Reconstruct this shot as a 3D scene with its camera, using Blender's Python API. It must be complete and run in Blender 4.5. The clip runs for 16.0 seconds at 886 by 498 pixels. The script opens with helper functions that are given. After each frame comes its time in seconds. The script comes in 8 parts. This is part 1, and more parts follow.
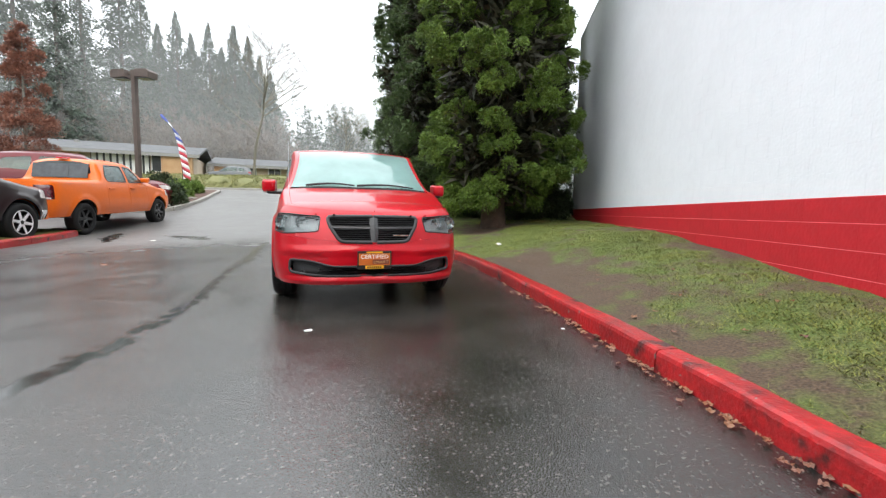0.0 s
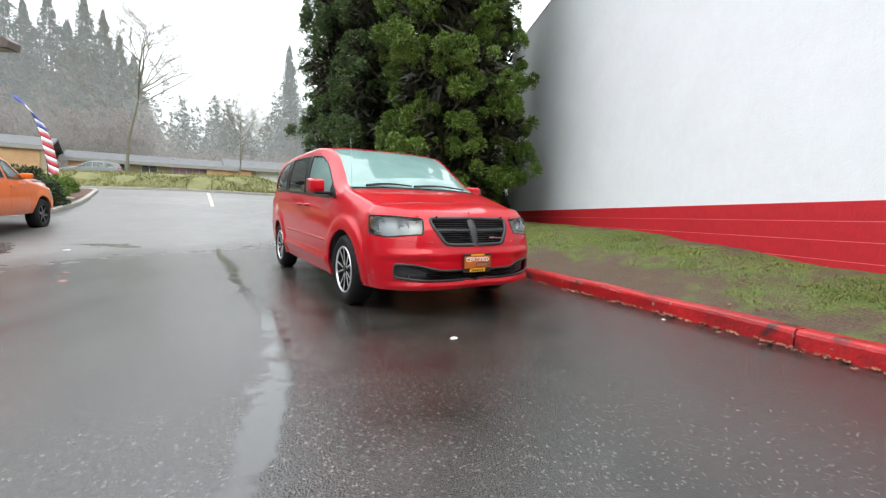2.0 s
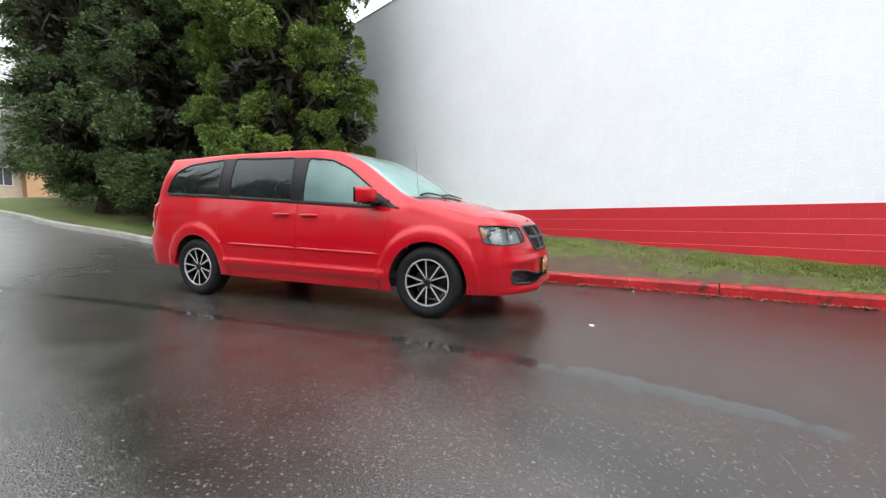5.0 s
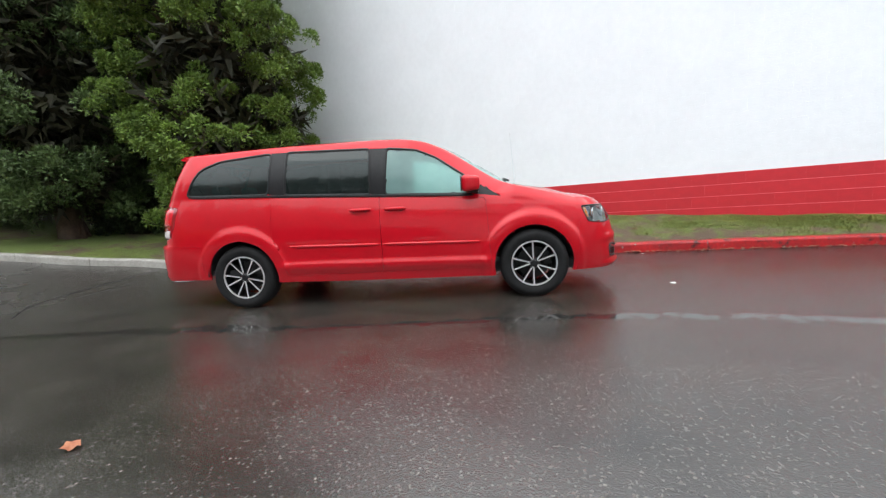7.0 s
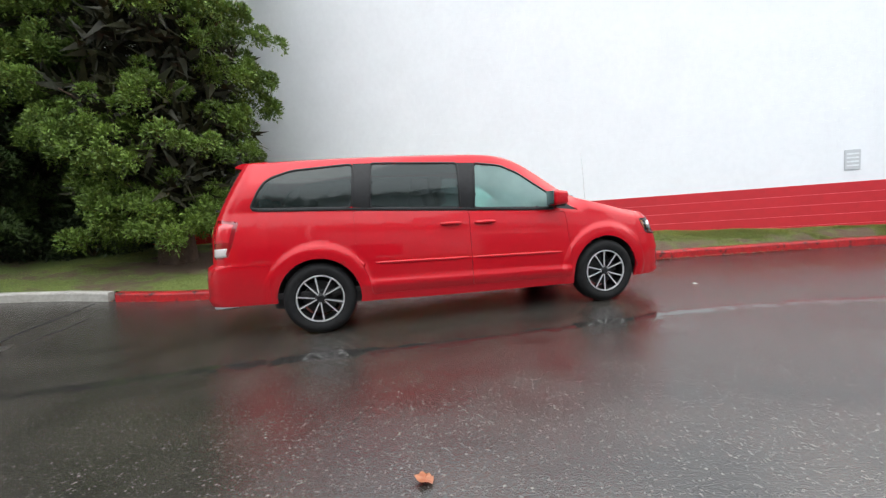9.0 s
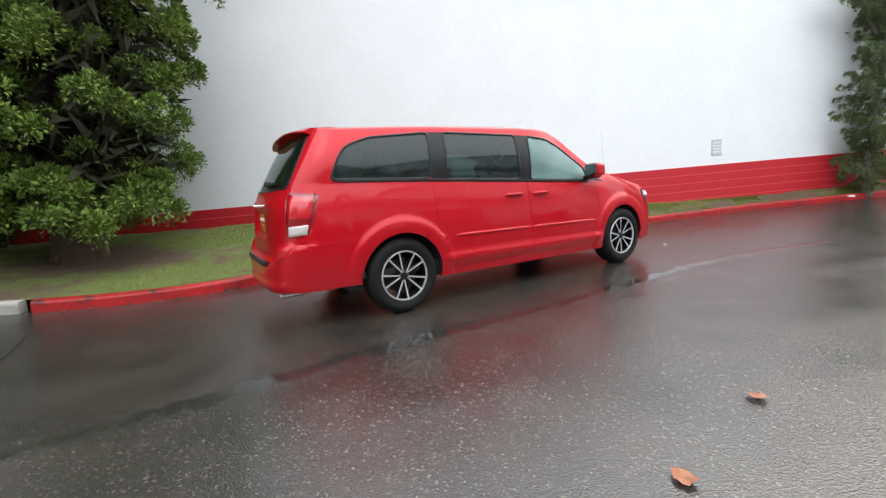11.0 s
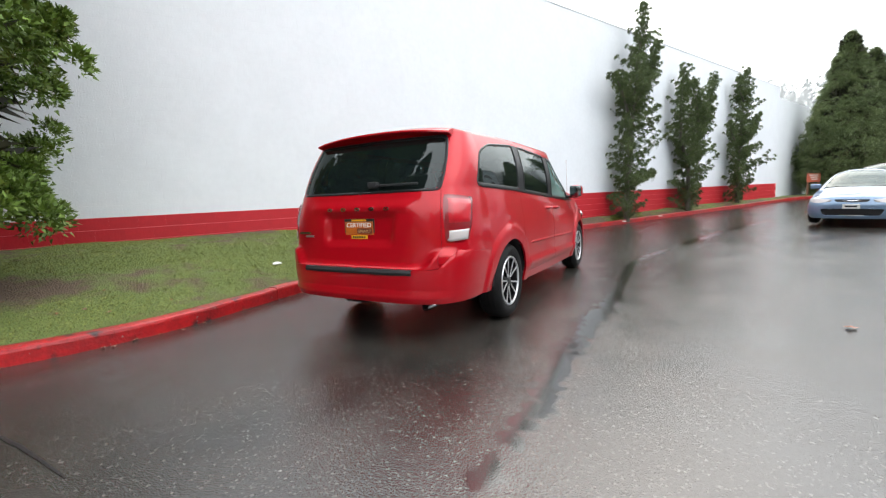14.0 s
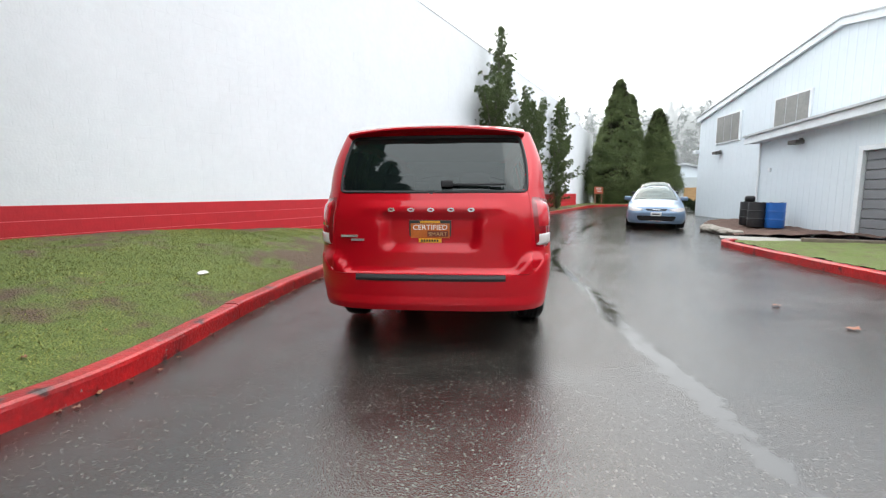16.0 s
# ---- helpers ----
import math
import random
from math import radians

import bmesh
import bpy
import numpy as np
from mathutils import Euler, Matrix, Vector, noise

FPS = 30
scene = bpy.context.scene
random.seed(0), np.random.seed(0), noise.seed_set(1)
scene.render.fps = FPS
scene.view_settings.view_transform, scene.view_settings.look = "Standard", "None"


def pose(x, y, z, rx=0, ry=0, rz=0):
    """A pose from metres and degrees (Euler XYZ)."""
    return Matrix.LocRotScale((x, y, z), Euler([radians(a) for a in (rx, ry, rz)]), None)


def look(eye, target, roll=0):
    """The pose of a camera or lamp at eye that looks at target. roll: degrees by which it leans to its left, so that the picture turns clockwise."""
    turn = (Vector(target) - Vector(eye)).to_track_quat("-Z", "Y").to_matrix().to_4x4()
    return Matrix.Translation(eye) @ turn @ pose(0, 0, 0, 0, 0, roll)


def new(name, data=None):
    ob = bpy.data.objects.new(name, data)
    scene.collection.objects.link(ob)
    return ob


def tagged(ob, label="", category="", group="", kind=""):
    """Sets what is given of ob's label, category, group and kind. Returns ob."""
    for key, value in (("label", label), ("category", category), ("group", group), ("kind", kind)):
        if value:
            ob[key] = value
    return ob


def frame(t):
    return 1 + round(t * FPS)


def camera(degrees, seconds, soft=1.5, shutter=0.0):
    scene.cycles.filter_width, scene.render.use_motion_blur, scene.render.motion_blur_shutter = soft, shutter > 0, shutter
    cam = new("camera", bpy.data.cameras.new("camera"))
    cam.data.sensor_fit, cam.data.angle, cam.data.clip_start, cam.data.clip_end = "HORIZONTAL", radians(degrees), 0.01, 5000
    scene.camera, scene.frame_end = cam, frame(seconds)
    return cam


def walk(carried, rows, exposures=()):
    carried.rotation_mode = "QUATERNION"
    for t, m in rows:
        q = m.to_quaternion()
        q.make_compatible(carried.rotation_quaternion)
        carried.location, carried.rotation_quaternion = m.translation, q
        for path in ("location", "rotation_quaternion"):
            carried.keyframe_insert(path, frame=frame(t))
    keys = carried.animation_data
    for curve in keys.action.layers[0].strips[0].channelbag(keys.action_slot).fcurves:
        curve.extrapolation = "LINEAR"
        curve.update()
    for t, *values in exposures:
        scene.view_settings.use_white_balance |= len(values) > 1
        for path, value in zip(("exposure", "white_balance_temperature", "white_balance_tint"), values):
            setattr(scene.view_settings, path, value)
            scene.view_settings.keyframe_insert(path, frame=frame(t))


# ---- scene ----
cam = camera(92.4, 16.0, soft=1.3)
# seconds, place, pitch, roll, yaw
ROWS = [
    (0.0, -0.067, -0.001, 0.992, -5.78, -1.27, 7.86),
    (0.5, -0.475, -0.052, 0.968, -6.95, -0.57, 5.91),
    (1.0, -0.947, -0.086, 0.963, -5.28, -0.67, 2.40),
    (1.5, -1.467, -0.080, 0.963, -6.26, -0.08, -2.51),
    (2.0, -1.996, 0.012, 0.946, -5.18, -1.26, -6.79),
    (2.5, -2.573, 0.101, 0.953, -5.08, -0.62, -14.30),
    (3.0, -3.099, 0.278, 0.971, -5.91, -0.42, -18.58),
    (3.5, -3.619, 0.461, 0.973, -4.85, -0.14, -25.76),
    (6.0, -5.880, 1.997, 1.054, -6.62, 1.49, -49.67),
    (6.5, -6.218, 2.457, 1.082, -7.33, 3.55, -53.33),
    (7.0, -6.562, 2.908, 1.086, -7.25, 3.80, -59.92),
    (7.5, -6.820, 3.420, 1.084, -7.93, 3.97, -64.09),
    (8.0, -7.068, 3.921, 1.088, -6.10, 4.04, -69.63),
    (8.5, -7.287, 4.439, 1.105, -5.66, 4.88, -73.41),
    (9.0, -7.454, 4.943, 1.123, -5.18, 3.54, -77.06),
    (9.5, -7.604, 5.449, 1.122, -6.37, 2.77, -82.22),
    (12.0, -7.532, 8.089, 1.088, -6.51, 3.19, -105.31),
    (12.5, -7.336, 8.554, 1.100, -5.25, 1.38, -110.79),
    (13.0, -7.137, 9.038, 1.111, -5.86, 1.51, -116.84),
    (13.5, -6.860, 9.457, 1.104, -7.05, 1.34, -120.65),
    (14.0, -6.591, 9.881, 1.106, -6.37, 2.15, -126.20),
    (14.5, -6.229, 10.225, 1.106, -7.56, 2.72, -132.06),
    (15.0, -5.852, 10.546, 1.108, -6.91, 0.70, -138.26),
    (15.5, -5.446, 10.839, 1.130, -8.33, 1.79, -145.03),
    (16.0, -5.003, 11.043, 1.155, -6.87, 0.13, -149.85),
]
walk(cam, [(t, pose(x, y, z, 90 + pitch, roll, yaw)) for t, x, y, z, pitch, roll, yaw in ROWS])

# ---------------------------------------------------------------- light
SUN_UP, SUN_ROUND = 48.0, 150.0
world = bpy.data.worlds.new("overcast_sky")
scene.world = world
world.use_nodes = True
wn, wl = world.node_tree.nodes, world.node_tree.links
wn.clear()
sky = wn.new("ShaderNodeTexSky")
sky.sky_type, sky.sun_disc = "NISHITA", False
sky.sun_elevation, sky.sun_rotation = radians(SUN_UP), radians(SUN_ROUND)
sky.air_density, sky.dust_density, sky.ozone_density = 1.0, 6.0, 1.0
sky_bg = wn.new("ShaderNodeBackground")
sky_bg.inputs["Strength"].default_value = 0.06
wl.new(sky.outputs["Color"], sky_bg.inputs["Color"])
# the cloud layer: an even white deck, brighter overhead than at the horizon
geo = wn.new("ShaderNodeTexCoord")
sep = wn.new("ShaderNodeSeparateXYZ")
wl.new(geo.outputs["Generated"], sep.inputs[0])
ramp = wn.new("ShaderNodeValToRGB")
ramp.color_ramp.elements[0].position, ramp.color_ramp.elements[0].color = 0.0, (0.515, 0.545, 0.555, 1)
ramp.color_ramp.elements[1].position, ramp.color_ramp.elements[1].color = 1.0, (0.975, 1.015, 1.045, 1)
wl.new(sep.outputs["Z"], ramp.inputs[0])
cloud_bg = wn.new("ShaderNodeBackground")
CLOUD = cloud_bg.inputs["Strength"]
CLOUD.default_value = 3.15
wl.new(ramp.outputs[0], cloud_bg.inputs["Color"])
both = wn.new("ShaderNodeAddShader")
wl.new(sky_bg.outputs[0], both.inputs[0])
wl.new(cloud_bg.outputs[0], both.inputs[1])
w_out = wn.new("ShaderNodeOutputWorld")
wl.new(both.outputs[0], w_out.inputs[0])

sun_data = bpy.data.lights.new("sun", "SUN")
sun_data.energy, sun_data.angle, sun_data.color = 0.6, radians(40), (1.0, 0.98, 0.95)
sun = new("sun", sun_data)
sun.matrix_world = look((-20, 2, 30), (0, 4, 0))
scene.view_settings.exposure = 0.1


# ---------------------------------------------------------------- materials
def mat(name, color, rough=0.5, metal=0.0, spec=0.5, coat=0.0, vary=0.0, scale=8.0, bump=0.0, bump_scale=60.0, color2=None, per_object=0.0, coat_rough=0.03, per_island=0.0):
    m = bpy.data.materials.new(name)
    m.use_nodes = True
    n, l = m.node_tree.nodes, m.node_tree.links
    b = n["Principled BSDF"]
    b.inputs["Roughness"].default_value = rough
    b.inputs["Metallic"].default_value = metal
    b.inputs["Specular IOR Level"].default_value = spec
    b.inputs["Coat Weight"].default_value = coat
    b.inputs["Coat Roughness"].default_value = coat_rough
    b.inputs["Base Color"].default_value = (*color, 1)
    coord = n.new("ShaderNodeTexCoord")
    src = None
    if vary or color2:
        t1, t2 = n.new("ShaderNodeTexNoise"), n.new("ShaderNodeTexNoise")
        t1.inputs["Scale"].default_value, t2.inputs["Scale"].default_value = scale, scale * 7.3
        t1.inputs["Detail"].default_value, t2.inputs["Detail"].default_value = 5, 4
        l.new(coord.outputs["Object"], t1.inputs["Vector"])
        l.new(coord.outputs["Object"], t2.inputs["Vector"])
        av = n.new("ShaderNodeMath")
        av.operation = "MULTIPLY_ADD"
        av.inputs[1].default_value = 0.45
        l.new(t2.outputs["Fac"], av.inputs[0])
        half = n.new("ShaderNodeMath")
        half.operation = "MULTIPLY"
        half.inputs[1].default_value = 0.55
        l.new(t1.outputs["Fac"], half.inputs[0])
        l.new(half.outputs[0], av.inputs[2])
        r = n.new("ShaderNodeValToRGB")
        c2 = color2 or tuple(c * (1 + vary) for c in color)
        c1 = color if color2 else tuple(c * (1 - vary) for c in color)
        r.color_ramp.elements[0].position, r.color_ramp.elements[1].position = 0.34, 0.66
        r.color_ramp.elements[0].color, r.color_ramp.elements[1].color = (*c1, 1), (*c2, 1)
        l.new(av.outputs[0], r.inputs[0])
        src = r.outputs[0]
    for amount, node, out in ((per_object, "ShaderNodeObjectInfo", "Random"), (per_island, "ShaderNodeNewGeometry", "Random Per Island")):
        if amount:
            oi = n.new(node)
            mr = n.new("ShaderNodeMapRange")
            mr.inputs["To Min"].default_value, mr.inputs["To Max"].default_value = 1 - amount, 1 + amount
            l.new(oi.outputs[out], mr.inputs["Value"])
            hs = n.new("ShaderNodeHueSaturation")
            hs.inputs["Color"].default_value = (*color, 1)
            if src:
                l.new(src, hs.inputs["Color"])
            l.new(mr.outputs[0], hs.inputs["Value"])
            src = hs.outputs[0]
    if src:
        l.new(src, b.inputs["Base Color"])
    if bump:
        t3 = n.new("ShaderNodeTexNoise")
        t3.inputs["Scale"].default_value, t3.inputs["Detail"].default_value = bump_scale, 6
        l.new(coord.outputs["Object"], t3.inputs["Vector"])
        bp = n.new("ShaderNodeBump")
        bp.inputs["Strength"].default_value, bp.inputs["Distance"].default_value = bump, 0.02
        l.new(t3.outputs["Fac"], bp.inputs["Height"])
        l.new(bp.outputs[0], b.inputs["Normal"])
    return m


def glass(name, tint, gloss=0.03, ior=1.45, veil=0.0):
    """A pane: tinted see-through, with a mirror gloss that grows at a slant."""
    m = bpy.data.materials.new(name)
    m.use_nodes = True
    n, l = m.node_tree.nodes, m.node_tree.links
    n.clear()
    clear, shine, mix, fr, out = (n.new(k) for k in ("ShaderNodeBsdfTransparent", "ShaderNodeBsdfGlossy", "ShaderNodeMixShader", "ShaderNodeFresnel", "ShaderNodeOutputMaterial"))
    clear.inputs["Color"].default_value = (*tint, 1)
    shine.inputs["Roughness"].default_value = gloss
    shine.inputs["Color"].default_value = (0.95, 1.0, 0.99, 1)
    fr.inputs["IOR"].default_value = ior
    l.new(fr.outputs[0], mix.inputs[0])
    body = clear.outputs[0]
    if veil:
        # breath fog and rain on the pane, with sky reflection put into its paleness
        mist, pale, drop, tone = (n.new(k) for k in ("ShaderNodeMixShader", "ShaderNodeBsdfDiffuse", "ShaderNodeTexNoise", "ShaderNodeMapRange"))
        thru = n.new("ShaderNodeBsdfTranslucent")
        two = n.new("ShaderNodeMixShader")
        pale.inputs["Color"].default_value = thru.inputs["Color"].default_value = (0.50, 0.80, 0.755, 1)
        l.new(pale.outputs[0], two.inputs[1])
        l.new(thru.outputs[0], two.inputs[2])
        drop.inputs["Scale"].default_value, drop.inputs["Detail"].default_value = 2.2, 7
        co = n.new("ShaderNodeTexCoord")
        l.new(co.outputs["Object"], drop.inputs["Vector"])
        l.new(drop.outputs["Fac"], tone.inputs["Value"])
        tone.inputs["From Min"].default_value, tone.inputs["From Max"].default_value = 0.3, 0.7
        tone.inputs["To Min"].default_value, tone.inputs["To Max"].default_value = veil * 0.85, veil * 1.15
        l.new(tone.outputs[0], mist.inputs[0])
        l.new(body, mist.inputs[1])
        l.new(two.outputs[0], mist.inputs[2])
        body = mist.outputs[0]
    l.new(body, mix.inputs[1])
    l.new(shine.outputs[0], mix.inputs[2])
    l.new(mix.outputs[0], out.inputs[0])
    return m


def asphalt_material(name="wet_asphalt", wet=False):
    """Wet asphalt: dark binder with pale stone chips, and water lying in broad uneven films."""
    m = mat(name, (0.045, 0.043, 0.042), rough=0.4)
    n, l = m.node_tree.nodes, m.node_tree.links
    b = n["Principled BSDF"]
    coord = n.new("ShaderNodeTexCoord")

    def tex(kind, scale, detail=4):
        t = n.new(kind)
        t.inputs["Scale"].default_value = scale
        if kind == "ShaderNodeTexNoise":
            t.inputs["Detail"].default_value = detail
        l.new(coord.outputs["Object"], t.inputs["Vector"])
        return t

    def ramp_of(sock, stops):
        r = n.new("ShaderNodeValToRGB")
        for i, (p, c) in enumerate(stops):
            e = r.color_ramp.elements[i] if i < 2 else r.color_ramp.elements.new(p)
            e.position, e.color = p, (*c, 1) if len(c) == 3 else c
        l.new(sock, r.inputs[0])
        return r.outputs[0]

    broad, patch = tex("ShaderNodeTexNoise", 0.35, 3), tex("ShaderNodeTexNoise", 2.2, 5)
    chips = tex("ShaderNodeTexVoronoi", 105)
    grain = tex("ShaderNodeTexNoise", 140, 3)
    ground_c = ramp_of(patch.outputs["Fac"], [(0.3, (0.017, 0.0155, 0.0138)), (0.7, (0.034, 0.030, 0.026))])
    chip_c = ramp_of(chips.outputs["Color"], [(0.0, (0.0, 0.0, 0.0)), (0.78, (0.01, 0.01, 0.01)), (0.98, (0.58, 0.54, 0.49))])
    add = n.new("ShaderNodeMixRGB")
    add.blend_type = "ADD"
    add.inputs[0].default_value = 0.15
    l.new(ground_c, add.inputs[1])
    l.new(chip_c, add.inputs[2])
    stones = tex("ShaderNodeTexVoronoi", 46)
    stone_c = ramp_of(stones.outputs["Color"], [(0.0, (0.0, 0.0, 0.0)), (0.86, (0.0, 0.0, 0.0)), (0.97, (0.36, 0.33, 0.29))])
    core = ramp_of(stones.outputs["Distance"], [(0.22, (1.0, 1.0, 1.0)), (0.42, (0.0, 0.0, 0.0))])
    only, both_c = n.new("ShaderNodeMixRGB"), n.new("ShaderNodeMixRGB")
    only.blend_type, both_c.blend_type = "MULTIPLY", "ADD"
    only.inputs[0].default_value, both_c.inputs[0].default_value = 1.0, 0.34
    l.new(stone_c, only.inputs[1])
    l.new(core, only.inputs[2])
    l.new(add.outputs[0], both_c.inputs[1])
    l.new(only.outputs[0], both_c.inputs[2])
    add = both_c
    # the lot beyond the drive: its sky sheen painted as a paler, rougher base
    xyz, across, lot_sheen, worn = n.new("ShaderNodeSeparateXYZ"), n.new("ShaderNodeMath"), n.new("ShaderNodeMapRange"), n.new("ShaderNodeMixRGB")
    l.new(coord.outputs["Object"], xyz.inputs[0])
    across.operation = "MULTIPLY_ADD"
    across.inputs[1].default_value = -1.7
    l.new(xyz.outputs["X"], across.inputs[0])
    l.new(xyz.outputs["Y"], across.inputs[2])
    lot_sheen.interpolation_type = "SMOOTHSTEP"
    lot_sheen.inputs["From Min"].default_value, lot_sheen.inputs["From Max"].default_value = 17.0, 24.0
    l.new(across.outputs[0], lot_sheen.inputs["Value"])
    # worn mixes in grey in place of sky reflected at a slant
    worn.inputs[2].default_value = (0.15, 0.145, 0.14, 1)
    half = n.new("ShaderNodeMath")
    half.operation = "MULTIPLY"
    half.inputs[1].default_value = 0.6
    l.new(lot_sheen.outputs[0], half.inputs[0])
    l.new(half.outputs[0], worn.inputs[0])
    l.new(add.outputs[0], worn.inputs[1])
    l.new(worn.outputs[0], b.inputs["Base Color"])
    film = n.new("ShaderNodeMath")
    film.operation = "MULTIPLY_ADD"
    film.inputs[1].default_value = 0.45
    l.new(patch.outputs["Fac"], film.inputs[0])
    hb = n.new("ShaderNodeMath")
    hb.operation = "MULTIPLY"
    hb.inputs[1].default_value = 0.55
    l.new(broad.outputs["Fac"], hb.inputs[0])
    l.new(hb.outputs[0], film.inputs[2])
    rough = ramp_of(film.outputs[0], [(0.36, (0.16, 0.16, 0.16)), (0.64, (0.27, 0.27, 0.27))])
    coarse = n.new("ShaderNodeMath")
    coarse.operation = "MULTIPLY_ADD"
    coarse.inputs[1].default_value = 0.2
    l.new(lot_sheen.outputs[0], coarse.inputs[0])
    l.new(rough, coarse.inputs[2])
    l.new(coarse.outputs[0], b.inputs["Roughness"])
    strength = ramp_of(film.outputs[0], [(0.34, (0.14, 0.14, 0.14)), (0.66, (0.34, 0.34, 0.34))])
    bp = n.new("ShaderNodeBump")
    bp.inputs["Distance"].default_value = 0.006
    l.new(strength, bp.inputs["Strength"])
    mixh = n.new("ShaderNodeMath")
    mixh.operation = "ADD"
    l.new(chips.outputs["Distance"], mixh.inputs[0])
    l.new(grain.outputs["Fac"], mixh.inputs[1])
    l.new(mixh.outputs[0], bp.inputs["Height"])
    l.new(bp.outputs[0], b.inputs["Normal"])
    b.inputs["Specular IOR Level"].default_value = 0.9
    if wet:
        # standing water: deepest along the middle of its dip, breaking up over the stones at its edge
        dip, edge = n.new("ShaderNodeAttribute"), tex("ShaderNodeTexNoise", 6.5, 6)
        dip.attribute_name = "depth"
        level, pool = n.new("ShaderNodeMath"), n.new("ShaderNodeMapRange")
        level.operation = "MULTIPLY_ADD"
        level.inputs[1].default_value = 1.5
        l.new(edge.outputs["Fac"], level.inputs[0])
        l.new(dip.outputs["Fac"], level.inputs[2])
        pool.interpolation_type = "SMOOTHSTEP"
        pool.inputs["From Min"].default_value, pool.inputs["From Max"].default_value = 1.13, 1.48
        pool.inputs["To Max"].default_value = 0.9
        l.new(level.outputs[0], pool.inputs["Value"])
        for sock, key, still in ((coarse.outputs[0], "Roughness", (0.08, 0.08, 0.08, 1)), (worn.outputs[0], "Base Color", (0.022, 0.021, 0.020, 1))):
            mx = n.new("ShaderNodeMixRGB")
            mx.inputs[2].default_value = still
            l.new(pool.outputs[0], mx.inputs[0])
            l.new(sock, mx.inputs[1])
            l.new(mx.outputs[0], b.inputs[key])
        mx = n.new("ShaderNodeMixRGB")
        mx.inputs[2].default_value = (0, 0, 0, 1)
        l.new(pool.outputs[0], mx.inputs[0])
        l.new(strength, mx.inputs[1])
        l.new(mx.outputs[0], bp.inputs["Strength"])
    return m


def turf_material():
    """Thin winter grass: green tufts over brown earth in patches."""
    m = mat("turf", (0.1, 0.12, 0.03), rough=0.85)
    n, l = m.node_tree.nodes, m.node_tree.links
    b = n["Principled BSDF"]
    coord = n.new("ShaderNodeTexCoord")
    big, mid, fine = (n.new("ShaderNodeTexNoise") for _ in range(3))
    for t, s, d in ((big, 0.75, 4), (mid, 5.0, 6), (fine, 60, 4)):
        t.inputs["Scale"].default_value, t.inputs["Detail"].default_value = s, d
        l.new(coord.outputs["Object"], t.inputs["Vector"])
    green, earth, pick = (n.new("ShaderNodeValToRGB") for _ in range(3))
    green.color_ramp.elements[0].color, green.color_ramp.elements[1].color = (0.060, 0.088, 0.015, 1), (0.155, 0.205, 0.043, 1)
    earth.color_ramp.elements[0].color, earth.color_ramp.elements[1].color = (0.048, 0.030, 0.019, 1), (0.15, 0.098, 0.060, 1)
    for r in (green, earth):
        r.color_ramp.elements[0].position, r.color_ramp.elements[1].position = 0.3, 0.7
        l.new(fine.outputs["Fac"], r.inputs[0])
    add, worn = n.new("ShaderNodeMath"), n.new("ShaderNodeAttribute")
    worn.attribute_name = "bare"
    add.operation = "MULTIPLY_ADD"
    add.inputs[1].default_value = 0.75
    l.new(mid.outputs["Fac"], add.inputs[0])
    l.new(worn.outputs["Fac"], add.inputs[2])
    pick.color_ramp.elements[0].position, pick.color_ramp.elements[1].position = 0.36, 0.62
    l.new(add.outputs[0], pick.inputs[0])
    mix = n.new("ShaderNodeMixRGB")
    l.new(pick.outputs[0], mix.inputs[0])
    l.new(green.outputs[0], mix.inputs[1])
    l.new(earth.outputs[0], mix.inputs[2])
    l.new(mix.outputs[0], b.inputs["Base Color"])
    bp = n.new("ShaderNodeBump")
    bp.inputs["Strength"].default_value, bp.inputs["Distance"].default_value = 0.9, 0.04
    l.new(fine.outputs["Fac"], bp.inputs["Height"])
    l.new(bp.outputs[0], b.inputs["Normal"])
    return m


ASPHALT, WATER, TURF = asphalt_material(), asphalt_material("asphalt_under_water", True), turf_material()
RED_PAINT = mat("red_car_paint", (0.45, 0.003, 0.011), rough=0.38, metal=0.18, spec=0.1, coat=0.72, vary=0.04, scale=3, coat_rough=0.03)
BLACK_TRIM = mat("black_trim", (0.010, 0.010, 0.011), rough=0.35, spec=0.3, vary=0.3, scale=30)
BLACK_PLASTIC = mat("grey_black_plastic", (0.022, 0.022, 0.024), rough=0.55, vary=0.25, scale=40, bump=0.1)
RUBBER = mat("tyre_rubber", (0.008, 0.008, 0.0085), rough=0.68, spec=0.22, vary=0.35, scale=25, bump=0.15, bump_scale=90)
ALLOY = mat("machined_alloy", (0.66, 0.66, 0.67), rough=0.32, metal=0.7, vary=0.08, scale=20)
RIM_BLACK = mat("gloss_black_rim", (0.008, 0.008, 0.009), rough=0.3, spec=0.3, coat=0.15, vary=0.2, scale=20)
MIRROR = mat("dark_mirror", (0.22, 0.23, 0.24), rough=0.05, metal=1.0, vary=0.04, scale=10)
# near-black so the wheel pockets look deep: shade put into the steel's colour
DISC = mat("shade_dark_brake_steel", (0.016, 0.016, 0.016), rough=0.5, metal=0.4, vary=0.25, scale=30)
CHROME = mat("chrome", (0.8, 0.8, 0.82), rough=0.12, metal=1.0, vary=0.05, scale=20)
STEEL = mat("dull_steel", (0.45, 0.45, 0.45), rough=0.4, metal=0.9, vary=0.2, scale=30)
CABIN = mat("cabin_grey_cloth", (0.13, 0.13, 0.135), rough=0.85, vary=0.2, scale=30)
CABIN_DARK = mat("cabin_dark_plastic", (0.03, 0.03, 0.032), rough=0.6, vary=0.2, scale=20)
GLASS_CLEAR = glass("windscreen_glass", (0.60, 0.84, 0.80), 0.02, 1.52, veil=0.66)
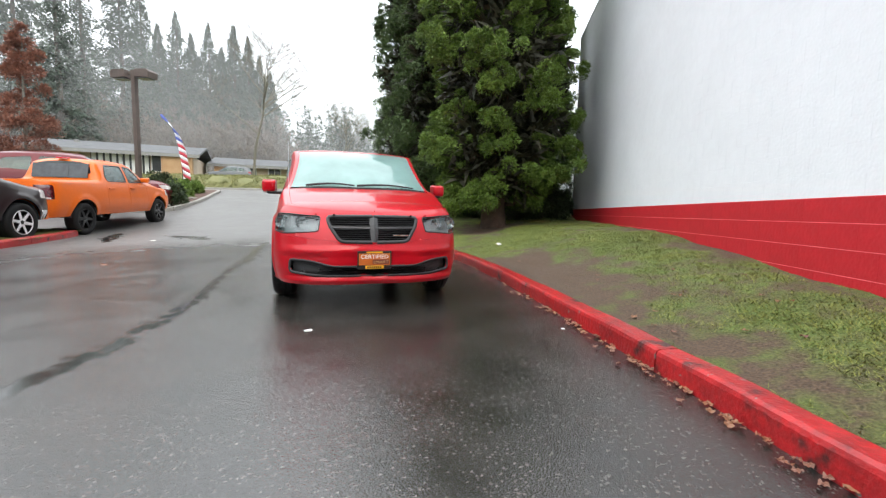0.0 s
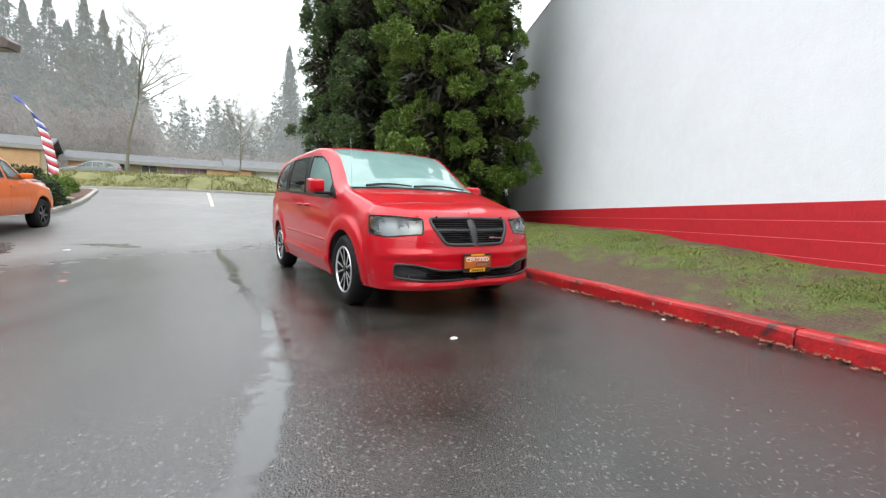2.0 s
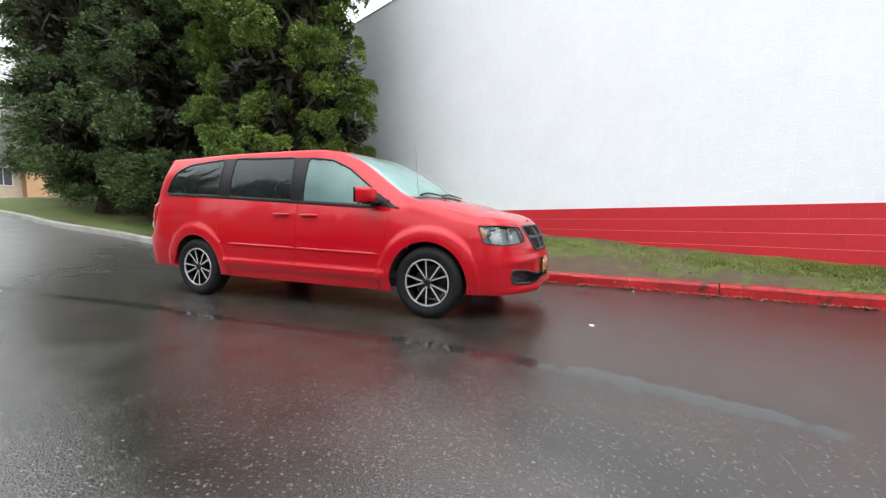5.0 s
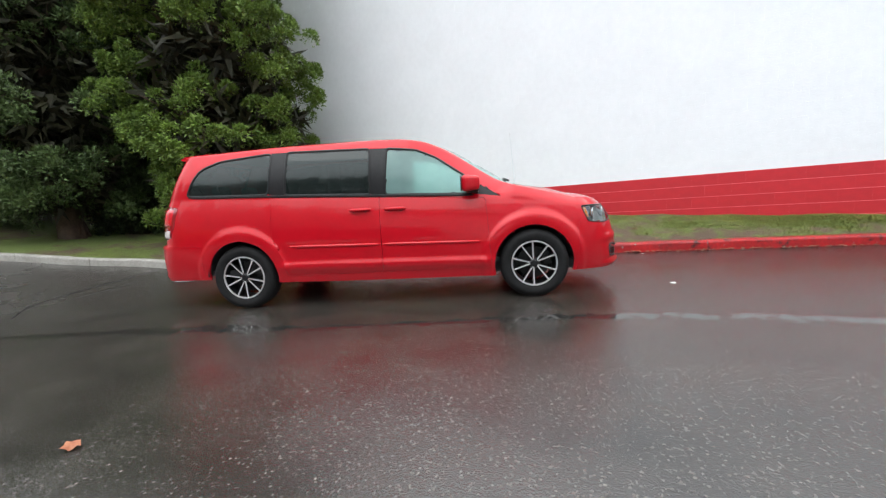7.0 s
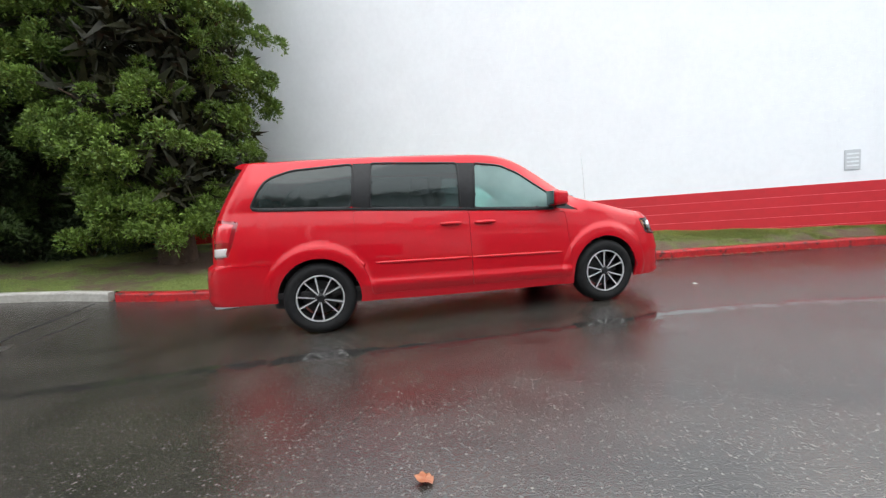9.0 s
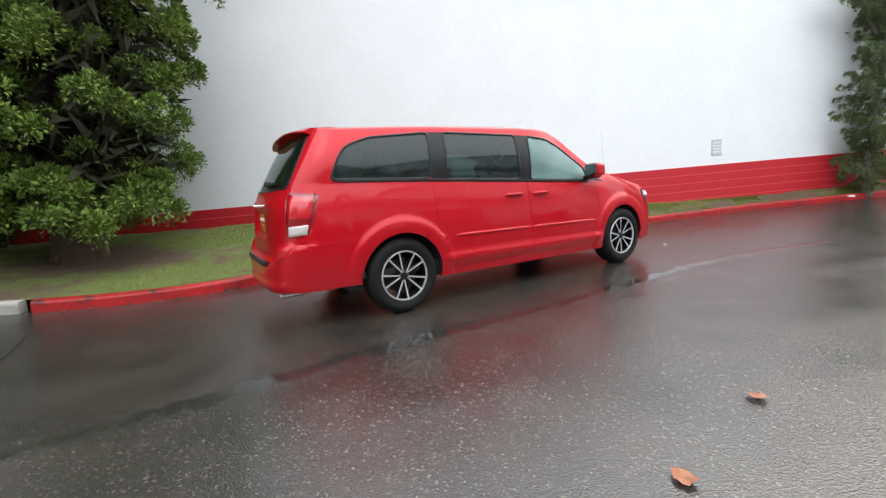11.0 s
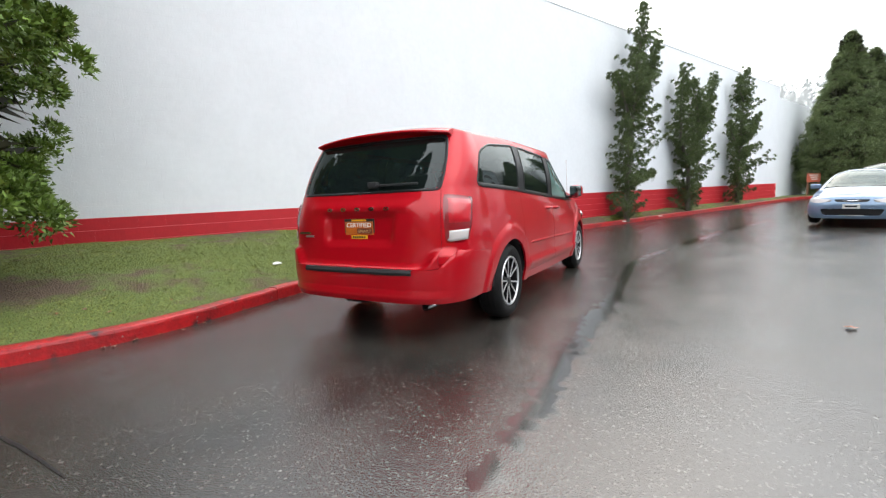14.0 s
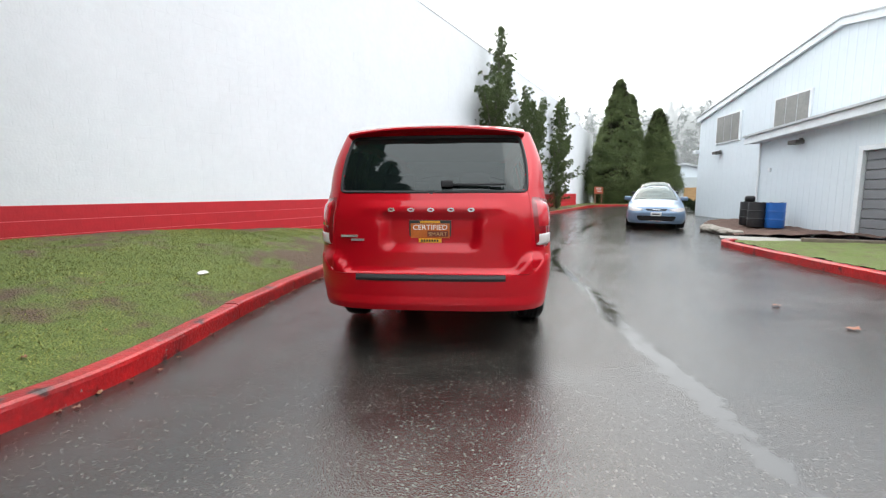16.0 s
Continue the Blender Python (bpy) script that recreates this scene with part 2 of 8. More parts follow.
GLASS_SIDE = glass("front_side_glass", (0.50, 0.82, 0.77), 0.02, 1.48, veil=0.48)
GLASS_DARK = glass("privacy_glass", (0.07, 0.078, 0.082), 0.02, 1.50, veil=0.022)
LENS = glass("lamp_lens", (0.88, 0.9, 0.9), 0.02, 1.5)
LAMP_EDGE = mat("dark_red_lamp_lens", (0.22, 0.004, 0.009), rough=0.08, coat=1.0, vary=0.1, scale=15)
LAMP_BACK = mat("silver_lamp_housing", (0.36, 0.38, 0.39), rough=0.35, metal=0.2, vary=0.15, scale=12)
LAMP_RED = mat("red_lamp_lens", (0.50, 0.006, 0.016), rough=0.16, coat=1.0, vary=0.1, scale=15)
LAMP_AMBER = mat("amber_lens", (0.8, 0.22, 0.02), rough=0.15, coat=1.0, vary=0.1, scale=15)
LAMP_WHITE = mat("white_lamp_lens", (0.52, 0.48, 0.47), rough=0.12, coat=1.0, vary=0.1, scale=15)
LAMP_BOWL = mat("lamp_bowl", (0.55, 0.57, 0.58), rough=0.2, metal=0.85, vary=0.1, scale=15)
# bark darkened for the shade under the crowns, put into its colour
BARK = mat("reddish_bark", (0.045, 0.030, 0.021), rough=0.9, color2=(0.105, 0.068, 0.048), scale=4, bump=0.9, bump_scale=14)
BARK_GREY = mat("grey_bark", (0.10, 0.09, 0.075), rough=0.9, color2=(0.2, 0.18, 0.15), scale=4, bump=0.7, bump_scale=20)
WHITE_WALL = mat("white_painted_block", (0.76, 0.78, 0.81), rough=0.6, vary=0.03, scale=1.2, bump=0.18, bump_scale=35)
RED_WALL = mat("red_painted_block", (0.48, 0.011, 0.020), rough=0.55, vary=0.08, scale=1.5, bump=0.2, bump_scale=35, per_object=0.04)
def kerb_material():
    """Red kerb paint, faded in places, with black tyre scuffs and bare grey chips."""
    m = KERB_BASE
    n, l = m.node_tree.nodes, m.node_tree.links
    b = n["Principled BSDF"]
    src = b.inputs["Base Color"].links[0].from_socket
    coord = n.new("ShaderNodeTexCoord")
    for scale, lo, hi, tone in ((5.5, 0.60, 0.70, (0.03, 0.014, 0.013, 1)), (17.0, 0.68, 0.71, (0.24, 0.21, 0.19, 1))):
        t, r, mx = n.new("ShaderNodeTexNoise"), n.new("ShaderNodeMapRange"), n.new("ShaderNodeMixRGB")
        t.inputs["Scale"].default_value, t.inputs["Detail"].default_value = scale, 7
        l.new(coord.outputs["Object"], t.inputs["Vector"])
        r.inputs["From Min"].default_value, r.inputs["From Max"].default_value = lo, hi
        l.new(t.outputs["Fac"], r.inputs["Value"])
        l.new(r.outputs[0], mx.inputs[0])
        l.new(src, mx.inputs[1])
        mx.inputs[2].default_value = tone
        src = mx.outputs[0]
    l.new(src, b.inputs["Base Color"])
    return m


KERB_BASE = mat("worn_red_kerb_paint", (0.20, 0.010, 0.012), rough=0.33, color2=(0.50, 0.012, 0.015), scale=2.5, bump=0.35, bump_scale=40)
KERB_RED = kerb_material()
CONCRETE = mat("concrete", (0.22, 0.21, 0.19), rough=0.8, color2=(0.34, 0.33, 0.30), scale=3, bump=0.3, bump_scale=50)

# ---------------------------------------------------------------- building helpers
def mesh_ob(name, verts, faces, material, parent=None, label="", smooth=False, weld=0.0):
    me = bpy.data.meshes.new(name)
    me.from_pydata([tuple(map(float, v)) for v in verts], [], [tuple(map(int, f)) for f in faces])
    if weld:
        bm = bmesh.new()
        bm.from_mesh(me)
        bmesh.ops.remove_doubles(bm, verts=bm.verts, dist=weld)
        bmesh.ops.recalc_face_normals(bm, faces=bm.faces)
        bm.to_mesh(me)
        bm.free()
    if smooth:
        me.polygons.foreach_set("use_smooth", [True] * len(me.polygons))
    me.materials.append(material)
    ob = new(name, me)
    if parent:
        ob.parent = parent
    if label:
        tagged(ob, label)
    return ob


def part(name, bm, material, parent=None, label="", smooth=None):
    """Links a bmesh as one mesh object; smooth: the angle below which edges are shaded round."""
    me = bpy.data.meshes.new(name)
    bmesh.ops.recalc_face_normals(bm, faces=bm.faces)
    if smooth:
        for f in bm.faces:
            f.smooth = True
        for e in bm.edges:
            if len(e.link_faces) == 2 and e.calc_face_angle(0) > radians(smooth):
                e.smooth = False
    bm.to_mesh(me)
    bm.free()
    me.materials.append(material)
    ob = new(name, me)
    if parent:
        ob.parent = parent
    if label:
        tagged(ob, label)
    return ob


def empty(name, m, label, category, group="", kind=""):
    ob = new(name)
    ob.empty_display_size = 0.2
    ob.matrix_world = m
    return tagged(ob, label, category, group, kind)


def add_box(bm, lo, hi, bevel=0.0, m=None, seg=2):
    c = [(a + b) / 2 for a, b in zip(lo, hi)]
    s = [abs(b - a) for a, b in zip(lo, hi)]
    r = bmesh.ops.create_cube(bm, size=1.0, matrix=(m or Matrix()) @ Matrix.Translation(c) @ Matrix.Diagonal((*s, 1)))
    if bevel:
        bmesh.ops.bevel(bm, geom=list({e for v in r["verts"] for e in v.link_edges}), offset=bevel, segments=seg, affect="EDGES", profile=0.6)
    return bm


def box(lo, hi, bevel=0.0, m=None, seg=2):
    return add_box(bmesh.new(), lo, hi, bevel, m, seg)


def add_tube(bm, points, radii, sides=8, cap=True):
    """A tapered tube along a line of points."""
    pts = [Vector(p) for p in points]
    rings, up = [], Vector((0.31, 0.17, 0.93)).normalized()
    for i, p in enumerate(pts):
        d = (pts[min(i + 1, len(pts) - 1)] - pts[max(i - 1, 0)]).normalized()
        a = d.cross(up if abs(d.dot(up)) < 0.95 else Vector((1, 0, 0))).normalized()
        b = d.cross(a)
        r = radii[i] if hasattr(radii, "__len__") else radii
        rings.append([bm.verts.new(p + (a * math.cos(2 * math.pi * k / sides) + b * math.sin(2 * math.pi * k / sides)) * r) for k in range(sides)])
    for r0, r1 in zip(rings, rings[1:]):
        for k in range(sides):
            bm.faces.new((r0[k], r0[(k + 1) % sides], r1[(k + 1) % sides], r1[k]))
    if cap:
        bm.faces.new(rings[0][::-1])
        bm.faces.new(rings[-1])
    return bm


def tube(points, radii, sides=8):
    return add_tube(bmesh.new(), points, radii, sides)


def add_lathe(bm, profile, sides=32, m=None, closed=False):
    """Turns a profile of (radius, height) about the y axis (a wheel's axle)."""
    m = m or Matrix()
    rings = []
    for r, h in profile:
        rings.append([bm.verts.new(m @ Vector((r * math.cos(2 * math.pi * k / sides), h, r * math.sin(2 * math.pi * k / sides)))) for k in range(sides)])
    pairs = list(zip(rings, rings[1:])) + ([(rings[-1], rings[0])] if closed else [])
    for r0, r1 in pairs:
        for k in range(sides):
            bm.faces.new((r0[k], r0[(k + 1) % sides], r1[(k + 1) % sides], r1[k]))
    return bm


def add_prism(bm, outline, y0, y1, axes="xz", m=None):
    """An outline in two axes, drawn out along the third."""
    m = m or Matrix()

    def at(u, v, w):
        return m @ Vector({"xz": (u, w, v), "yz": (w, u, v), "xy": (u, v, w)}[axes])

    a = [bm.verts.new(at(u, v, y0)) for u, v in outline]
    b = [bm.verts.new(at(u, v, y1)) for u, v in outline]
    bm.faces.new(a)
    bm.faces.new(b[::-1])
    for i in range(len(a)):
        j = (i + 1) % len(a)
        bm.faces.new((a[i], b[i], b[j], a[j]))
    return bm


def smooth_curve(xs, ys):
    """A smooth, never overshooting curve through the given points."""
    xs, ys = np.array(xs, float), np.array(ys, float)
    h, d = np.diff(xs), np.diff(ys) / np.diff(xs)
    t = np.zeros(len(xs))
    t[0], t[-1] = d[0], d[-1]
    for i in range(1, len(xs) - 1):
        if d[i - 1] * d[i] > 0:
            w1, w2 = 2 * h[i] + h[i - 1], h[i] + 2 * h[i - 1]
            t[i] = (w1 + w2) / (w1 / d[i - 1] + w2 / d[i])

    def f(x):
        x = np.clip(np.asarray(x, float), xs[0], xs[-1])
        i = np.clip(np.searchsorted(xs, x) - 1, 0, len(xs) - 2)
        s = (x - xs[i]) / h[i]
        return ys[i] * (1 + 2 * s) * (1 - s) ** 2 + h[i] * t[i] * s * (1 - s) ** 2 + ys[i + 1] * s * s * (3 - 2 * s) + h[i] * t[i + 1] * s * s * (s - 1)

    return f


# ---------------------------------------------------------------- the lie of the land
def lot(*p):
    """A place in the lot and across the road, turned to fit the camera's view; takes x, y or a list of places."""
    if len(p) == 1:
        return [lot(*q) for q in p[0]]
    return p[0] + 0.0236 * p[1], p[1] - 0.0236 * p[0]


def yard(*p):
    """A place at the far end of the drive, turned to fit the camera's view."""
    if len(p) == 1:
        return [yard(*q) for q in p[0]]
    return p[0] - 0.0148 * (p[1] - 10.5), p[1] + 0.0148 * (p[0] + 4)


def soft(v, k=1.2):
    return np.logaddexp(0, np.asarray(v, float) / k) * k


def land(x, y):
    """Height of the paved ground: level round the van, rising to the road behind it and gently ahead of it."""
    y = np.asarray(y, float)
    x = np.asarray(x, float)
    dip = -0.045 * np.exp(-((x + 1.9) / 1.2) ** 2 - ((y - 9.8) / 1.8) ** 2)
    return dip + 0.115 * (soft(y - 11.5, 0.6) - soft(y - 26.5, 2.0)) + 0.022 * soft(-y - 1.5, 1.5) - 0.022 * soft(-y - 27, 2) + 0.05 * (soft(-x - 9.5, 0.8) - soft(-x - 13, 0.8))


KERB = smooth_curve([-30, -22, -15, -9, -5, -2, -0.6, 0.7, 1.9, 2.9, 3.8, 5.0, 6.8, 8.4, 10.1, 11.0, 12.0, 13.1, 14.7, 16.6, 18.7, 21.8, 24, 26],
                    [1.2, 1.35, 1.55, 1.75, 1.9, 1.93, 1.74, 1.44, 1.13, 0.84, 0.57, 0.19, -0.46, -1.16, -1.97, -2.20, -2.43, -3.05, -3.75, -4.85, -5.75, -6.9, -6.5, -4.5])
WALL_X, WALL_Y0, WALL_Y1, WALL_TOP = 2.55, -22.0, 16.6, 7.1
wall_foot = smooth_curve([-30, -23, -12, -4, -0.9, 0.8, 3, 5, 8, 11, 16, 20, 30], [0.75, 0.62, 0.52, 0.36, 0.32, 0.35, 0.42, 0.52, 0.64, 0.64, 0.6, 0.9, 1.8])
red_top = lambda y: 1.14 - 0.0125 * (y - 3)



def quads(name, v, material, parent=None, label="", smooth=False):
    """A mesh of loose faces from an array of shape (n, 3 or 4, 3)."""
    n, k = v.shape[:2]
    me = bpy.data.meshes.new(name)
    me.vertices.add(n * k)
    me.vertices.foreach_set("co", np.ascontiguousarray(v, dtype=np.float32).ravel())
    me.loops.add(n * k)
    me.loops.foreach_set("vertex_index", np.arange(n * k, dtype=np.int32))
    me.polygons.add(n)
    me.polygons.foreach_set("loop_start", np.arange(0, n * k, k, dtype=np.int32))
    me.polygons.foreach_set("loop_total", np.full(n, k, dtype=np.int32))
    me.update(calc_edges=True)
    me.materials.append(material)
    ob = new(name, me)
    if parent:
        ob.parent = parent
    if label:
        tagged(ob, label)
    return ob


def sheet(name, xs, ys, height, material, keep=None, smooth=True):
    """A grid over xs and ys, at the given height; keep(x, y) says which cells there are."""
    X, Y = np.meshgrid(xs, ys, indexing="ij")
    Z = height(X, Y)
    v = np.stack([X, Y, Z], -1).reshape(-1, 3)
    ny = len(ys)
    f = []
    for i in range(len(xs) - 1):
        for j in range(ny - 1):
            if keep is None or keep((xs[i] + xs[i + 1]) / 2, (ys[j] + ys[j + 1]) / 2):
                a = i * ny + j
                f.append((a, a + ny, a + ny + 1, a + 1))
    return mesh_ob(name, v, f, material, smooth=smooth)


# ---------------------------------------------------------------- ground, lawn, kerbs
far = [-900, -400, -250, -160, -110, -80, -60, -48]
near = list(np.arange(-40, 40.01, 0.8))
steps = np.array(far + near + [-v for v in far[::-1]])
tagged(sheet("ground", steps, steps, land, ASPHALT), "wet dark asphalt yard with pale stone chips and shallow water films", "ground", kind="structure")


def lawn_height(x, y):
    """The lawn swells from the kerb's top to the foot of the wall."""
    k = KERB(y) + 0.15
    right = np.where(np.asarray(y) > WALL_Y1 + 0.1, 14.0, WALL_X)
    s = np.clip((np.asarray(x) - k) / np.maximum(right - k, 0.3), 0, 1)
    low = land(x, y) + 0.14
    z = low + (np.maximum(wall_foot(y), low) - low) * np.sin(s * math.pi / 2) ** 1.3
    n = np.vectorize(lambda a, b: noise.noise((a * 1.1, b * 1.1, 0.0)) * 0.035 + noise.noise((a * 5, b * 5, 3.0)) * 0.012)(x, y)
    return z + n * np.clip(s * 6, 0, 1)


def bareness(x, y):
    """How bare the earth is: trodden patches along the middle and the kerb, none towards the wall's foot."""
    return 0.06 + 0.42 * noise.noise((x * 0.9, y * 0.55, 21.0)) + 0.22 * noise.noise((x * 3.1, y * 2.4, 8.0)) + 0.14 * math.exp(-((y - 4.9) / 1.6) ** 2) + 0.20 * math.exp(-((x - float(KERB(y)) - 0.3) / 0.3) ** 2) * (1 if 0 < y < 7 else 0.3) - 0.22 * math.exp(-((y - 2.2) / 1.3) ** 2) * (x > 0.9) - (0.09 if y > 6.5 else 0) + 0.40 * math.exp(-((x + 0.43) ** 2 + (y - 12.0) ** 2) / 1.1)


def lawn_sheet():
    v, f, ys, ss = [], [], np.concatenate([np.arange(-24, 16.5, 0.12), [16.69, 16.72], np.arange(17, 26.1, 0.3)]), np.linspace(0, 1, 44)
    for y in ys:
        k = float(KERB(y)) + 0.14
        for s in ss:
            x = k + ((WALL_X + 0.1 if y < 16.7 else 14.0) - k) * s
            v.append((x, y, 0))
    v = np.array(v)
    v[:, 2] = lawn_height(v[:, 0], v[:, 1])
    m = len(ss)
    f = [(i * m + j, i * m + j + 1, (i + 1) * m + j + 1, (i + 1) * m + j) for i in range(len(ys) - 1) for j in range(m - 1)]
    ob = mesh_ob("lawn", v, f, TURF, smooth=True)
    ob.data.attributes.new("bare", "FLOAT", "POINT").data.foreach_set("value", np.array([bareness(a, b) for a, b, _ in v], np.float32))
    return ob


tagged(lawn_sheet(), "patchy winter lawn of thin grass and bare brown earth beside the wall", "lawn", kind="structure")


def kerb_run(name, line, material, label, width=0.17, height=0.145, joint=3.0, parent=None, ends=True):
    """A kerb of cast lengths with rounded top edges along a line of (x, y)."""
    line = np.array(line, float)
    d = np.concatenate([[0], np.cumsum(np.hypot(*np.diff(line, axis=0).T))])
    root = empty(name, Matrix(), label, "kerb", kind="structure")
    n = max(1, round(d[-1] / joint))
    prof = [(0.0, -0.12), (0.0, height - 0.035), (0.008, height - 0.012), (0.03, height), (width - 0.02, height), (width, height - 0.015), (width, -0.12)]
    for k in range(n):
        s = np.linspace(d[-1] * k / n + 0.006, d[-1] * (k + 1) / n - 0.006, max(3, int(d[-1] / n / 0.18)))
        px, py = np.interp(s, d, line[:, 0]), np.interp(s, d, line[:, 1])
        tx, ty = np.gradient(px), np.gradient(py)
        t = np.hypot(tx, ty)
        nx, ny = ty / t, -tx / t
        v, f = [], []
        for i in range(len(s)):
            g = float(land(px[i], py[i]))
            wob = 0.008 * noise.noise((px[i] * 2.1, py[i] * 2.1, k * 0.7))
            chip = 0.02 * max(0.0, noise.noise((px[i] * 4.0, py[i] * 4.0, 9.0)) - 0.25)
            for a, h in prof:
                e = chip if h > height - 0.03 and a < 0.05 else 0
                v.append((px[i] + nx[i] * (a + wob + e), py[i] + ny[i] * (a + wob + e), g + h - e + (wob if h > 0 else 0)))
        m = len(prof)
        for i in range(len(s) - 1):
            for j in range(m - 1):
                f.append((i * m + j, i * m + j + 1, (i + 1) * m + j + 1, (i + 1) * m + j))
        f += [tuple(range(m))[::-1], tuple(range((len(s) - 1) * m, len(s) * m))]
        mesh_ob("kerb_stone", v, f, material, root, smooth=False)
    return root


kys = np.concatenate([np.arange(-21.5, 11.4, 0.25), [11.42]])
bend = [(-3.6, -25.4), (-2.4, -24.9), (-1.2, -24.4), (0.0, -23.8), (0.8, -23.2), (1.2, -22.4)]
kerb_run("kerb_lawn", bend + [(float(KERB(y)), y) for y in kys], KERB_RED, "chipped red-painted concrete kerb along the lawn")
kerb_run("kerb_corner", [(float(KERB(y)), y) for y in np.arange(11.52, 26.0, 0.3)], CONCRETE, "bare grey concrete kerb round the lawn's end", joint=1.6)

# ---------------------------------------------------------------- the long white wall
BL, BH = 0.405, 0.203


def block_mesh(name, dy, dz, material):
    bm = bmesh.new()
    g = 0.003
    add_box(bm, (-0.008, 0.0002, g), (0.004, dy - 0.0002, dz - g))
    front = [e for e in bm.edges if all(v.co.x < -0.007 for v in e.verts)]
    bmesh.ops.bevel(bm, geom=front, offset=0.0008, segments=1, affect="EDGES")
    me = bpy.data.meshes.new(name)
    bmesh.ops.recalc_face_normals(bm, faces=bm.faces)
    bm.to_mesh(me)
    bm.free()
    me.materials.append(material)
    return me


def long_wall():
    wall = empty("wall_long", Matrix(), "tall white-painted block wall with a red band along its foot", "wall", kind="structure")
    part("wall_core", box((WALL_X, WALL_Y0, -0.3), (WALL_X + 0.3, WALL_Y1, WALL_TOP)), WHITE_WALL, wall, "white painted wall core")
    part("wall_return", box((WALL_X + 0.3, WALL_Y1 - 0.3, -0.3), (WALL_X + 22, WALL_Y1, WALL_TOP)), WHITE_WALL, wall, "white painted end wall")
    part("wall_end", box((WALL_X + 0.3, WALL_Y0, -0.3), (WALL_X + 22, WALL_Y0 + 0.3, WALL_TOP)), WHITE_WALL, wall, "white painted end wall")
    part("coping", box((WALL_X - 0.015, WALL_Y0 - 0.05, WALL_TOP + 0.002), (WALL_X + 0.36, WALL_Y1 + 0.05, WALL_TOP + 0.05), 0.012), mat("coping_metal", (0.78, 0.80, 0.82), rough=0.5, metal=0.0, vary=0.15), wall, "grey metal coping")
    # the red band slopes slightly along the building, to fit the camera's view
    red, white = block_mesh("red_block", BL, BH, RED_WALL), None
    slope = math.atan(0.0125)
    tilt = pose(0, 0, 0, math.degrees(-slope), 0, 0)
    far_red, whites = [], []
    ny = int((WALL_Y1 - WALL_Y0) / BL)
    for row in range(-6, 36):
        for k in range(ny + 1):
            y = WALL_Y0 + k * BL + (BL / 2 if row % 2 else 0)
            if y + BL > WALL_Y1:
                continue
            zt = red_top(y) + row * BH
            if zt + BH > WALL_TOP - 0.01:
                continue
            if row < 0 and zt + BH < float(wall_foot(y)) - 0.05:
                continue
            if row < 0 and -4.5 < y < 13:
                ob = new("block", red)
                ob.parent = wall
                ob.matrix_basis = pose(WALL_X - 0.001, y, zt) @ tilt
            else:
                (far_red if row < 0 else whites).append((y, zt))
    for name, spots, material, label in (("far_blocks", far_red, RED_WALL, "red painted blocks"), ("upper_blocks", whites, WHITE_WALL, "white painted blocks")):
        v, g = [], 0.0004 if name == "upper_blocks" else 0.002
        for y, z in spots:
            a, b, c, d, x0, x1, e = y + g, y + BL - g, z + g, z + BH - g, WALL_X - (0.0009 if name == "upper_blocks" else 0.008), WALL_X + 0.002, 0.0010
            s = -0.0125 * BL
            v += [[(x0, b - e, c + e + s), (x0, a + e, c + e), (x0, a + e, d - e), (x0, b - e, d - e + s)],
                  [(x0, a + e, c + e), (x0, b - e, c + e + s), (x1, b, c + s), (x1, a, c)], [(x0, b - e, d - e + s), (x0, a + e, d - e), (x1, a, d), (x1, b, d + s)],
                  [(x0, a + e, d - e), (x0, a + e, c + e), (x1, a, c), (x1, a, d)], [(x0, b - e, c + e + s), (x0, b - e, d - e + s), (x1, b, d + s), (x1, b, c + s)]]
        tagged(quads(name, np.array(v), material, wall, label), kind="stuff")
    # pale pink behind the band's joints: the mortar's highlight put into its paint
    v = [(WALL_X - 0.0065, WALL_Y0, -0.3), (WALL_X - 0.0065, WALL_Y1, -0.3), (WALL_X - 0.0065, WALL_Y1, red_top(WALL_Y1)), (WALL_X - 0.0065, WALL_Y0, red_top(WALL_Y0))]
    mesh_ob("band_joints", v, [(0, 1, 2, 3)], mat("pink_joint_highlight", (0.85, 0.22, 0.24), rough=0.6, vary=0.2, scale=6), wall)
    return wall


long_wall()

# ---------------------------------------------------------------- foliage
def leaf_mat(name, dark, light, spread=0.35):
    m = mat(name, dark, rough=0.55, color2=light, scale=1.3, per_island=spread, spec=0.3)
    return m


SEQ = leaf_mat("bright_conifer_sprays", (0.048, 0.088, 0.014), (0.158, 0.240, 0.040))
SEQ_DARK = leaf_mat("dark_conifer_sprays", (0.036, 0.064, 0.020), (0.092, 0.142, 0.044))
# shade inside the crowns put into the twigs' colour
INNER = leaf_mat("shade_coloured_inner_twigs", (0.014, 0.016, 0.007), (0.034, 0.032, 0.014))
JUNIPER = leaf_mat("juniper_sprays", (0.065, 0.095, 0.034), (0.155, 0.20, 0.08))


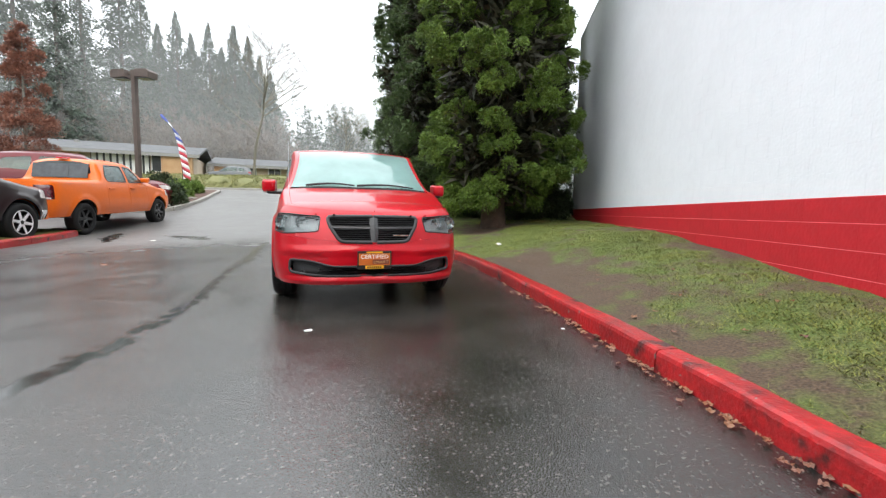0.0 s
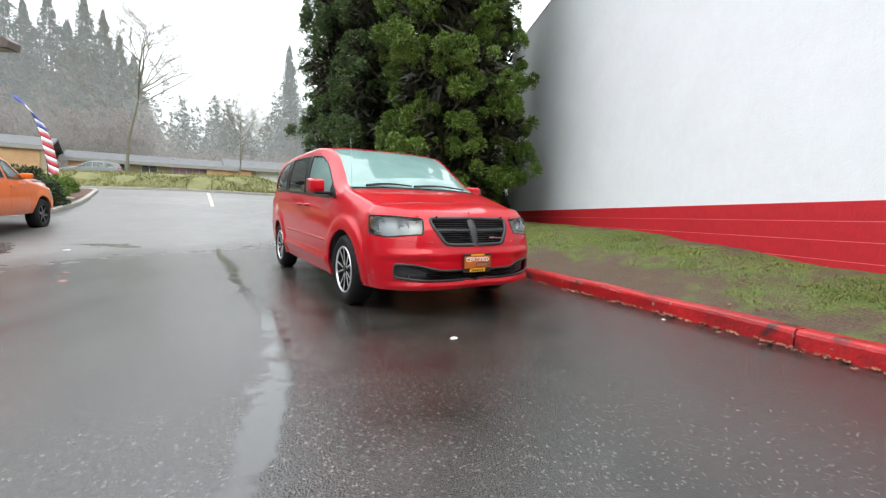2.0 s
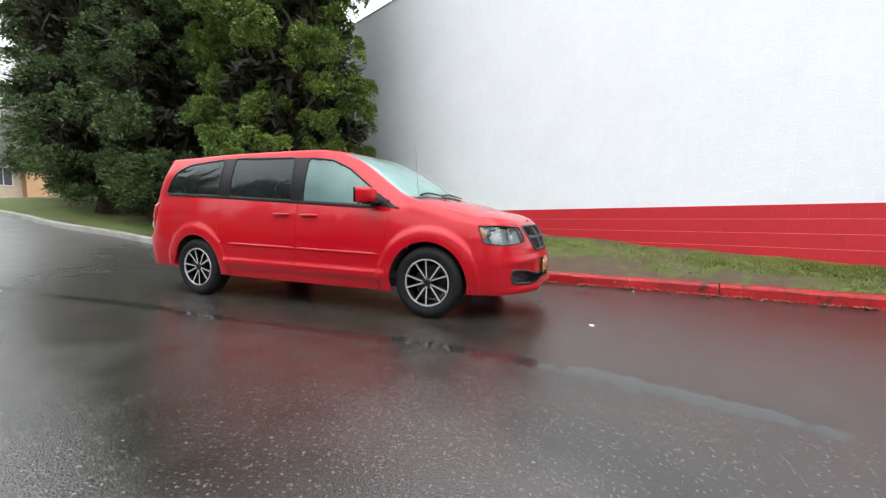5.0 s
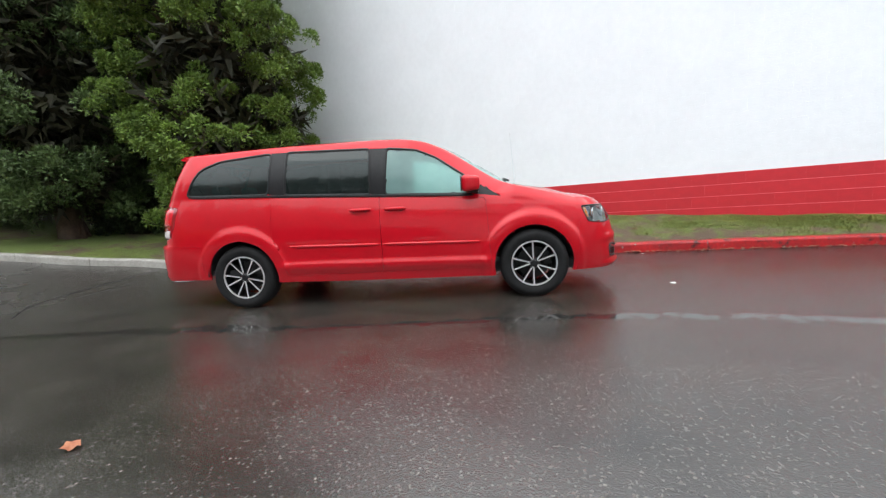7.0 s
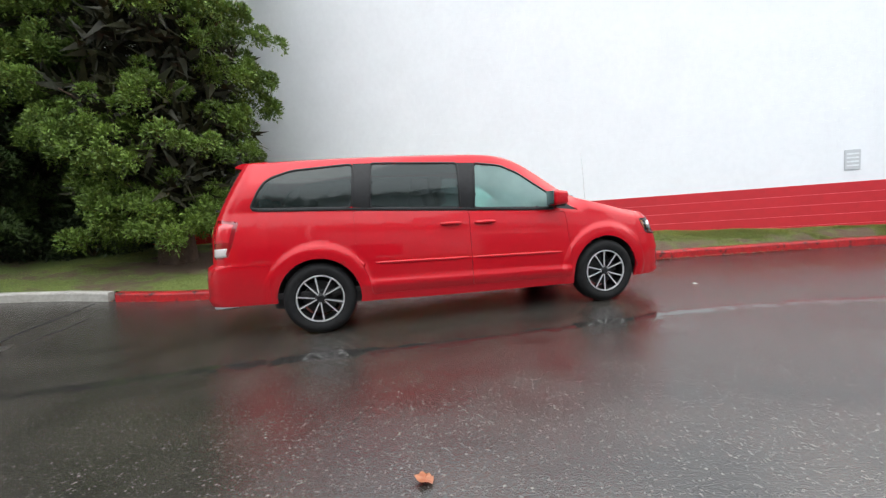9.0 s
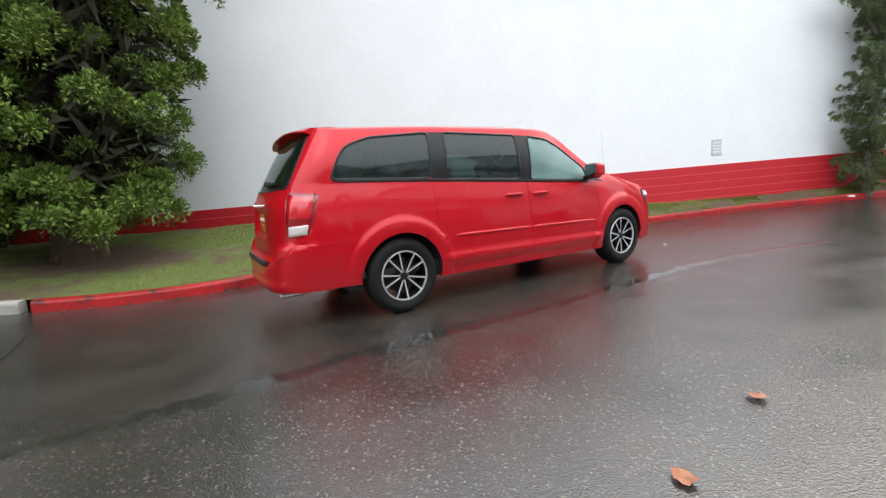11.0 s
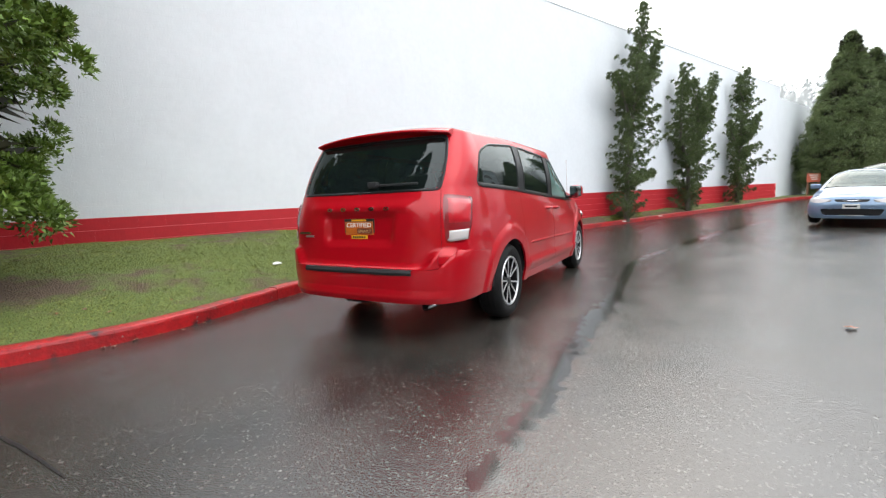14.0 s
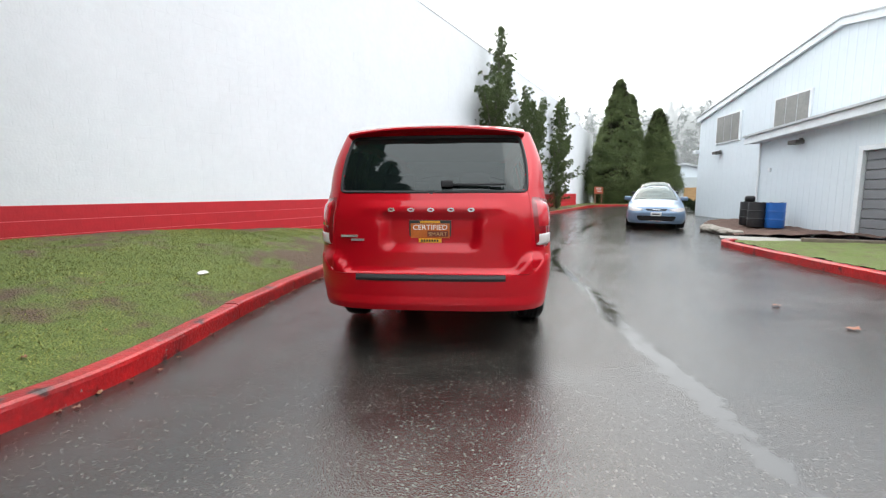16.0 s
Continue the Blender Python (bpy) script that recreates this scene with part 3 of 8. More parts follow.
def sprays(rng, centres, outward, radius, count, size, lift=0.35, fatness=0.3):
    """Small pointed leaf sprays that stand out from each clump's centre; an array of quads."""
    n = len(centres) * count
    c = np.repeat(centres, count, 0)
    o = np.repeat(outward, count, 0)
    r = np.repeat(np.broadcast_to(radius, len(centres)), count)
    d = rng.normal(size=(n, 3)) + o * 0.8
    d[:, 2] += lift
    d /= np.linalg.norm(d, axis=1)[:, None]
    base = c + d * (r * rng.uniform(0.1, 1.0, n) ** 0.4)[:, None]
    a = d + rng.normal(size=(n, 3)) * 0.45
    a /= np.linalg.norm(a, axis=1)[:, None]
    side = np.cross(a, rng.normal(size=(n, 3)))
    side /= np.linalg.norm(side, axis=1)[:, None]
    ln = (size * rng.uniform(0.6, 1.4, n))[:, None]
    w = ln * fatness
    return np.stack([base - side * w, base + side * w, base + a * ln], 1)


def conifer(name, x, y, z, height, radius, bottom, leaf, label, seed, clumps=900, per=60, size=0.13, clump=0.38, taper=0.9, trunk=0.3, lean=(0, 0), lumps=0.35, limbs=26, bark=BARK, group="", tuft=0.30, fat=0.15, core=0, drop=0.25, jag=0.16):
    """A full conifer: tapered trunk, limbs, and a crown of clumped sprays with an uneven outline. taper: the power with which the crown narrows."""
    rng = np.random.default_rng(seed)
    tree = empty(name, pose(x, y, z), label, "tree", group)
    bm = bmesh.new()
    hs = np.linspace(0, 1, 12)
    pts = [(lean[0] * h * height + 0.06 * math.sin(5 * h + seed), lean[1] * h * height + 0.06 * math.cos(4 * h + seed), h * height * 0.97 - 0.15) for h in hs]
    rr = [trunk * ((1 - h) ** 0.8 + 0.03) * (1.2 if i == 0 else 1.05 if i == 1 else 1) for i, h in enumerate(hs)]
    add_tube(bm, pts, rr, 12)
    for k in range(5):
        a = k * 1.257 + seed
        add_tube(bm, [(math.cos(a) * trunk * 0.7, math.sin(a) * trunk * 0.7, 0.35), (math.cos(a) * trunk * 1.05, math.sin(a) * trunk * 1.05, 0.04), (math.cos(a) * trunk * 1.5, math.sin(a) * trunk * 1.5, -0.10)], [trunk * 0.3, trunk * 0.25, trunk * 0.1], 6)
    part("trunk", bm, bark, tree, smooth=50)

    def reach(t, ang):
        prof = min(1.0, (1 - t) ** taper * 1.25 + 0.02) * min(1.0, 0.62 + t * 3.2)
        return radius * prof * (1 + lumps * noise.noise((math.cos(ang) * 1.7, math.sin(ang) * 1.7, t * height * 0.55 + seed)))

    bm = bmesh.new()
    span = height - bottom
    for k in range(limbs):
        t = (k + rng.uniform(0, 1)) / limbs * 0.92
        ang = k * 2.4 + rng.uniform(-0.4, 0.4)
        h = bottom * 0.75 + t * span
        R = reach(t, ang) * 0.85
        cx, cy = lean[0] * h, lean[1] * h
        d = (math.cos(ang), math.sin(ang))
        add_tube(bm, [(cx, cy, h - 0.15), (cx + d[0] * R * 0.5, cy + d[1] * R * 0.5, h - 0.12 * R), (cx + d[0] * R, cy + d[1] * R, h + 0.12 * R)], [trunk * 0.22 * (1 - t) + 0.02, trunk * 0.12 * (1 - t) + 0.015, 0.01], 5)
    tagged(part("limb_work", bm, bark, tree), kind="stuff")
    # boughs carry rounded tufts at their ends; between them the crown stays open and dark
    boughs = max(12, clumps // 7)
    cs, os, ts = [], [], []
    for k in range(boughs):
        t, a = rng.uniform(0, 1) ** 1.15, rng.uniform(0, 2 * math.pi)
        R = reach(t, a) * rng.uniform(1 - 1.25 * jag, 1 + 0.6 * jag)
        h = bottom + t * span
        droop = drop * R * (1 - t) ** 3
        for j in range(7):
            q = 1.0 if j < 4 else rng.uniform(0.55, 0.9)
            w = tuft * (1 - 0.45 * t)
            da = rng.normal() * w / max(R, 0.4)
            cs.append((lean[0] * h + math.cos(a + da) * (R * q + rng.normal() * w * 0.4), lean[1] * h + math.sin(a + da) * (R * q + rng.normal() * w * 0.4), h + rng.normal() * w * 0.4 - droop * q))
            os.append((math.cos(a) * 0.7, math.sin(a) * 0.7, 0.55))
            ts.append(t)
    ts = np.array(ts)
    clumps = len(ts)
    rad = clump * rng.uniform(0.6, 1.3, clumps) * (1 - 0.5 * ts)
    quads("crown", sprays(rng, np.array(cs), np.array(os), rad, per, size, lift=0.45, fatness=fat), leaf, tree)
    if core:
        # dead inner twigs and sprays close to the trunk, coloured dark as the crown's shade
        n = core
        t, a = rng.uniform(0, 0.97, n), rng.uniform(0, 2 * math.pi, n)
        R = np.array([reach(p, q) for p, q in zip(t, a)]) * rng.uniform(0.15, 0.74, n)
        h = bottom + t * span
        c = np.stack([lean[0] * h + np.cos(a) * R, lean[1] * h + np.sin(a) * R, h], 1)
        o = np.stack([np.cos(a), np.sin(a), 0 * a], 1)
        quads("inner_foliage", sprays(rng, c, o, np.full(n, 0.25), 10, 0.36, lift=-0.1, fatness=0.16), INNER, tree, "brown-green inner twigs coloured dark for the crown's shade")
    return tree


def lawn_z(x, y):
    return float(lawn_height(np.array([x]), np.array([y]))[0])




def juniper(name, x, y, z, arms, seed, label, size=0.050, leaf=None, dens=21, per=95, group="junipers by the wall"):
    """A wind-shaped juniper: a forked stem whose arms carry rising side shoots with tufts, long below and short at the tips. arms: lists of (x, y, z, reach)."""
    rng = np.random.default_rng(seed)
    tree = empty(name, pose(x, y, z), label, "tree", group)
    cs, os, rad = [], [], []
    shoots = bmesh.new()
    for i, arm in enumerate(arms):
        A = np.array(arm, float)
        part("stem" if i == 0 else "branch", tube([tuple(p[:3]) for p in A], list(np.linspace(0.11 if i == 0 else 0.05, 0.012, len(A))), 8), BARK_GREY, tree)
        L = np.concatenate([[0], np.cumsum(np.linalg.norm(np.diff(A[:, :3], axis=0), axis=1))])
        n = int(L[-1] * dens)
        for k, s in enumerate(np.linspace(0.12 if i == 0 else 0.05, L[-1], n)):
            p = np.array([np.interp(s, L, A[:, c]) for c in range(4)])
            a = k * 2.4 + rng.uniform(-0.7, 0.7)
            r = 1.15 * p[3] * rng.uniform(0.35, 1.25) * (1 + 0.35 * noise.noise((math.cos(a) * 1.5, math.sin(a) * 1.5, s * 1.3 + seed)))
            up = rng.uniform(0.25, 0.95)
            d = np.array([math.cos(a), math.sin(a), up])
            if p[0] + x + d[0] * r > WALL_X - 0.05:
                r *= max(0.15, (WALL_X - 0.1 - p[0] - x) / max(d[0] * r, 0.01))
            tip = p[:3] + d * r
            if r > 0.35:
                add_tube(shoots, [tuple(p[:3]), tuple((p[:3] + tip) / 2 - (0, 0, 0.04)), tuple(tip)], [0.014, 0.01, 0.004], 4)
            for q in np.arange(0.15, 1.01, 0.085 / max(r, 0.1)):
                c = p[:3] + d * r * q + rng.normal(size=3) * 0.04
                cs.append(c)
                os.append(d * 1.1)
                rad.append((0.165 - 0.095 * q) * rng.uniform(0.7, 1.2) * (0.65 + 0.35 * min(1, p[3] / 0.5)))
    tagged(part("shoot_work", shoots, BARK_GREY, tree), kind="stuff")
    quads("crown", sprays(rng, np.array(cs), np.array(os), np.array(rad), per, size, lift=0.6, fatness=0.2), leaf or JUNIPER, tree)
    return tree


def shrub(name, x, y, z, r, h, seed, label, leaf, n=60, per=50, size=0.07, group=""):
    rng = np.random.default_rng(seed)
    bush = empty(name, pose(x, y, z), label, "shrub", group)
    bm = bmesh.new()
    for k in range(7):
        a = k * 0.9
        add_tube(bm, [(0, 0, -0.05), (math.cos(a) * r * 0.3, math.sin(a) * r * 0.3, h * 0.4), (math.cos(a) * r * 0.7, math.sin(a) * r * 0.7, h * 0.75)], [0.02, 0.015, 0.006], 5)
    part("stems", bm, BARK_GREY, bush)
    d = rng.normal(size=(n, 3))
    d[:, 2] = np.abs(d[:, 2]) * 0.9
    d /= np.linalg.norm(d, axis=1)[:, None]
    c = d * np.array([r, r, h]) * rng.uniform(0.55, 0.95, n)[:, None]
    c[:, 2] += h * 0.1
    quads("leaves", sprays(rng, c, d, np.full(n, r * 0.33), per, size), leaf, bush)
    return bush


# ---- the big conifers at the end of the lawn
TALL = "tall dense conifer with {} clumped foliage standing on the lawn"
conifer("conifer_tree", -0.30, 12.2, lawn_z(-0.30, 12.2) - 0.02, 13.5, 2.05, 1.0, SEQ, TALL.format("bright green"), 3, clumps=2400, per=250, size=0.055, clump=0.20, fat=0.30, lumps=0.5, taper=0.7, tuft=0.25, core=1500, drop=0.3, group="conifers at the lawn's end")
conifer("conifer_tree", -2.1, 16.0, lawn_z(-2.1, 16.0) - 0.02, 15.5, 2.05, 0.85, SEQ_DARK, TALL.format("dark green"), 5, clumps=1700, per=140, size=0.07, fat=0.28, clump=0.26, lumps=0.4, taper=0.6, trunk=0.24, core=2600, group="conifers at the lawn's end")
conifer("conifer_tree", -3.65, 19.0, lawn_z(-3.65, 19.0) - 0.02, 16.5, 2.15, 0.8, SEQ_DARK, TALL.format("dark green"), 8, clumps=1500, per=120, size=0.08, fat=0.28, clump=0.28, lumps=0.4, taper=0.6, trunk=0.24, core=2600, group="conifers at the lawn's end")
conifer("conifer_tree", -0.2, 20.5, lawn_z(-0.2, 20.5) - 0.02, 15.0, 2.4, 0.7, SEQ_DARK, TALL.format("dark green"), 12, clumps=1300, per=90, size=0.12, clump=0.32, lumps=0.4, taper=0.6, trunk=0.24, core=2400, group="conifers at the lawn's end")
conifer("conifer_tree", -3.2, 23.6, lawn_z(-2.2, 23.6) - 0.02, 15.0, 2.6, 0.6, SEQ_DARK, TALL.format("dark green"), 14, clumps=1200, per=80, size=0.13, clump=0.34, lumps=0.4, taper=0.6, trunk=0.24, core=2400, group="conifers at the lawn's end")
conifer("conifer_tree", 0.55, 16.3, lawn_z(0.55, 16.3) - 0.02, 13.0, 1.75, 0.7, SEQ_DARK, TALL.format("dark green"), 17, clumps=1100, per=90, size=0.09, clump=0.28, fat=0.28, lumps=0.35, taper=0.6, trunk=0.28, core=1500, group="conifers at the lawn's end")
EVERGREEN = leaf_mat("dark_evergreen_leaves", (0.018, 0.032, 0.012), (0.045, 0.07, 0.026))
for k, (bx, by, br, bh) in enumerate(((1.35, 15.6, 0.8, 1.15), (0.2, 15.0, 0.85, 1.0), (2.1, 16.6, 0.5, 0.9), (-0.9, 15.9, 0.7, 0.8), (1.2, 17.6, 0.9, 1.3))):
    shrub("shrub", bx, by, lawn_z(bx, by), br, bh, 40 + k, "dark evergreen shrub under the conifers", EVERGREEN, n=110, per=55, size=0.09, group="shrubs under the conifers")

# ---- three junipers against the wall
j1 = [[(0, 0, -0.1, 0.5), (0.05, -0.1, 1.0, 0.95), (0.0, -0.15, 2.2, 0.85), (-0.05, -0.2, 3.6, 0.75), (-0.1, -0.4, 5.0, 0.6), (-0.1, -0.6, 6.3, 0.4), (-0.1, -0.8, 7.55, 0.12)],
      [(0, -0.2, 3.6, 0.3), (0.0, -1.0, 4.6, 0.4), (0.0, -1.6, 5.6, 0.32), (0.0, -2.0, 6.5, 0.12)],
      [(0, 0, 3.8, 0.3), (-0.1, 0.6, 4.5, 0.35), (-0.1, 1.0, 4.9, 0.15)], [(0, 0, 1.2, 0.3), (-0.3, -0.8, 1.4, 0.35), (-0.3, -1.2, 1.7, 0.12)]]
juniper("juniper_tree", 1.95, -4.6, lawn_z(1.75, -4.6), j1, 21, "tall shaggy green juniper growing against the white wall")
j2 = [[(0, 0, -0.1, 0.5), (0, 0, 0.9, 0.95), (0, 0, 1.9, 0.9), (0.05, 0.6, 2.9, 0.55), (0.05, 0.75, 4.0, 0.4), (0.05, 0.6, 5.2, 0.28), (0, 0.55, 5.9, 0.1)],
      [(0, 0, 1.9, 0.7), (0, -0.6, 2.9, 0.7), (0, -0.8, 3.8, 0.5), (0, -0.5, 4.8, 0.35), (0, -0.2, 5.4, 0.12)],
      [(0, -0.7, 3.2, 0.5), (0, -1.5, 4.2, 0.4), (0, -1.9, 5.1, 0.3), (0, -2.2, 5.9, 0.1)], [(0, 0.6, 4.6, 0.2), (0, 0.0, 5.2, 0.25), (0, -0.4, 5.4, 0.08)]]
juniper("juniper_tree", 2.0, -9.4, lawn_z(1.75, -9.3), j2, 22, "shaggy green juniper forked into several tufted arms by the wall")
j3 = [[(0, 0, -0.1, 0.35), (0, 0, 0.8, 0.95), (0, 0, 1.8, 0.95), (0, -0.1, 2.9, 0.7), (0, -0.2, 4.0, 0.65), (0, -0.4, 5.2, 0.45), (0, -0.7, 6.6, 0.1)],
      [(0, -0.2, 2.8, 0.3), (0, -1.2, 3.6, 0.3), (0, -1.9, 4.1, 0.2), (0, -2.5, 4.6, 0.06)], [(0, -0.4, 5.0, 0.2), (0, 0.3, 5.6, 0.2), (0, 0.4, 6.1, 0.08)],
      [(0, 0.1, 2.8, 0.3), (0, 0.9, 3.4, 0.25), (0, 1.3, 3.9, 0.08)], [(0, -0.2, 2.2, 0.3), (0, -1.0, 2.6, 0.2), (0, -1.6, 2.9, 0.06)]]
juniper("juniper_tree", 2.02, -14.7, lawn_z(1.7, -14.6), j3, 23, "dark green juniper with long bare-tipped side shoots by the wall")

# ---- clipped cones past the end of the wall
CONE = leaf_mat("yellow_green_cone_sprays", (0.070, 0.100, 0.038), (0.150, 0.185, 0.072))
for k, (cx, cy, ch, cr) in enumerate(((0.0, -27.4, 9.9, 2.3), (-2.9, -28.4, 7.4, 1.75), (-0.2, -33.5, 9.9, 2.0))):
    cx, cy = yard(cx, cy)
    conifer("cone_tree", cx, cy, float(land(cx, cy)) + 0.05, ch, cr, 0.2, CONE, "broad cone-shaped evergreen beyond the end of the wall", 60 + k, clumps=4200, per=80, size=0.070, fat=0.24, clump=0.36, taper=0.92, lumps=0.10, limbs=14, tuft=0.34, jag=0.10, core=900, drop=0.0, group="cone trees past the wall")

# ---------------------------------------------------------------- the road side: bank, school, woods
bank_h = smooth_curve([26.6, 27.0, 28.2, 30, 32, 45, 80, 140, 400], [1.60, 1.80, 2.45, 2.9, 2.98, 3.1, 4.5, 8, 30])


def bank_z(x, y):
    lift = np.maximum(bank_h(y) - 1.72, 0) * ramp_between(-np.asarray(x, float), 7.6, 12.0)
    return 1.72 + lift - 0.15 * (np.asarray(y, float) < 26.8) + 0 * np.asarray(x, float)


def ramp_between(v, a, b):
    t = np.clip((v - a) / (b - a), 0, 1)
    return t * t * (3 - 2 * t)


def bank_rough(x, y):
    n = np.vectorize(lambda a, b: 0.10 * noise.noise((a * 0.5, b * 0.8, 2.0)) + 0.05 * noise.noise((a * 2.2, b * 2.2, 5.0)))(x, y)
    return bank_z(x, y) + n * ramp_between(np.asarray(y, float), 27.0, 28.0)


MOSS = mat("mossy_bank_grass", (0.075, 0.09, 0.028), rough=0.9, color2=(0.19, 0.18, 0.07), scale=2.2, bump=1.0, bump_scale=18)
bx = np.concatenate([[-400, -200, -120, -80, -60], np.arange(-50, -7.4, 0.6), [-7.4]])
by = np.concatenate([[26.7, 27.0], np.arange(27.3, 34, 0.4), [36, 40, 46, 54, 64, 80, 110, 160, 400]])
tagged(sheet("grass_bank", bx, by, bank_rough, MOSS), "mossy grass bank rising beyond the road", "ground", kind="structure")
kerb_run("kerb_bank", [(x, 26.75) for x in np.arange(-45, -7.6, 0.6)][::-1], CONCRETE, "pale kerb at the foot of the bank", joint=3)

SHINGLE = mat("dark_grey_shingle", (0.075, 0.08, 0.085), rough=0.85, color2=(0.13, 0.135, 0.14), scale=1.5, bump=0.4, bump_scale=15)
TAN = mat("tan_timber_wall", (0.34, 0.20, 0.10), rough=0.8, color2=(0.44, 0.29, 0.16), scale=2)
BUFF = mat("buff_wall", (0.36, 0.29, 0.22), rough=0.8, color2=(0.46, 0.39, 0.31), scale=2)
FASCIA = mat("grey_fascia", (0.22, 0.22, 0.21), rough=0.7, vary=0.1)
PALE = mat("pale_panel", (0.62, 0.64, 0.63), rough=0.6, vary=0.06)
PINK = mat("pink_curtain", (0.50, 0.22, 0.36), rough=0.6, color2=(0.36, 0.30, 0.50), scale=2.5)
DULL = mat("dull_dark_glass", (0.05, 0.055, 0.06), rough=0.2, vary=0.3, scale=1)


def school(name, yaw, dist, t0, t1, z0, eave, ridge, label, bays):
    """A long low schoolroom block: it faces the yard from that yaw and distance, and runs from t0 to t1 along its front."""
    yaw -= 1.35
    a = radians(yaw)
    M = Matrix.Translation((-math.sin(a) * dist, math.cos(a) * dist, 0)) @ pose(0, 0, 0, 0, 0, yaw)
    b = empty(name, M, label, "building", "school blocks")
    part("wall", box((t0, 0, z0 - 1.5), (t1, 9, eave)), BUFF, b)
    bm = bmesh.new()
    add_prism(bm, [(-1.1, eave - 0.05), (4.6, ridge), (10.1, eave - 0.05), (10.1, eave + 0.12), (4.6, ridge + 0.2), (-1.1, eave + 0.12)], t0 - 0.7, t1 + 0.7, "yz")
    part("roof", bm, SHINGLE, b, "dark grey shingle roof")
    part("fascia", box((t0 - 0.7, -1.16, eave - 0.22), (t1 + 0.7, -1.10, eave + 0.10)), FASCIA, b, "grey fascia board")
    for s0, s1 in ((t0, t0 + 2.2), (t1 - 2.6, t1)):
        part("end_wall", box((s0, -0.9, z0 - 1.5), (s1, 0.0, eave - 0.06)), TAN, b, "tan timber end wall")
    for s, w, kind in bays:
        w_ob = new("window")
        w_ob.parent = b
        h0, h1 = (z0 + 0.7, z0 + 2.3)
        if kind in ("pale", "pink"):
            part("header", box((s - 0.1, -0.30, z0 + 2.3), (s + w + 0.1, -0.02, z0 + 2.55)), PALE, w_ob, "white header board")
        if kind == "tan":
            part("panel", box((s, -0.5, z0 - 1.5), (s + w, -0.02, eave - 0.1)), TAN, w_ob, "tan timber panel")
            continue
        if kind == "slat":
            part("glazing", box((s, -0.06, z0 - 0.2), (s + w, -0.02, z0 + 2.2)), DULL, w_ob, "dark glazing")
            part("rail", box((s - 0.1, -0.20, z0 + 2.2), (s + w + 0.1, -0.02, z0 + 2.45)), PALE, w_ob, "white top rail")
            n = round(w / 0.5)
            for k in range(n):
                part("slat", box((s + w * (k + 0.2) / n, -0.18, z0 - 0.2), (s + w * (k + 0.8) / n, -0.07, z0 + 2.2)), PALE, w_ob, "white upright slat")
            continue
        if kind == "pale":
            n = max(1, round(w / 1.3))
            for k in range(n):
                part("panel", box((s + w * k / n + 0.02, -0.10, z0 - 0.4), (s + w * (k + 1) / n - 0.02, -0.02, z0 + 2.3)), PALE, w_ob, "white panel")
            continue
        part("frame", box((s - 0.06, -0.06, h0 - 0.06), (s + w + 0.06, -0.012, h1 + 0.06)), PALE, w_ob)
        n = max(1, round(w / 0.7))
        for k in range(n):
            part("pane", box((s + w * k / n + 0.04, -0.09, h0), (s + w * (k + 1) / n - 0.04, -0.055, h1)), PINK if kind == "pink" else DULL, w_ob)
    part("roof_vent", box((t0 * 0.4 + t1 * 0.6, 3.0, ridge - 0.8), (t0 * 0.4 + t1 * 0.6 + 0.4, 3.4, ridge + 0.12), 0.03), FASCIA, b)


school("school_block", 31, 50, -34, -7.4, 3.1, 5.4, 6.6, "long low school block with a dark roof and tan end walls", [(-30, 2.6, "dark"), (-26.8, 2.8, "dark"), (-22.6, 2.2, "dark"), (-18.9, 2.3, "tan"), (-15.8, 4.7, "slat"), (-10.95, 0.8, "dark")])
school("school_block", 29, 57, -8.2, 6.2, 2.7, 5.2, 6.3, "low school block with pink curtained windows", [(-5.4, 1.6, "dark"), (-2.4, 1.4, "dark"), (0.4, 3.2, "pink")])
school("school_block", 24, 58, 1.2, 19.5, 2.9, 5.4, 6.7, "low school block with white panels and tan walls", [(4.0, 4.2, "pale"), (9.6, 1.0, "dark"), (11.6, 1.2, "pale"), (13.6, 2.6, "dark")])

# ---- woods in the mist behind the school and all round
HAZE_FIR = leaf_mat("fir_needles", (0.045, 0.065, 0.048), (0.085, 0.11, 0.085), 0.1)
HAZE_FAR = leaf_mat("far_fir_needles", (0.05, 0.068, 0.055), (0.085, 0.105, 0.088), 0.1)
# twig brown greyed towards the haze, which is put into the colour
HAZE_TWIG = leaf_mat("haze_grey_brown_twigs", (0.125, 0.10, 0.082), (0.17, 0.138, 0.115), 0.08)
HAZE_BARK = mat("fir_bark", (0.07, 0.06, 0.05), rough=0.9, color2=(0.12, 0.10, 0.085), scale=1)


def far_place(yaw, dist):
    a = radians(yaw - (1.35 if -60 < yaw < 100 else -0.85))
    return -math.sin(a) * dist, math.cos(a) * dist


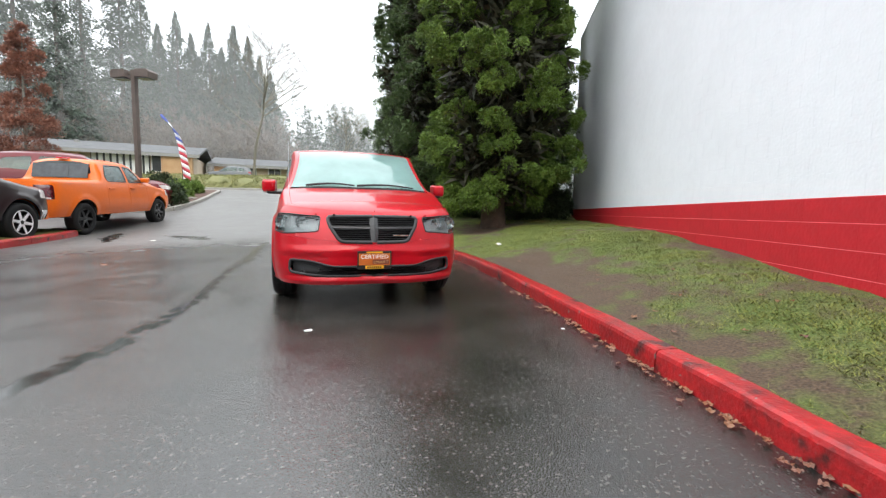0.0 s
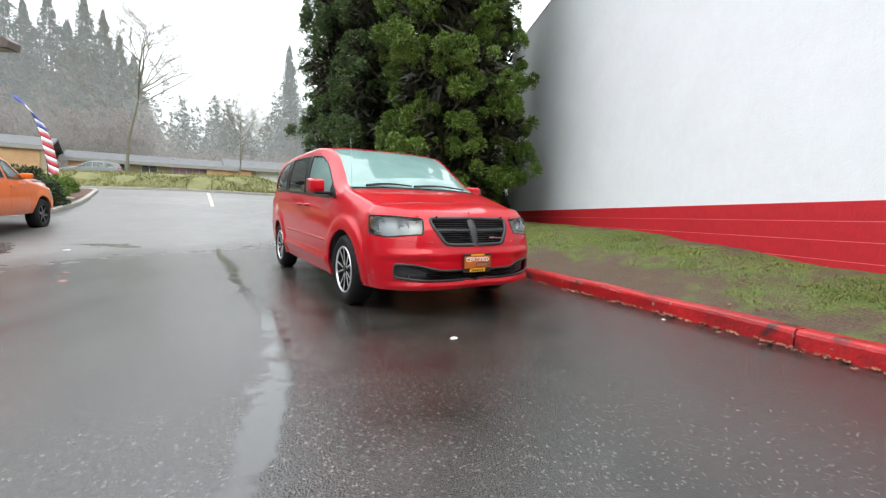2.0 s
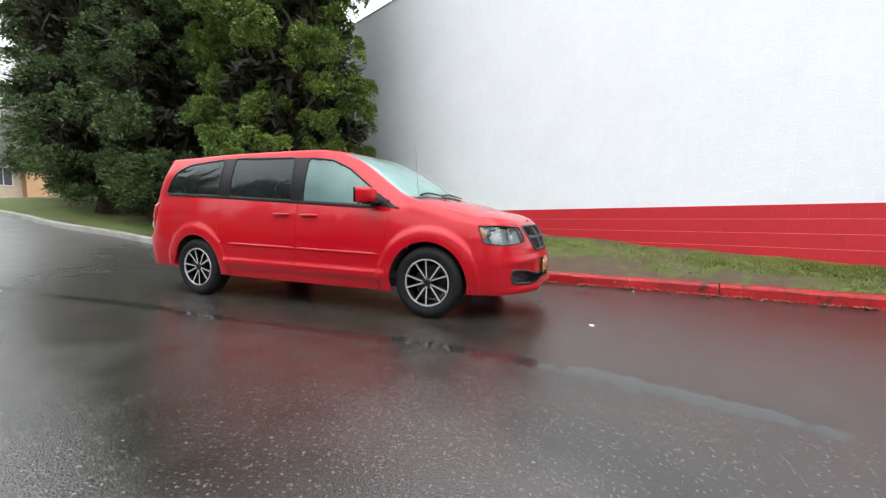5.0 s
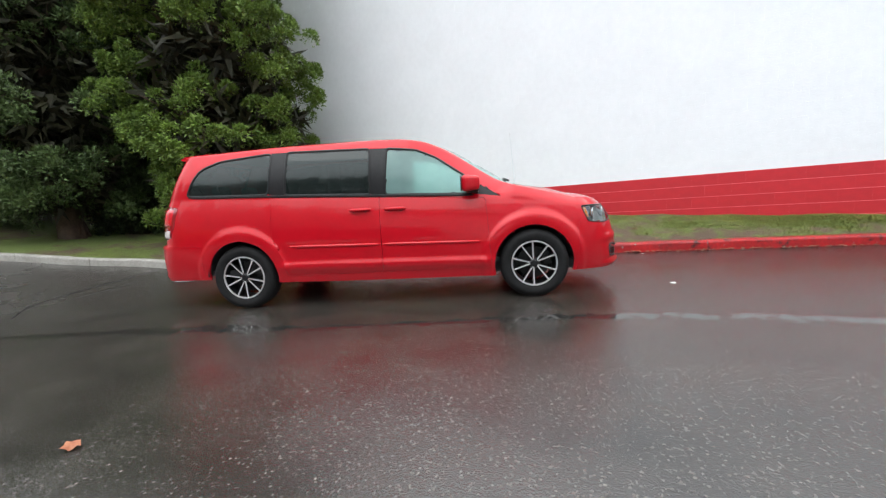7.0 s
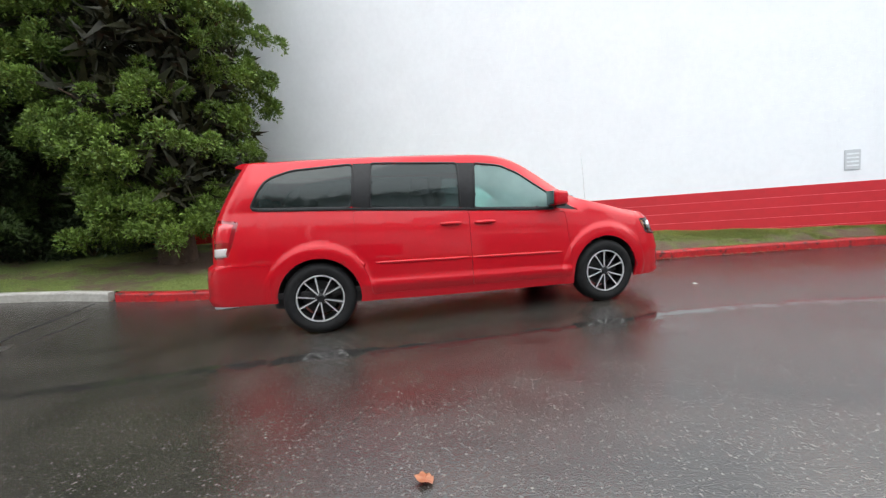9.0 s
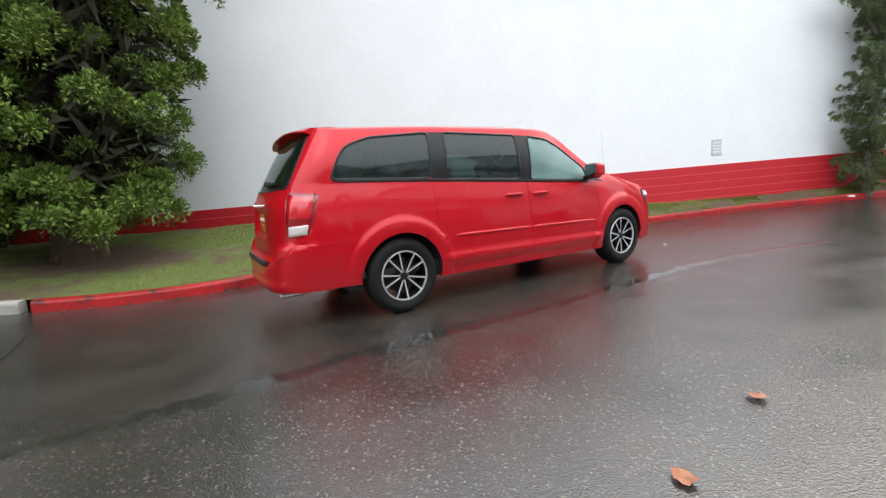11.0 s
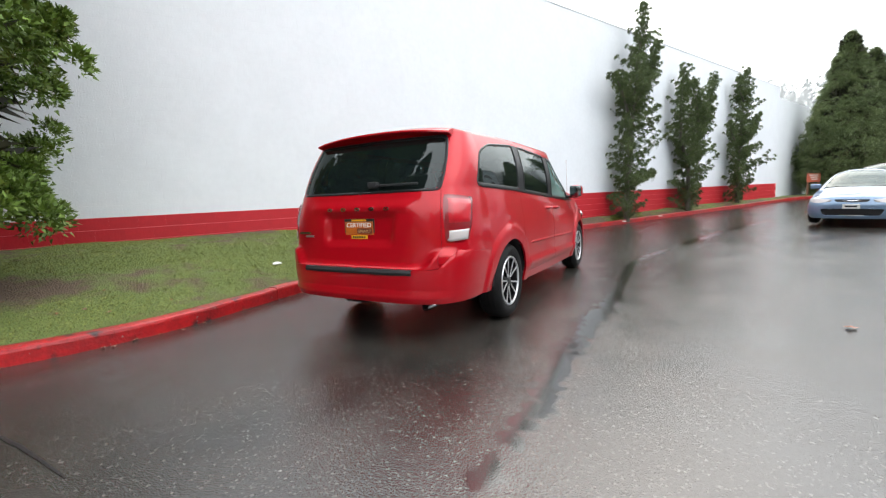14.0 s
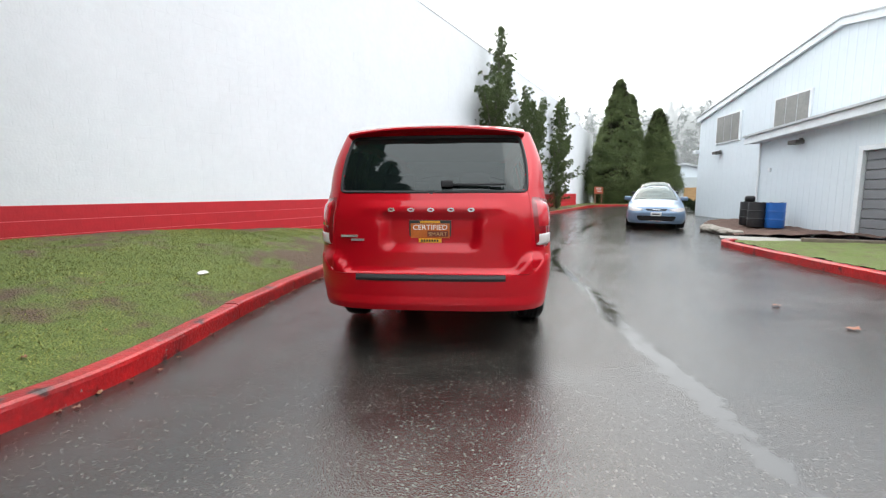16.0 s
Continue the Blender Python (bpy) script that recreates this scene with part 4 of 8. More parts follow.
def fir_quads(rng, x, y, z, h, r, ragged=0.6, tiers=26, per=13, bare=0.15, cells=4, fine=1.0):
    """Drooping boughs of a forest fir in uneven rings, hung with small fans of needles, as triangles."""
    n = tiers * per * cells
    tier = (np.arange(tiers) + rng.uniform(0, 1, tiers)) / tiers
    pick = rng.integers(0, tiers, n)
    ang = (rng.uniform(0, 2 * math.pi, (tiers, 9)))[pick, rng.integers(0, 9, n)] + rng.normal(size=n) * 0.14
    t = tier[pick]
    long = rng.uniform(1 - ragged, 1 + ragged * 0.45, tiers)[pick]
    R = r * np.minimum(1.0, 1.3 * (1 - t) ** 0.95) * long + 0.12
    q = rng.uniform(0.05, 1.0, n) ** 0.7
    d = np.stack([np.cos(ang), np.sin(ang), 0 * ang], 1)
    c = np.array([x, y, z]) + d * (R * q)[:, None]
    c[:, 2] += h * (bare + (1 - bare) * t) - 0.28 * R * q * q + rng.normal(size=n) * 0.012 * h
    size = fine * (0.10 * r + 0.16) * rng.uniform(0.5, 1.4, n) * (1.15 - 0.75 * t)
    a = d + rng.normal(size=(n, 3)) * 0.5 - (0, 0, 0.35)
    a /= np.linalg.norm(a, axis=1)[:, None]
    s = np.cross(a, rng.normal(size=(n, 3)))
    s *= (size * 0.42 / np.linalg.norm(s, axis=1))[:, None]
    return np.stack([c - s, c + s, c + a * size[:, None] * 1.5], 1)


def far_fir(yaw, dist, h, r, seed, material=None, bare=0.15):
    x, y = far_place(yaw, dist)
    z = float(bank_z(x, y)) if y > 27 else float(land(x, y))
    rng = np.random.default_rng(seed)
    t = empty("fir_tree", pose(x, y, z - 0.3), "tall ragged fir standing in mist behind the school", "tree", "firs in the mist")
    part("trunk", tube([(0, 0, 0), (0.1, 0, h * 0.5), (0, 0.1, h * 0.98)], [0.45, 0.28, 0.04], 7), HAZE_BARK, t)
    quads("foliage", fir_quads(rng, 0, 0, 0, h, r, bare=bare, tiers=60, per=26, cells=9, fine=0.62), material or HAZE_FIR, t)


for k, (yw, ds, hh, rr, br) in enumerate(((58, 78, 30, 4.8, 0.08), (53.5, 77, 34, 5.4, 0.05), (50.6, 72, 30, 3.6, 0.02), (48.7, 74, 31, 3.0, 0.02), (45.6, 80, 34, 4.8, 0.10), (43.8, 84, 31, 3.6, 0.15), (42.3, 88, 26, 4.0, 0.2), (40.6, 90, 29, 4.8, 0.12), (39.2, 93, 27, 4.4, 0.2), (37.5, 92, 28.5, 4.6, 0.15), (36.2, 90, 24.5, 4.2, 0.2),
                                         (34.9, 88, 28, 4.6, 0.2), (33.4, 92, 27.5, 4.0, 0.25), (32.2, 91, 24, 4.4, 0.2), (31.0, 94, 22, 3.4, 0.25), (15.5, 82, 24.5, 3.3, 0.25), (10.9, 84, 18.5, 4.4, 0.06), (5.2, 86, 31, 3.4, 0.3))):
    far_fir(yw, ds, hh, rr, 100 + k, bare=br)


def wood(name, spots, material, label, seed, thicket=False):
    rng = np.random.default_rng(seed)
    out = []
    for x, y, z, h, r in spots:
        if thicket:
            n, fans = 850, 130
            fan = rng.integers(0, fans, n)
            p = (rng.normal(size=(fans, 3)) * (r * 0.55, r * 0.55, h * 0.24) + (x, y, z + h * 0.5))[fan] + rng.normal(size=(n, 3)) * 0.22
            a = (rng.normal(size=(fans, 3)) * (0.7, 0.7, 0.5) + (0, 0, 1.0))[fan] + rng.normal(size=(n, 3)) * 0.55
            a /= np.linalg.norm(a, axis=1)[:, None]
            s = np.cross(a, rng.normal(size=(n, 3)))
            s /= np.linalg.norm(s, axis=1)[:, None]
            L = rng.uniform(0.35, 1.1, n)[:, None]
            out.append(np.stack([p + s * 0.05, p + a * L, p - s * 0.05], 1))
        else:
            out.append(fir_quads(rng, x, y, z, h, r, tiers=24, per=18, cells=1, fine=1.3))
    return tagged(quads(name, np.concatenate(out), material), label, "woods", kind="stuff")


rng = np.random.default_rng(7)
spots = []
for k in range(420):
    yw, ds = rng.uniform(-8, 60), rng.uniform(86, 125)
    x, y = far_place(yw, ds)
    spots.append((x, y, float(bank_z(x, y)) - 0.5 if x < -7.6 else 2.0, rng.uniform(11, 19), rng.uniform(2.4, 3.6)))
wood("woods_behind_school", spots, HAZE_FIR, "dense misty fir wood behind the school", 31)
spots = []
for k in range(300):
    yw, ds = rng.uniform(2, 66), rng.uniform(73, 82)
    x, y = far_place(yw, ds)
    spots.append((x, y, float(bank_z(x, y)) - 0.5, rng.uniform(6, 11) * (1.0 if yw > 30 else 0.5), rng.uniform(2.5, 4.0)))
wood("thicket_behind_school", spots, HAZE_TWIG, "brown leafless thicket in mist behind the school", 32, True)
spots = []
for k in range(620):
    yw = rng.uniform(62, 322)
    # nearer where out of view, to darken the van's reflections
    ds = rng.uniform(76, 105) if yw < 138 else rng.uniform(80, 170)
    x, y = far_place(yw, ds)
    if -12 < x < 40 and y > -60:
        continue
    spots.append((x, y, max(0.0, ds - 80) * 0.14, rng.uniform(11, 19), rng.uniform(3, 5)))
# Firs added out of view to darken what the van's flank reflects.
for k in range(420):
    yw, ds = rng.uniform(66, 152), rng.uniform(74, 100)
    x, y = far_place(yw, ds)
    spots.append((x, y, max(0.0, ds - 74) * 0.3, rng.uniform(17, 27), rng.uniform(3.5, 5)))
for k in range(230):
    yw, ds = rng.uniform(160, 202), rng.uniform(92, 150)
    x, y = far_place(yw, ds)
    spots.append((x, y, 1.0 + (ds - 85) * 0.20, rng.uniform(12, 19), rng.uniform(3, 5)))
wood("woods_around", spots, HAZE_FAR, "pale misty fir wood on the hills around, thickened out of view to darken reflections", 33)
spots = []
for k in range(70):
    yw, ds = rng.uniform(-28, 1), rng.uniform(76, 96)
    x, y = far_place(yw, ds)
    spots.append((x, y, 1.7, rng.uniform(8, 14), rng.uniform(2.5, 4)))
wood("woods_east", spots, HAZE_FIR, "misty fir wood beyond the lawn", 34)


def bare_tree(x, y, z, h, seed, label, material, spread=0.55, leaf=None, group="leafless trees"):
    """A leafless tree: trunk, limbs and twigs, each branch split in turn."""
    rng = random.Random(seed)
    t = empty("leafless_tree", pose(x, y, z), label, "tree", group)
    bm, twigs = bmesh.new(), bmesh.new()

    def grow(p, d, length, r, level):
        pts, q = [p], p
        for k in range(3):
            d = (d + Vector((rng.uniform(-1, 1), rng.uniform(-1, 1), rng.uniform(-0.4, 0.9))) * 0.16).normalized()
            q = q + d * length / 3
            pts.append(q)
        add_tube(bm if level < 2 else twigs, pts, [r, r * 0.8, r * 0.55, r * 0.25], 7 if level < 2 else 4)
        if level < 4:
            for k in range((15, 6, 5, 4)[level]):
                u = rng.uniform(0.35, 1.0) if level == 0 else rng.uniform(0.4, 1.0)
                i = min(2, int(u * 3))
                base = pts[i].lerp(pts[i + 1], u * 3 - i)
                side = Vector((rng.uniform(-1, 1), rng.uniform(-1, 1), 0)).normalized()
                nd = (d * (1 - spread) + side * spread + Vector((0, 0, 0.12))).normalized()
                grow(base, nd, length * rng.uniform(0.42, 0.62), r * 0.42, level + 1)
    grow(Vector((0, 0, -0.2)), Vector((0.03, 0, 1)), h * 0.80, h * 0.011, 0)
    part("trunk", bm, material, t)
    tagged(part("twig_work", twigs, material, t), kind="stuff")
    return t


MOSSY = mat("mossy_pale_bark", (0.10, 0.092, 0.070), rough=0.9, color2=(0.16, 0.15, 0.115), scale=2)
tx, ty = far_place(33.2, 46)
bare_tree(tx, ty, float(bank_z(tx, ty)), 13.0, 5, "spreading leafless tree with mossy bark on the bank", MOSSY, 0.6)
tx, ty = far_place(22.5, 47)
bare_tree(tx, ty, float(bank_z(tx, ty)), 8.0, 6, "small round leafless tree on the bank", MOSSY, 0.6)
tx, ty = far_place(11.0, 46)
bare_tree(tx, ty, float(bank_z(tx, ty)), 8.0, 9, "thin leafless tree beside the school", MOSSY, 0.45)

# copper-leaved column tree by the lot
COPPER = leaf_mat("dry_copper_leaves", (0.13, 0.05, 0.03), (0.24, 0.10, 0.065))
conifer("copper_tree", *lot(-27.2, 20.4), float(land(-27, 20)), 9.6, 1.0, 1.2, COPPER, "narrow tree still holding dry copper-brown leaves", 90, clumps=420, per=60, size=0.16, clump=0.42, taper=0.55, trunk=0.12, limbs=16, bark=BARK_GREY)

# ---- car park edge: island with shrubs, lamp post, banner
isl = lot([(-13.4, 14.9), (-13.7, 15.8), (-14.2, 17.2), (-15.0, 18.8), (-16.0, 20.6), (-17.3, 22.9), (-17.9, 23.5), (-18.8, 23.6), (-19.4, 22.6), (-18.6, 20.0), (-17.0, 17.0), (-15.2, 14.6), (-14.2, 14.1), (-13.5, 14.3)])
kerb_run("kerb_island", isl + [isl[0]], CONCRETE, "grey concrete kerb round the planted island", width=0.16, joint=2.0)


# rough grass on the bank's face
rng = np.random.default_rng(44)
n = 26000
gx, gy = rng.uniform(-42, -7.8, n), 27.0 + 5.5 * rng.uniform(0, 1, n) ** 1.5
keep = np.array([noise.noise((a * 0.7, b * 0.9, 31.0)) + 0.1 for a, b in zip(gx, gy)]) > -0.1
gx, gy = gx[keep], gy[keep]
n = len(gx)
p = np.stack([gx, gy, bank_rough(gx, gy) - 0.02], 1)
a = rng.uniform(0, 2 * math.pi, n)
s_ = np.stack([np.cos(a), np.sin(a), 0 * a], 1) * rng.uniform(0.015, 0.04, n)[:, None]
d_ = np.stack([rng.normal(size=n) * 0.08, rng.normal(size=n) * 0.08, rng.uniform(0.05, 0.20, n)], 1)
tagged(quads("bank_grass", np.stack([p - s_, p + s_, p + d_], 1), leaf_mat("rough_bank_grass", (0.10, 0.12, 0.035), (0.25, 0.235, 0.09), 0.3)), "rough tufted grass on the bank", "grass", kind="stuff")


# ---- haze added as two thin pale curtains round the place, thickest near the ground
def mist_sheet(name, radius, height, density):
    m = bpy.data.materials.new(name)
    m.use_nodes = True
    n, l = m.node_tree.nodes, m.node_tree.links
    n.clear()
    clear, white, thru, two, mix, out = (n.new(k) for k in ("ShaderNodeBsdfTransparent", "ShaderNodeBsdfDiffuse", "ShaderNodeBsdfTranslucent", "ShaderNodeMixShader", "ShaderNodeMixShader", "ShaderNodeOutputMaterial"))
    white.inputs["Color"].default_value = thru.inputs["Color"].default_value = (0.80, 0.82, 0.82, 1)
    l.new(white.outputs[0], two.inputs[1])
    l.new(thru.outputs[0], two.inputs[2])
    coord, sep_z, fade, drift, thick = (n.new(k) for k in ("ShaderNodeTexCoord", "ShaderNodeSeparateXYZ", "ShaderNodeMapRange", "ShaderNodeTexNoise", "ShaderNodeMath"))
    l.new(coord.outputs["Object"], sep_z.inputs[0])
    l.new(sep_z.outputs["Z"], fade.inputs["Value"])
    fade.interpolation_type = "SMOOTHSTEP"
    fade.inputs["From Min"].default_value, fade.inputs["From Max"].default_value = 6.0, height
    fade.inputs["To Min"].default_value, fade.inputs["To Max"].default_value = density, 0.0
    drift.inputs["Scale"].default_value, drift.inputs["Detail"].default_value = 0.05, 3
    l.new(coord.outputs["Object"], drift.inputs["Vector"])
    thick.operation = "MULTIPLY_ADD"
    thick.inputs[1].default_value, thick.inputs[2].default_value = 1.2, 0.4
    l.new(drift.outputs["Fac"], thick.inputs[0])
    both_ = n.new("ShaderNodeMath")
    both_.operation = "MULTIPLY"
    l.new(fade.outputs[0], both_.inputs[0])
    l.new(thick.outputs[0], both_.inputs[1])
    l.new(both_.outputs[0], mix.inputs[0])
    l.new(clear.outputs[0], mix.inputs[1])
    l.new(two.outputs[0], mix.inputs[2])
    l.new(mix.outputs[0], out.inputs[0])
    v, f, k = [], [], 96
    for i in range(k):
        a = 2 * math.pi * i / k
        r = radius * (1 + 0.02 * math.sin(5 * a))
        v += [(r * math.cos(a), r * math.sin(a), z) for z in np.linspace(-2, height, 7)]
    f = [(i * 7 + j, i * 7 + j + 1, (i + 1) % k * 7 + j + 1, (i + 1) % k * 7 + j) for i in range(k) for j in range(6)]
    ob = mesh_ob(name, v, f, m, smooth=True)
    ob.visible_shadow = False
    return tagged(ob, "thin pale see-through sheet standing in for haze before the woods", "mist", kind="stuff")


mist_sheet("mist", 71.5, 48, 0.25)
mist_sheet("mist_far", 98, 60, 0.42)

# ---------------------------------------------------------------- vehicles
def rounded(poly, r=0.05, n=5):
    """The outline with its corners rounded."""
    out = []
    k = len(poly)
    for i in range(k):
        p0, p, p1 = (np.array(poly[j % k], float) for j in (i - 1, i, i + 1))
        a, b = p0 - p, p1 - p
        la, lb = np.linalg.norm(a), np.linalg.norm(b)
        q = min(r, la * 0.45, lb * 0.45)
        s, e = p + a / la * q, p + b / lb * q
        out += [tuple((1 - t) ** 2 * s + 2 * t * (1 - t) * p + t * t * e) for t in np.linspace(0, 1, n)]
    return out


def circle(cx, cz, r, n=64):
    return [(cx + r * math.cos(2 * math.pi * k / n), cz + r * math.sin(2 * math.pi * k / n)) for k in range(n)]


def inside(poly, U, Z):
    p = np.array(poly)
    q = np.roll(p, -1, 0)
    c = np.zeros(U.shape, bool)
    for (x0, z0), (x1, z1) in zip(p, q):
        if z0 != z1:
            c ^= ((z0 > Z) != (z1 > Z)) & (U < (x1 - x0) * (Z - z0) / (z1 - z0) + x0)
    return c


class Shell:
    """A car's skin. Along the flanks u is x; past xf and xr it runs on round the nose and tail, one unit to the middle line.
    side(u, z) gives the flank, top(u, s) the hood and roof, s from 1 at the edge to 0 at the middle line."""

    def __init__(s, d):
        s.d = d
        s.zs, s.zb, s.zr, s.zc, s.wide, s.wr, s.nose, s.tail = (smooth_curve(*zip(*d[key])) for key in ("zs", "zb", "zr", "zc", "wide", "wr", "nose", "tail"))
        s.xf, s.xr, s.pf, s.pr = d["xf"], d["xr"], d["pf"], d["pr"]
        s.disp = d.get("disp", lambda u, z: 0 * u)
        s.push = d.get("push", lambda u, z: 0 * u)
        s.bulge = d.get("bulge", 0.05)

    def wrap(s, u):
        x0 = np.clip(u, s.xr, s.xf)
        a = np.abs(u - x0) * math.pi / 2
        p = np.where(u > 0, s.pf, s.pr)
        ca, sa = np.clip(np.cos(a), 0, 1), np.sin(a)
        r = (ca ** p + sa ** p) ** (-1 / p)
        return x0, r * ca, r * sa, sa

    def edge(s, u):
        x0, _, _, sa = s.wrap(u)
        ze = np.where(u > 0, s.d["zfront"], s.d["zrear"])
        return s.zr(x0) + (ze - s.zr(x0)) * sa ** 2

    def side(s, u, z):
        x0, cy, cx, sa = s.wrap(u)
        zs, zb, zr, wm, wr = s.zs(x0), s.zb(x0), s.zr(x0), s.wide(x0), s.wr(x0)
        zr_here = s.edge(u)
        zz = np.where(z > zb, zb + (z - zb) * (zr - zb) / np.maximum(zr_here - zb, 1e-3), z)
        wb = wm - s.d.get("tuck", 0.05)
        t = np.clip((zz - zs) / (zb - zs), 0, 1)
        low = np.where(t < 0.42, wm - s.d.get("under", 0.06) * ((0.42 - t) / 0.42) ** 2, wm - (wm - wb) * ((t - 0.42) / 0.58) ** 2)
        t2 = np.clip((zz - zb) / np.maximum(zr - zb, 1e-3), 0, 1)
        high = wb + (wr - wb) * t2 + s.bulge * np.sin(math.pi * t2) * np.clip((zr - zb) / 0.4, 0, 1)
        w = np.where(zz > zb, high, low) + s.disp(u, z)
        end = np.where(u > 0, s.nose(z) - s.xf, s.tail(z) - s.xr)
        x = x0 + (end * 1.0 + s.push(u, z)) * cx
        return np.stack([x, w * cy, z + 0 * u], -1)

    def top(s, u, q):
        x0, cy, cx, sa = s.wrap(u)
        ze = s.edge(u)
        zc = s.zc(x0)
        lift = (zc - s.zr(x0)) * (1 - sa ** 2)
        z = ze + lift * (1 - np.abs(q) ** s.d.get("crown", 2.4))
        end = np.where(u > 0, s.nose(ze) - s.xf, s.tail(ze) - s.xr)
        return np.stack([x0 + end * cx, s.wr(x0) * q * cy, z], -1)

    def grids(s, step, side_polys, top_polys, arc=46, rows=(30, 24), rows_top=22):
        nb = int((s.xf - s.xr) / step)
        u = np.concatenate([s.xr - np.linspace(1, 0, arc, endpoint=False), np.linspace(s.xr, s.xf, nb), s.xf + np.linspace(0, 1, arc + 1)[1:]])
        x0 = np.clip(u, s.xr, s.xf)
        ze, zs = s.edge(u), s.zs(x0)
        zb = np.minimum(s.zb(x0), ze - 0.01)
        v = [zs + (zb - zs) * k / rows[0] for k in range(rows[0])] + [zb + (ze - zb) * k / rows[1] for k in range(rows[1] + 1)]
        Z = np.stack(v, 1)
        U = np.repeat(u[:, None], Z.shape[1], 1)
        on = s.snap(U, Z, side_polys, step)
        S = np.repeat(np.linspace(1, 0, rows_top + 1)[None], len(u), 0)
        UT = np.repeat(u[:, None], S.shape[1], 1)
        on_top = s.snap(UT, S, top_polys, step)
        return (U, Z, s.side(U, Z), on), (UT, S, s.top(UT, S), on_top)

    @staticmethod
    def snap(U, Z, polys, du):
        """Moves the grid's nearest corners onto the outlines; returns which lie on one."""
        best = np.full(U.shape, 0.52)
        U0, Z0 = U.copy(), Z.copy()
        g = np.abs(np.diff(Z, axis=1))
        DZ = np.maximum(np.pad(g, ((0, 0), (0, 1)), mode="edge"), np.pad(g, ((0, 0), (1, 0)), mode="edge"))
        DZ = np.maximum(DZ, 0.004)
        for poly in polys:
            p = np.array(poly)
            for a, b in zip(p, np.roll(p, -1, 0)):
                e = b - a
                if (e ** 2).sum() < 1e-9:
                    continue
                d0, d1 = e[0] / du, e[1] / DZ
                L = d0 ** 2 + d1 ** 2
                fu, fz = (U0 - a[0]) / du, (Z0 - a[1]) / DZ
                t = np.clip((fu * d0 + fz * d1) / L, 0, 1)
                dist = np.hypot(fu - t * d0, fz - t * d1)
                m = dist < best
                m[0], m[-1] = False, False
                m[:, 0] = False
                m[:, -1] = False
                best[m] = dist[m]
                U[m], Z[m] = (a[0] + t * e[0])[m], (a[1] + t * e[1])[m]
        return best < 0.52


def skin_part(name, pieces, material, parent, label="", sides="both", gap=0.0, skirt=0.0, sink=0.0):
    """Turns chosen cells of the skin into one mesh (both flanks in one) or two (left, right), with a narrow gap all round and turned-in edges."""
    obs = []
    for flanks in ([(1, -1)] if sides == "both" else [(1,), (-1,)]):
        V, F, base = [], [], 0
        for P, cells in pieces:
            for sg in flanks:
                V.append(P.reshape(-1, 3) * (1, sg, 1))
                q = cells + base
                F.append(q if sg < 0 else q[:, ::-1])
                base += len(V[-1])
        V, F = np.concatenate(V), np.concatenate(F)
        if not len(F):
            continue
        _, first, inv = np.unique(np.round(V, 4), axis=0, return_index=True, return_inverse=True)
        F = inv.reshape(-1)[F]
        V = V[first]
        used = np.unique(F)
        back = np.full(len(V), -1)
        back[used] = np.arange(len(used))
        V, F = V[used].copy(), back[F]
        F = F[[len(set(f)) >= 3 for f in F.tolist()]]
        n = np.cross(V[F[:, 2]] - V[F[:, 0]], V[F[:, 3]] - V[F[:, 1]])
        N = np.zeros_like(V)
        for k in range(4):
            np.add.at(N, F[:, k], n)
        N /= np.maximum(np.linalg.norm(N, axis=1), 1e-9)[:, None]
        C = np.zeros_like(V)
        cnt = np.zeros(len(V))
        for k in range(4):
            np.add.at(C, F[:, k], V[F].mean(1))
            np.add.at(cnt, F[:, k], 1)
        C /= np.maximum(cnt, 1)[:, None]
        edges = {}
        for f in F.tolist():
            for a, b in zip(f, f[1:] + f[:1]):
                if a != b:
                    edges[(min(a, b), max(a, b))] = edges.get((min(a, b), max(a, b)), []) + [(a, b)]
        rim = [e[0] for e in edges.values() if len(e) == 1]
        rv = sorted({i for e in rim for i in e})
        if gap and rv:
            d = C[rv] - V[rv]
            V[rv] += d / np.maximum(np.linalg.norm(d, axis=1), 1e-6)[:, None] * gap
        V -= N * sink
        faces = [tuple(dict.fromkeys(f)) for f in F.tolist()]
        verts = V.tolist()
        if skirt and rv:
            new_a = {i: len(verts) + k for k, i in enumerate(rv)}
            verts += V[rv].tolist()
            new_b = {i: len(verts) + k for k, i in enumerate(rv)}
            verts += (V[rv] - N[rv] * skirt).tolist()
            faces += [(new_a[b], new_a[a], new_b[a], new_b[b]) for a, b in rim]
        obs.append(mesh_ob(name, verts, faces, material, parent, label, smooth=True))
    return obs


def strip_on(shell, points, width, proud, height_steps=3):
    """A raised moulding along a line of (u, z) on the flank, as one closed bar; y is left of the car."""
    v, f = [], []
    P = np.array(points)
    n = max(8, int(np.hypot(*np.diff(P, axis=0).T).sum() / 0.04))
    t = np.linspace(0, 1, n)
    seg = np.concatenate([[0], np.cumsum(np.hypot(*np.diff(P, axis=0).T))])
    seg /= seg[-1]
    u, z = np.interp(t, seg, P[:, 0]), np.interp(t, seg, P[:, 1])
    for k in range(n):
        fade = min(1, k / 2, (n - 1 - k) / 2)
        for dz, o in ((-0.5, -0.006), (-0.42, proud * 0.8), (0.0, proud), (0.42, proud * 0.8), (0.5, -0.006)):
            p = shell.side(np.array(u[k]), np.array(z[k] + dz * width * (0.5 + 0.5 * fade)))
            v.append((p[0], p[1] + o * (fade if o > 0 else 1), p[2]))
    m = 5
    for k in range(n - 1):
        for j in range(m - 1):
            f.append((k * m + j, k * m + j + 1, (k + 1) * m + j + 1, (k + 1) * m + j))
    f += [tuple(range(m)), tuple(range((n - 1) * m, n * m))[::-1]]
    return v, f


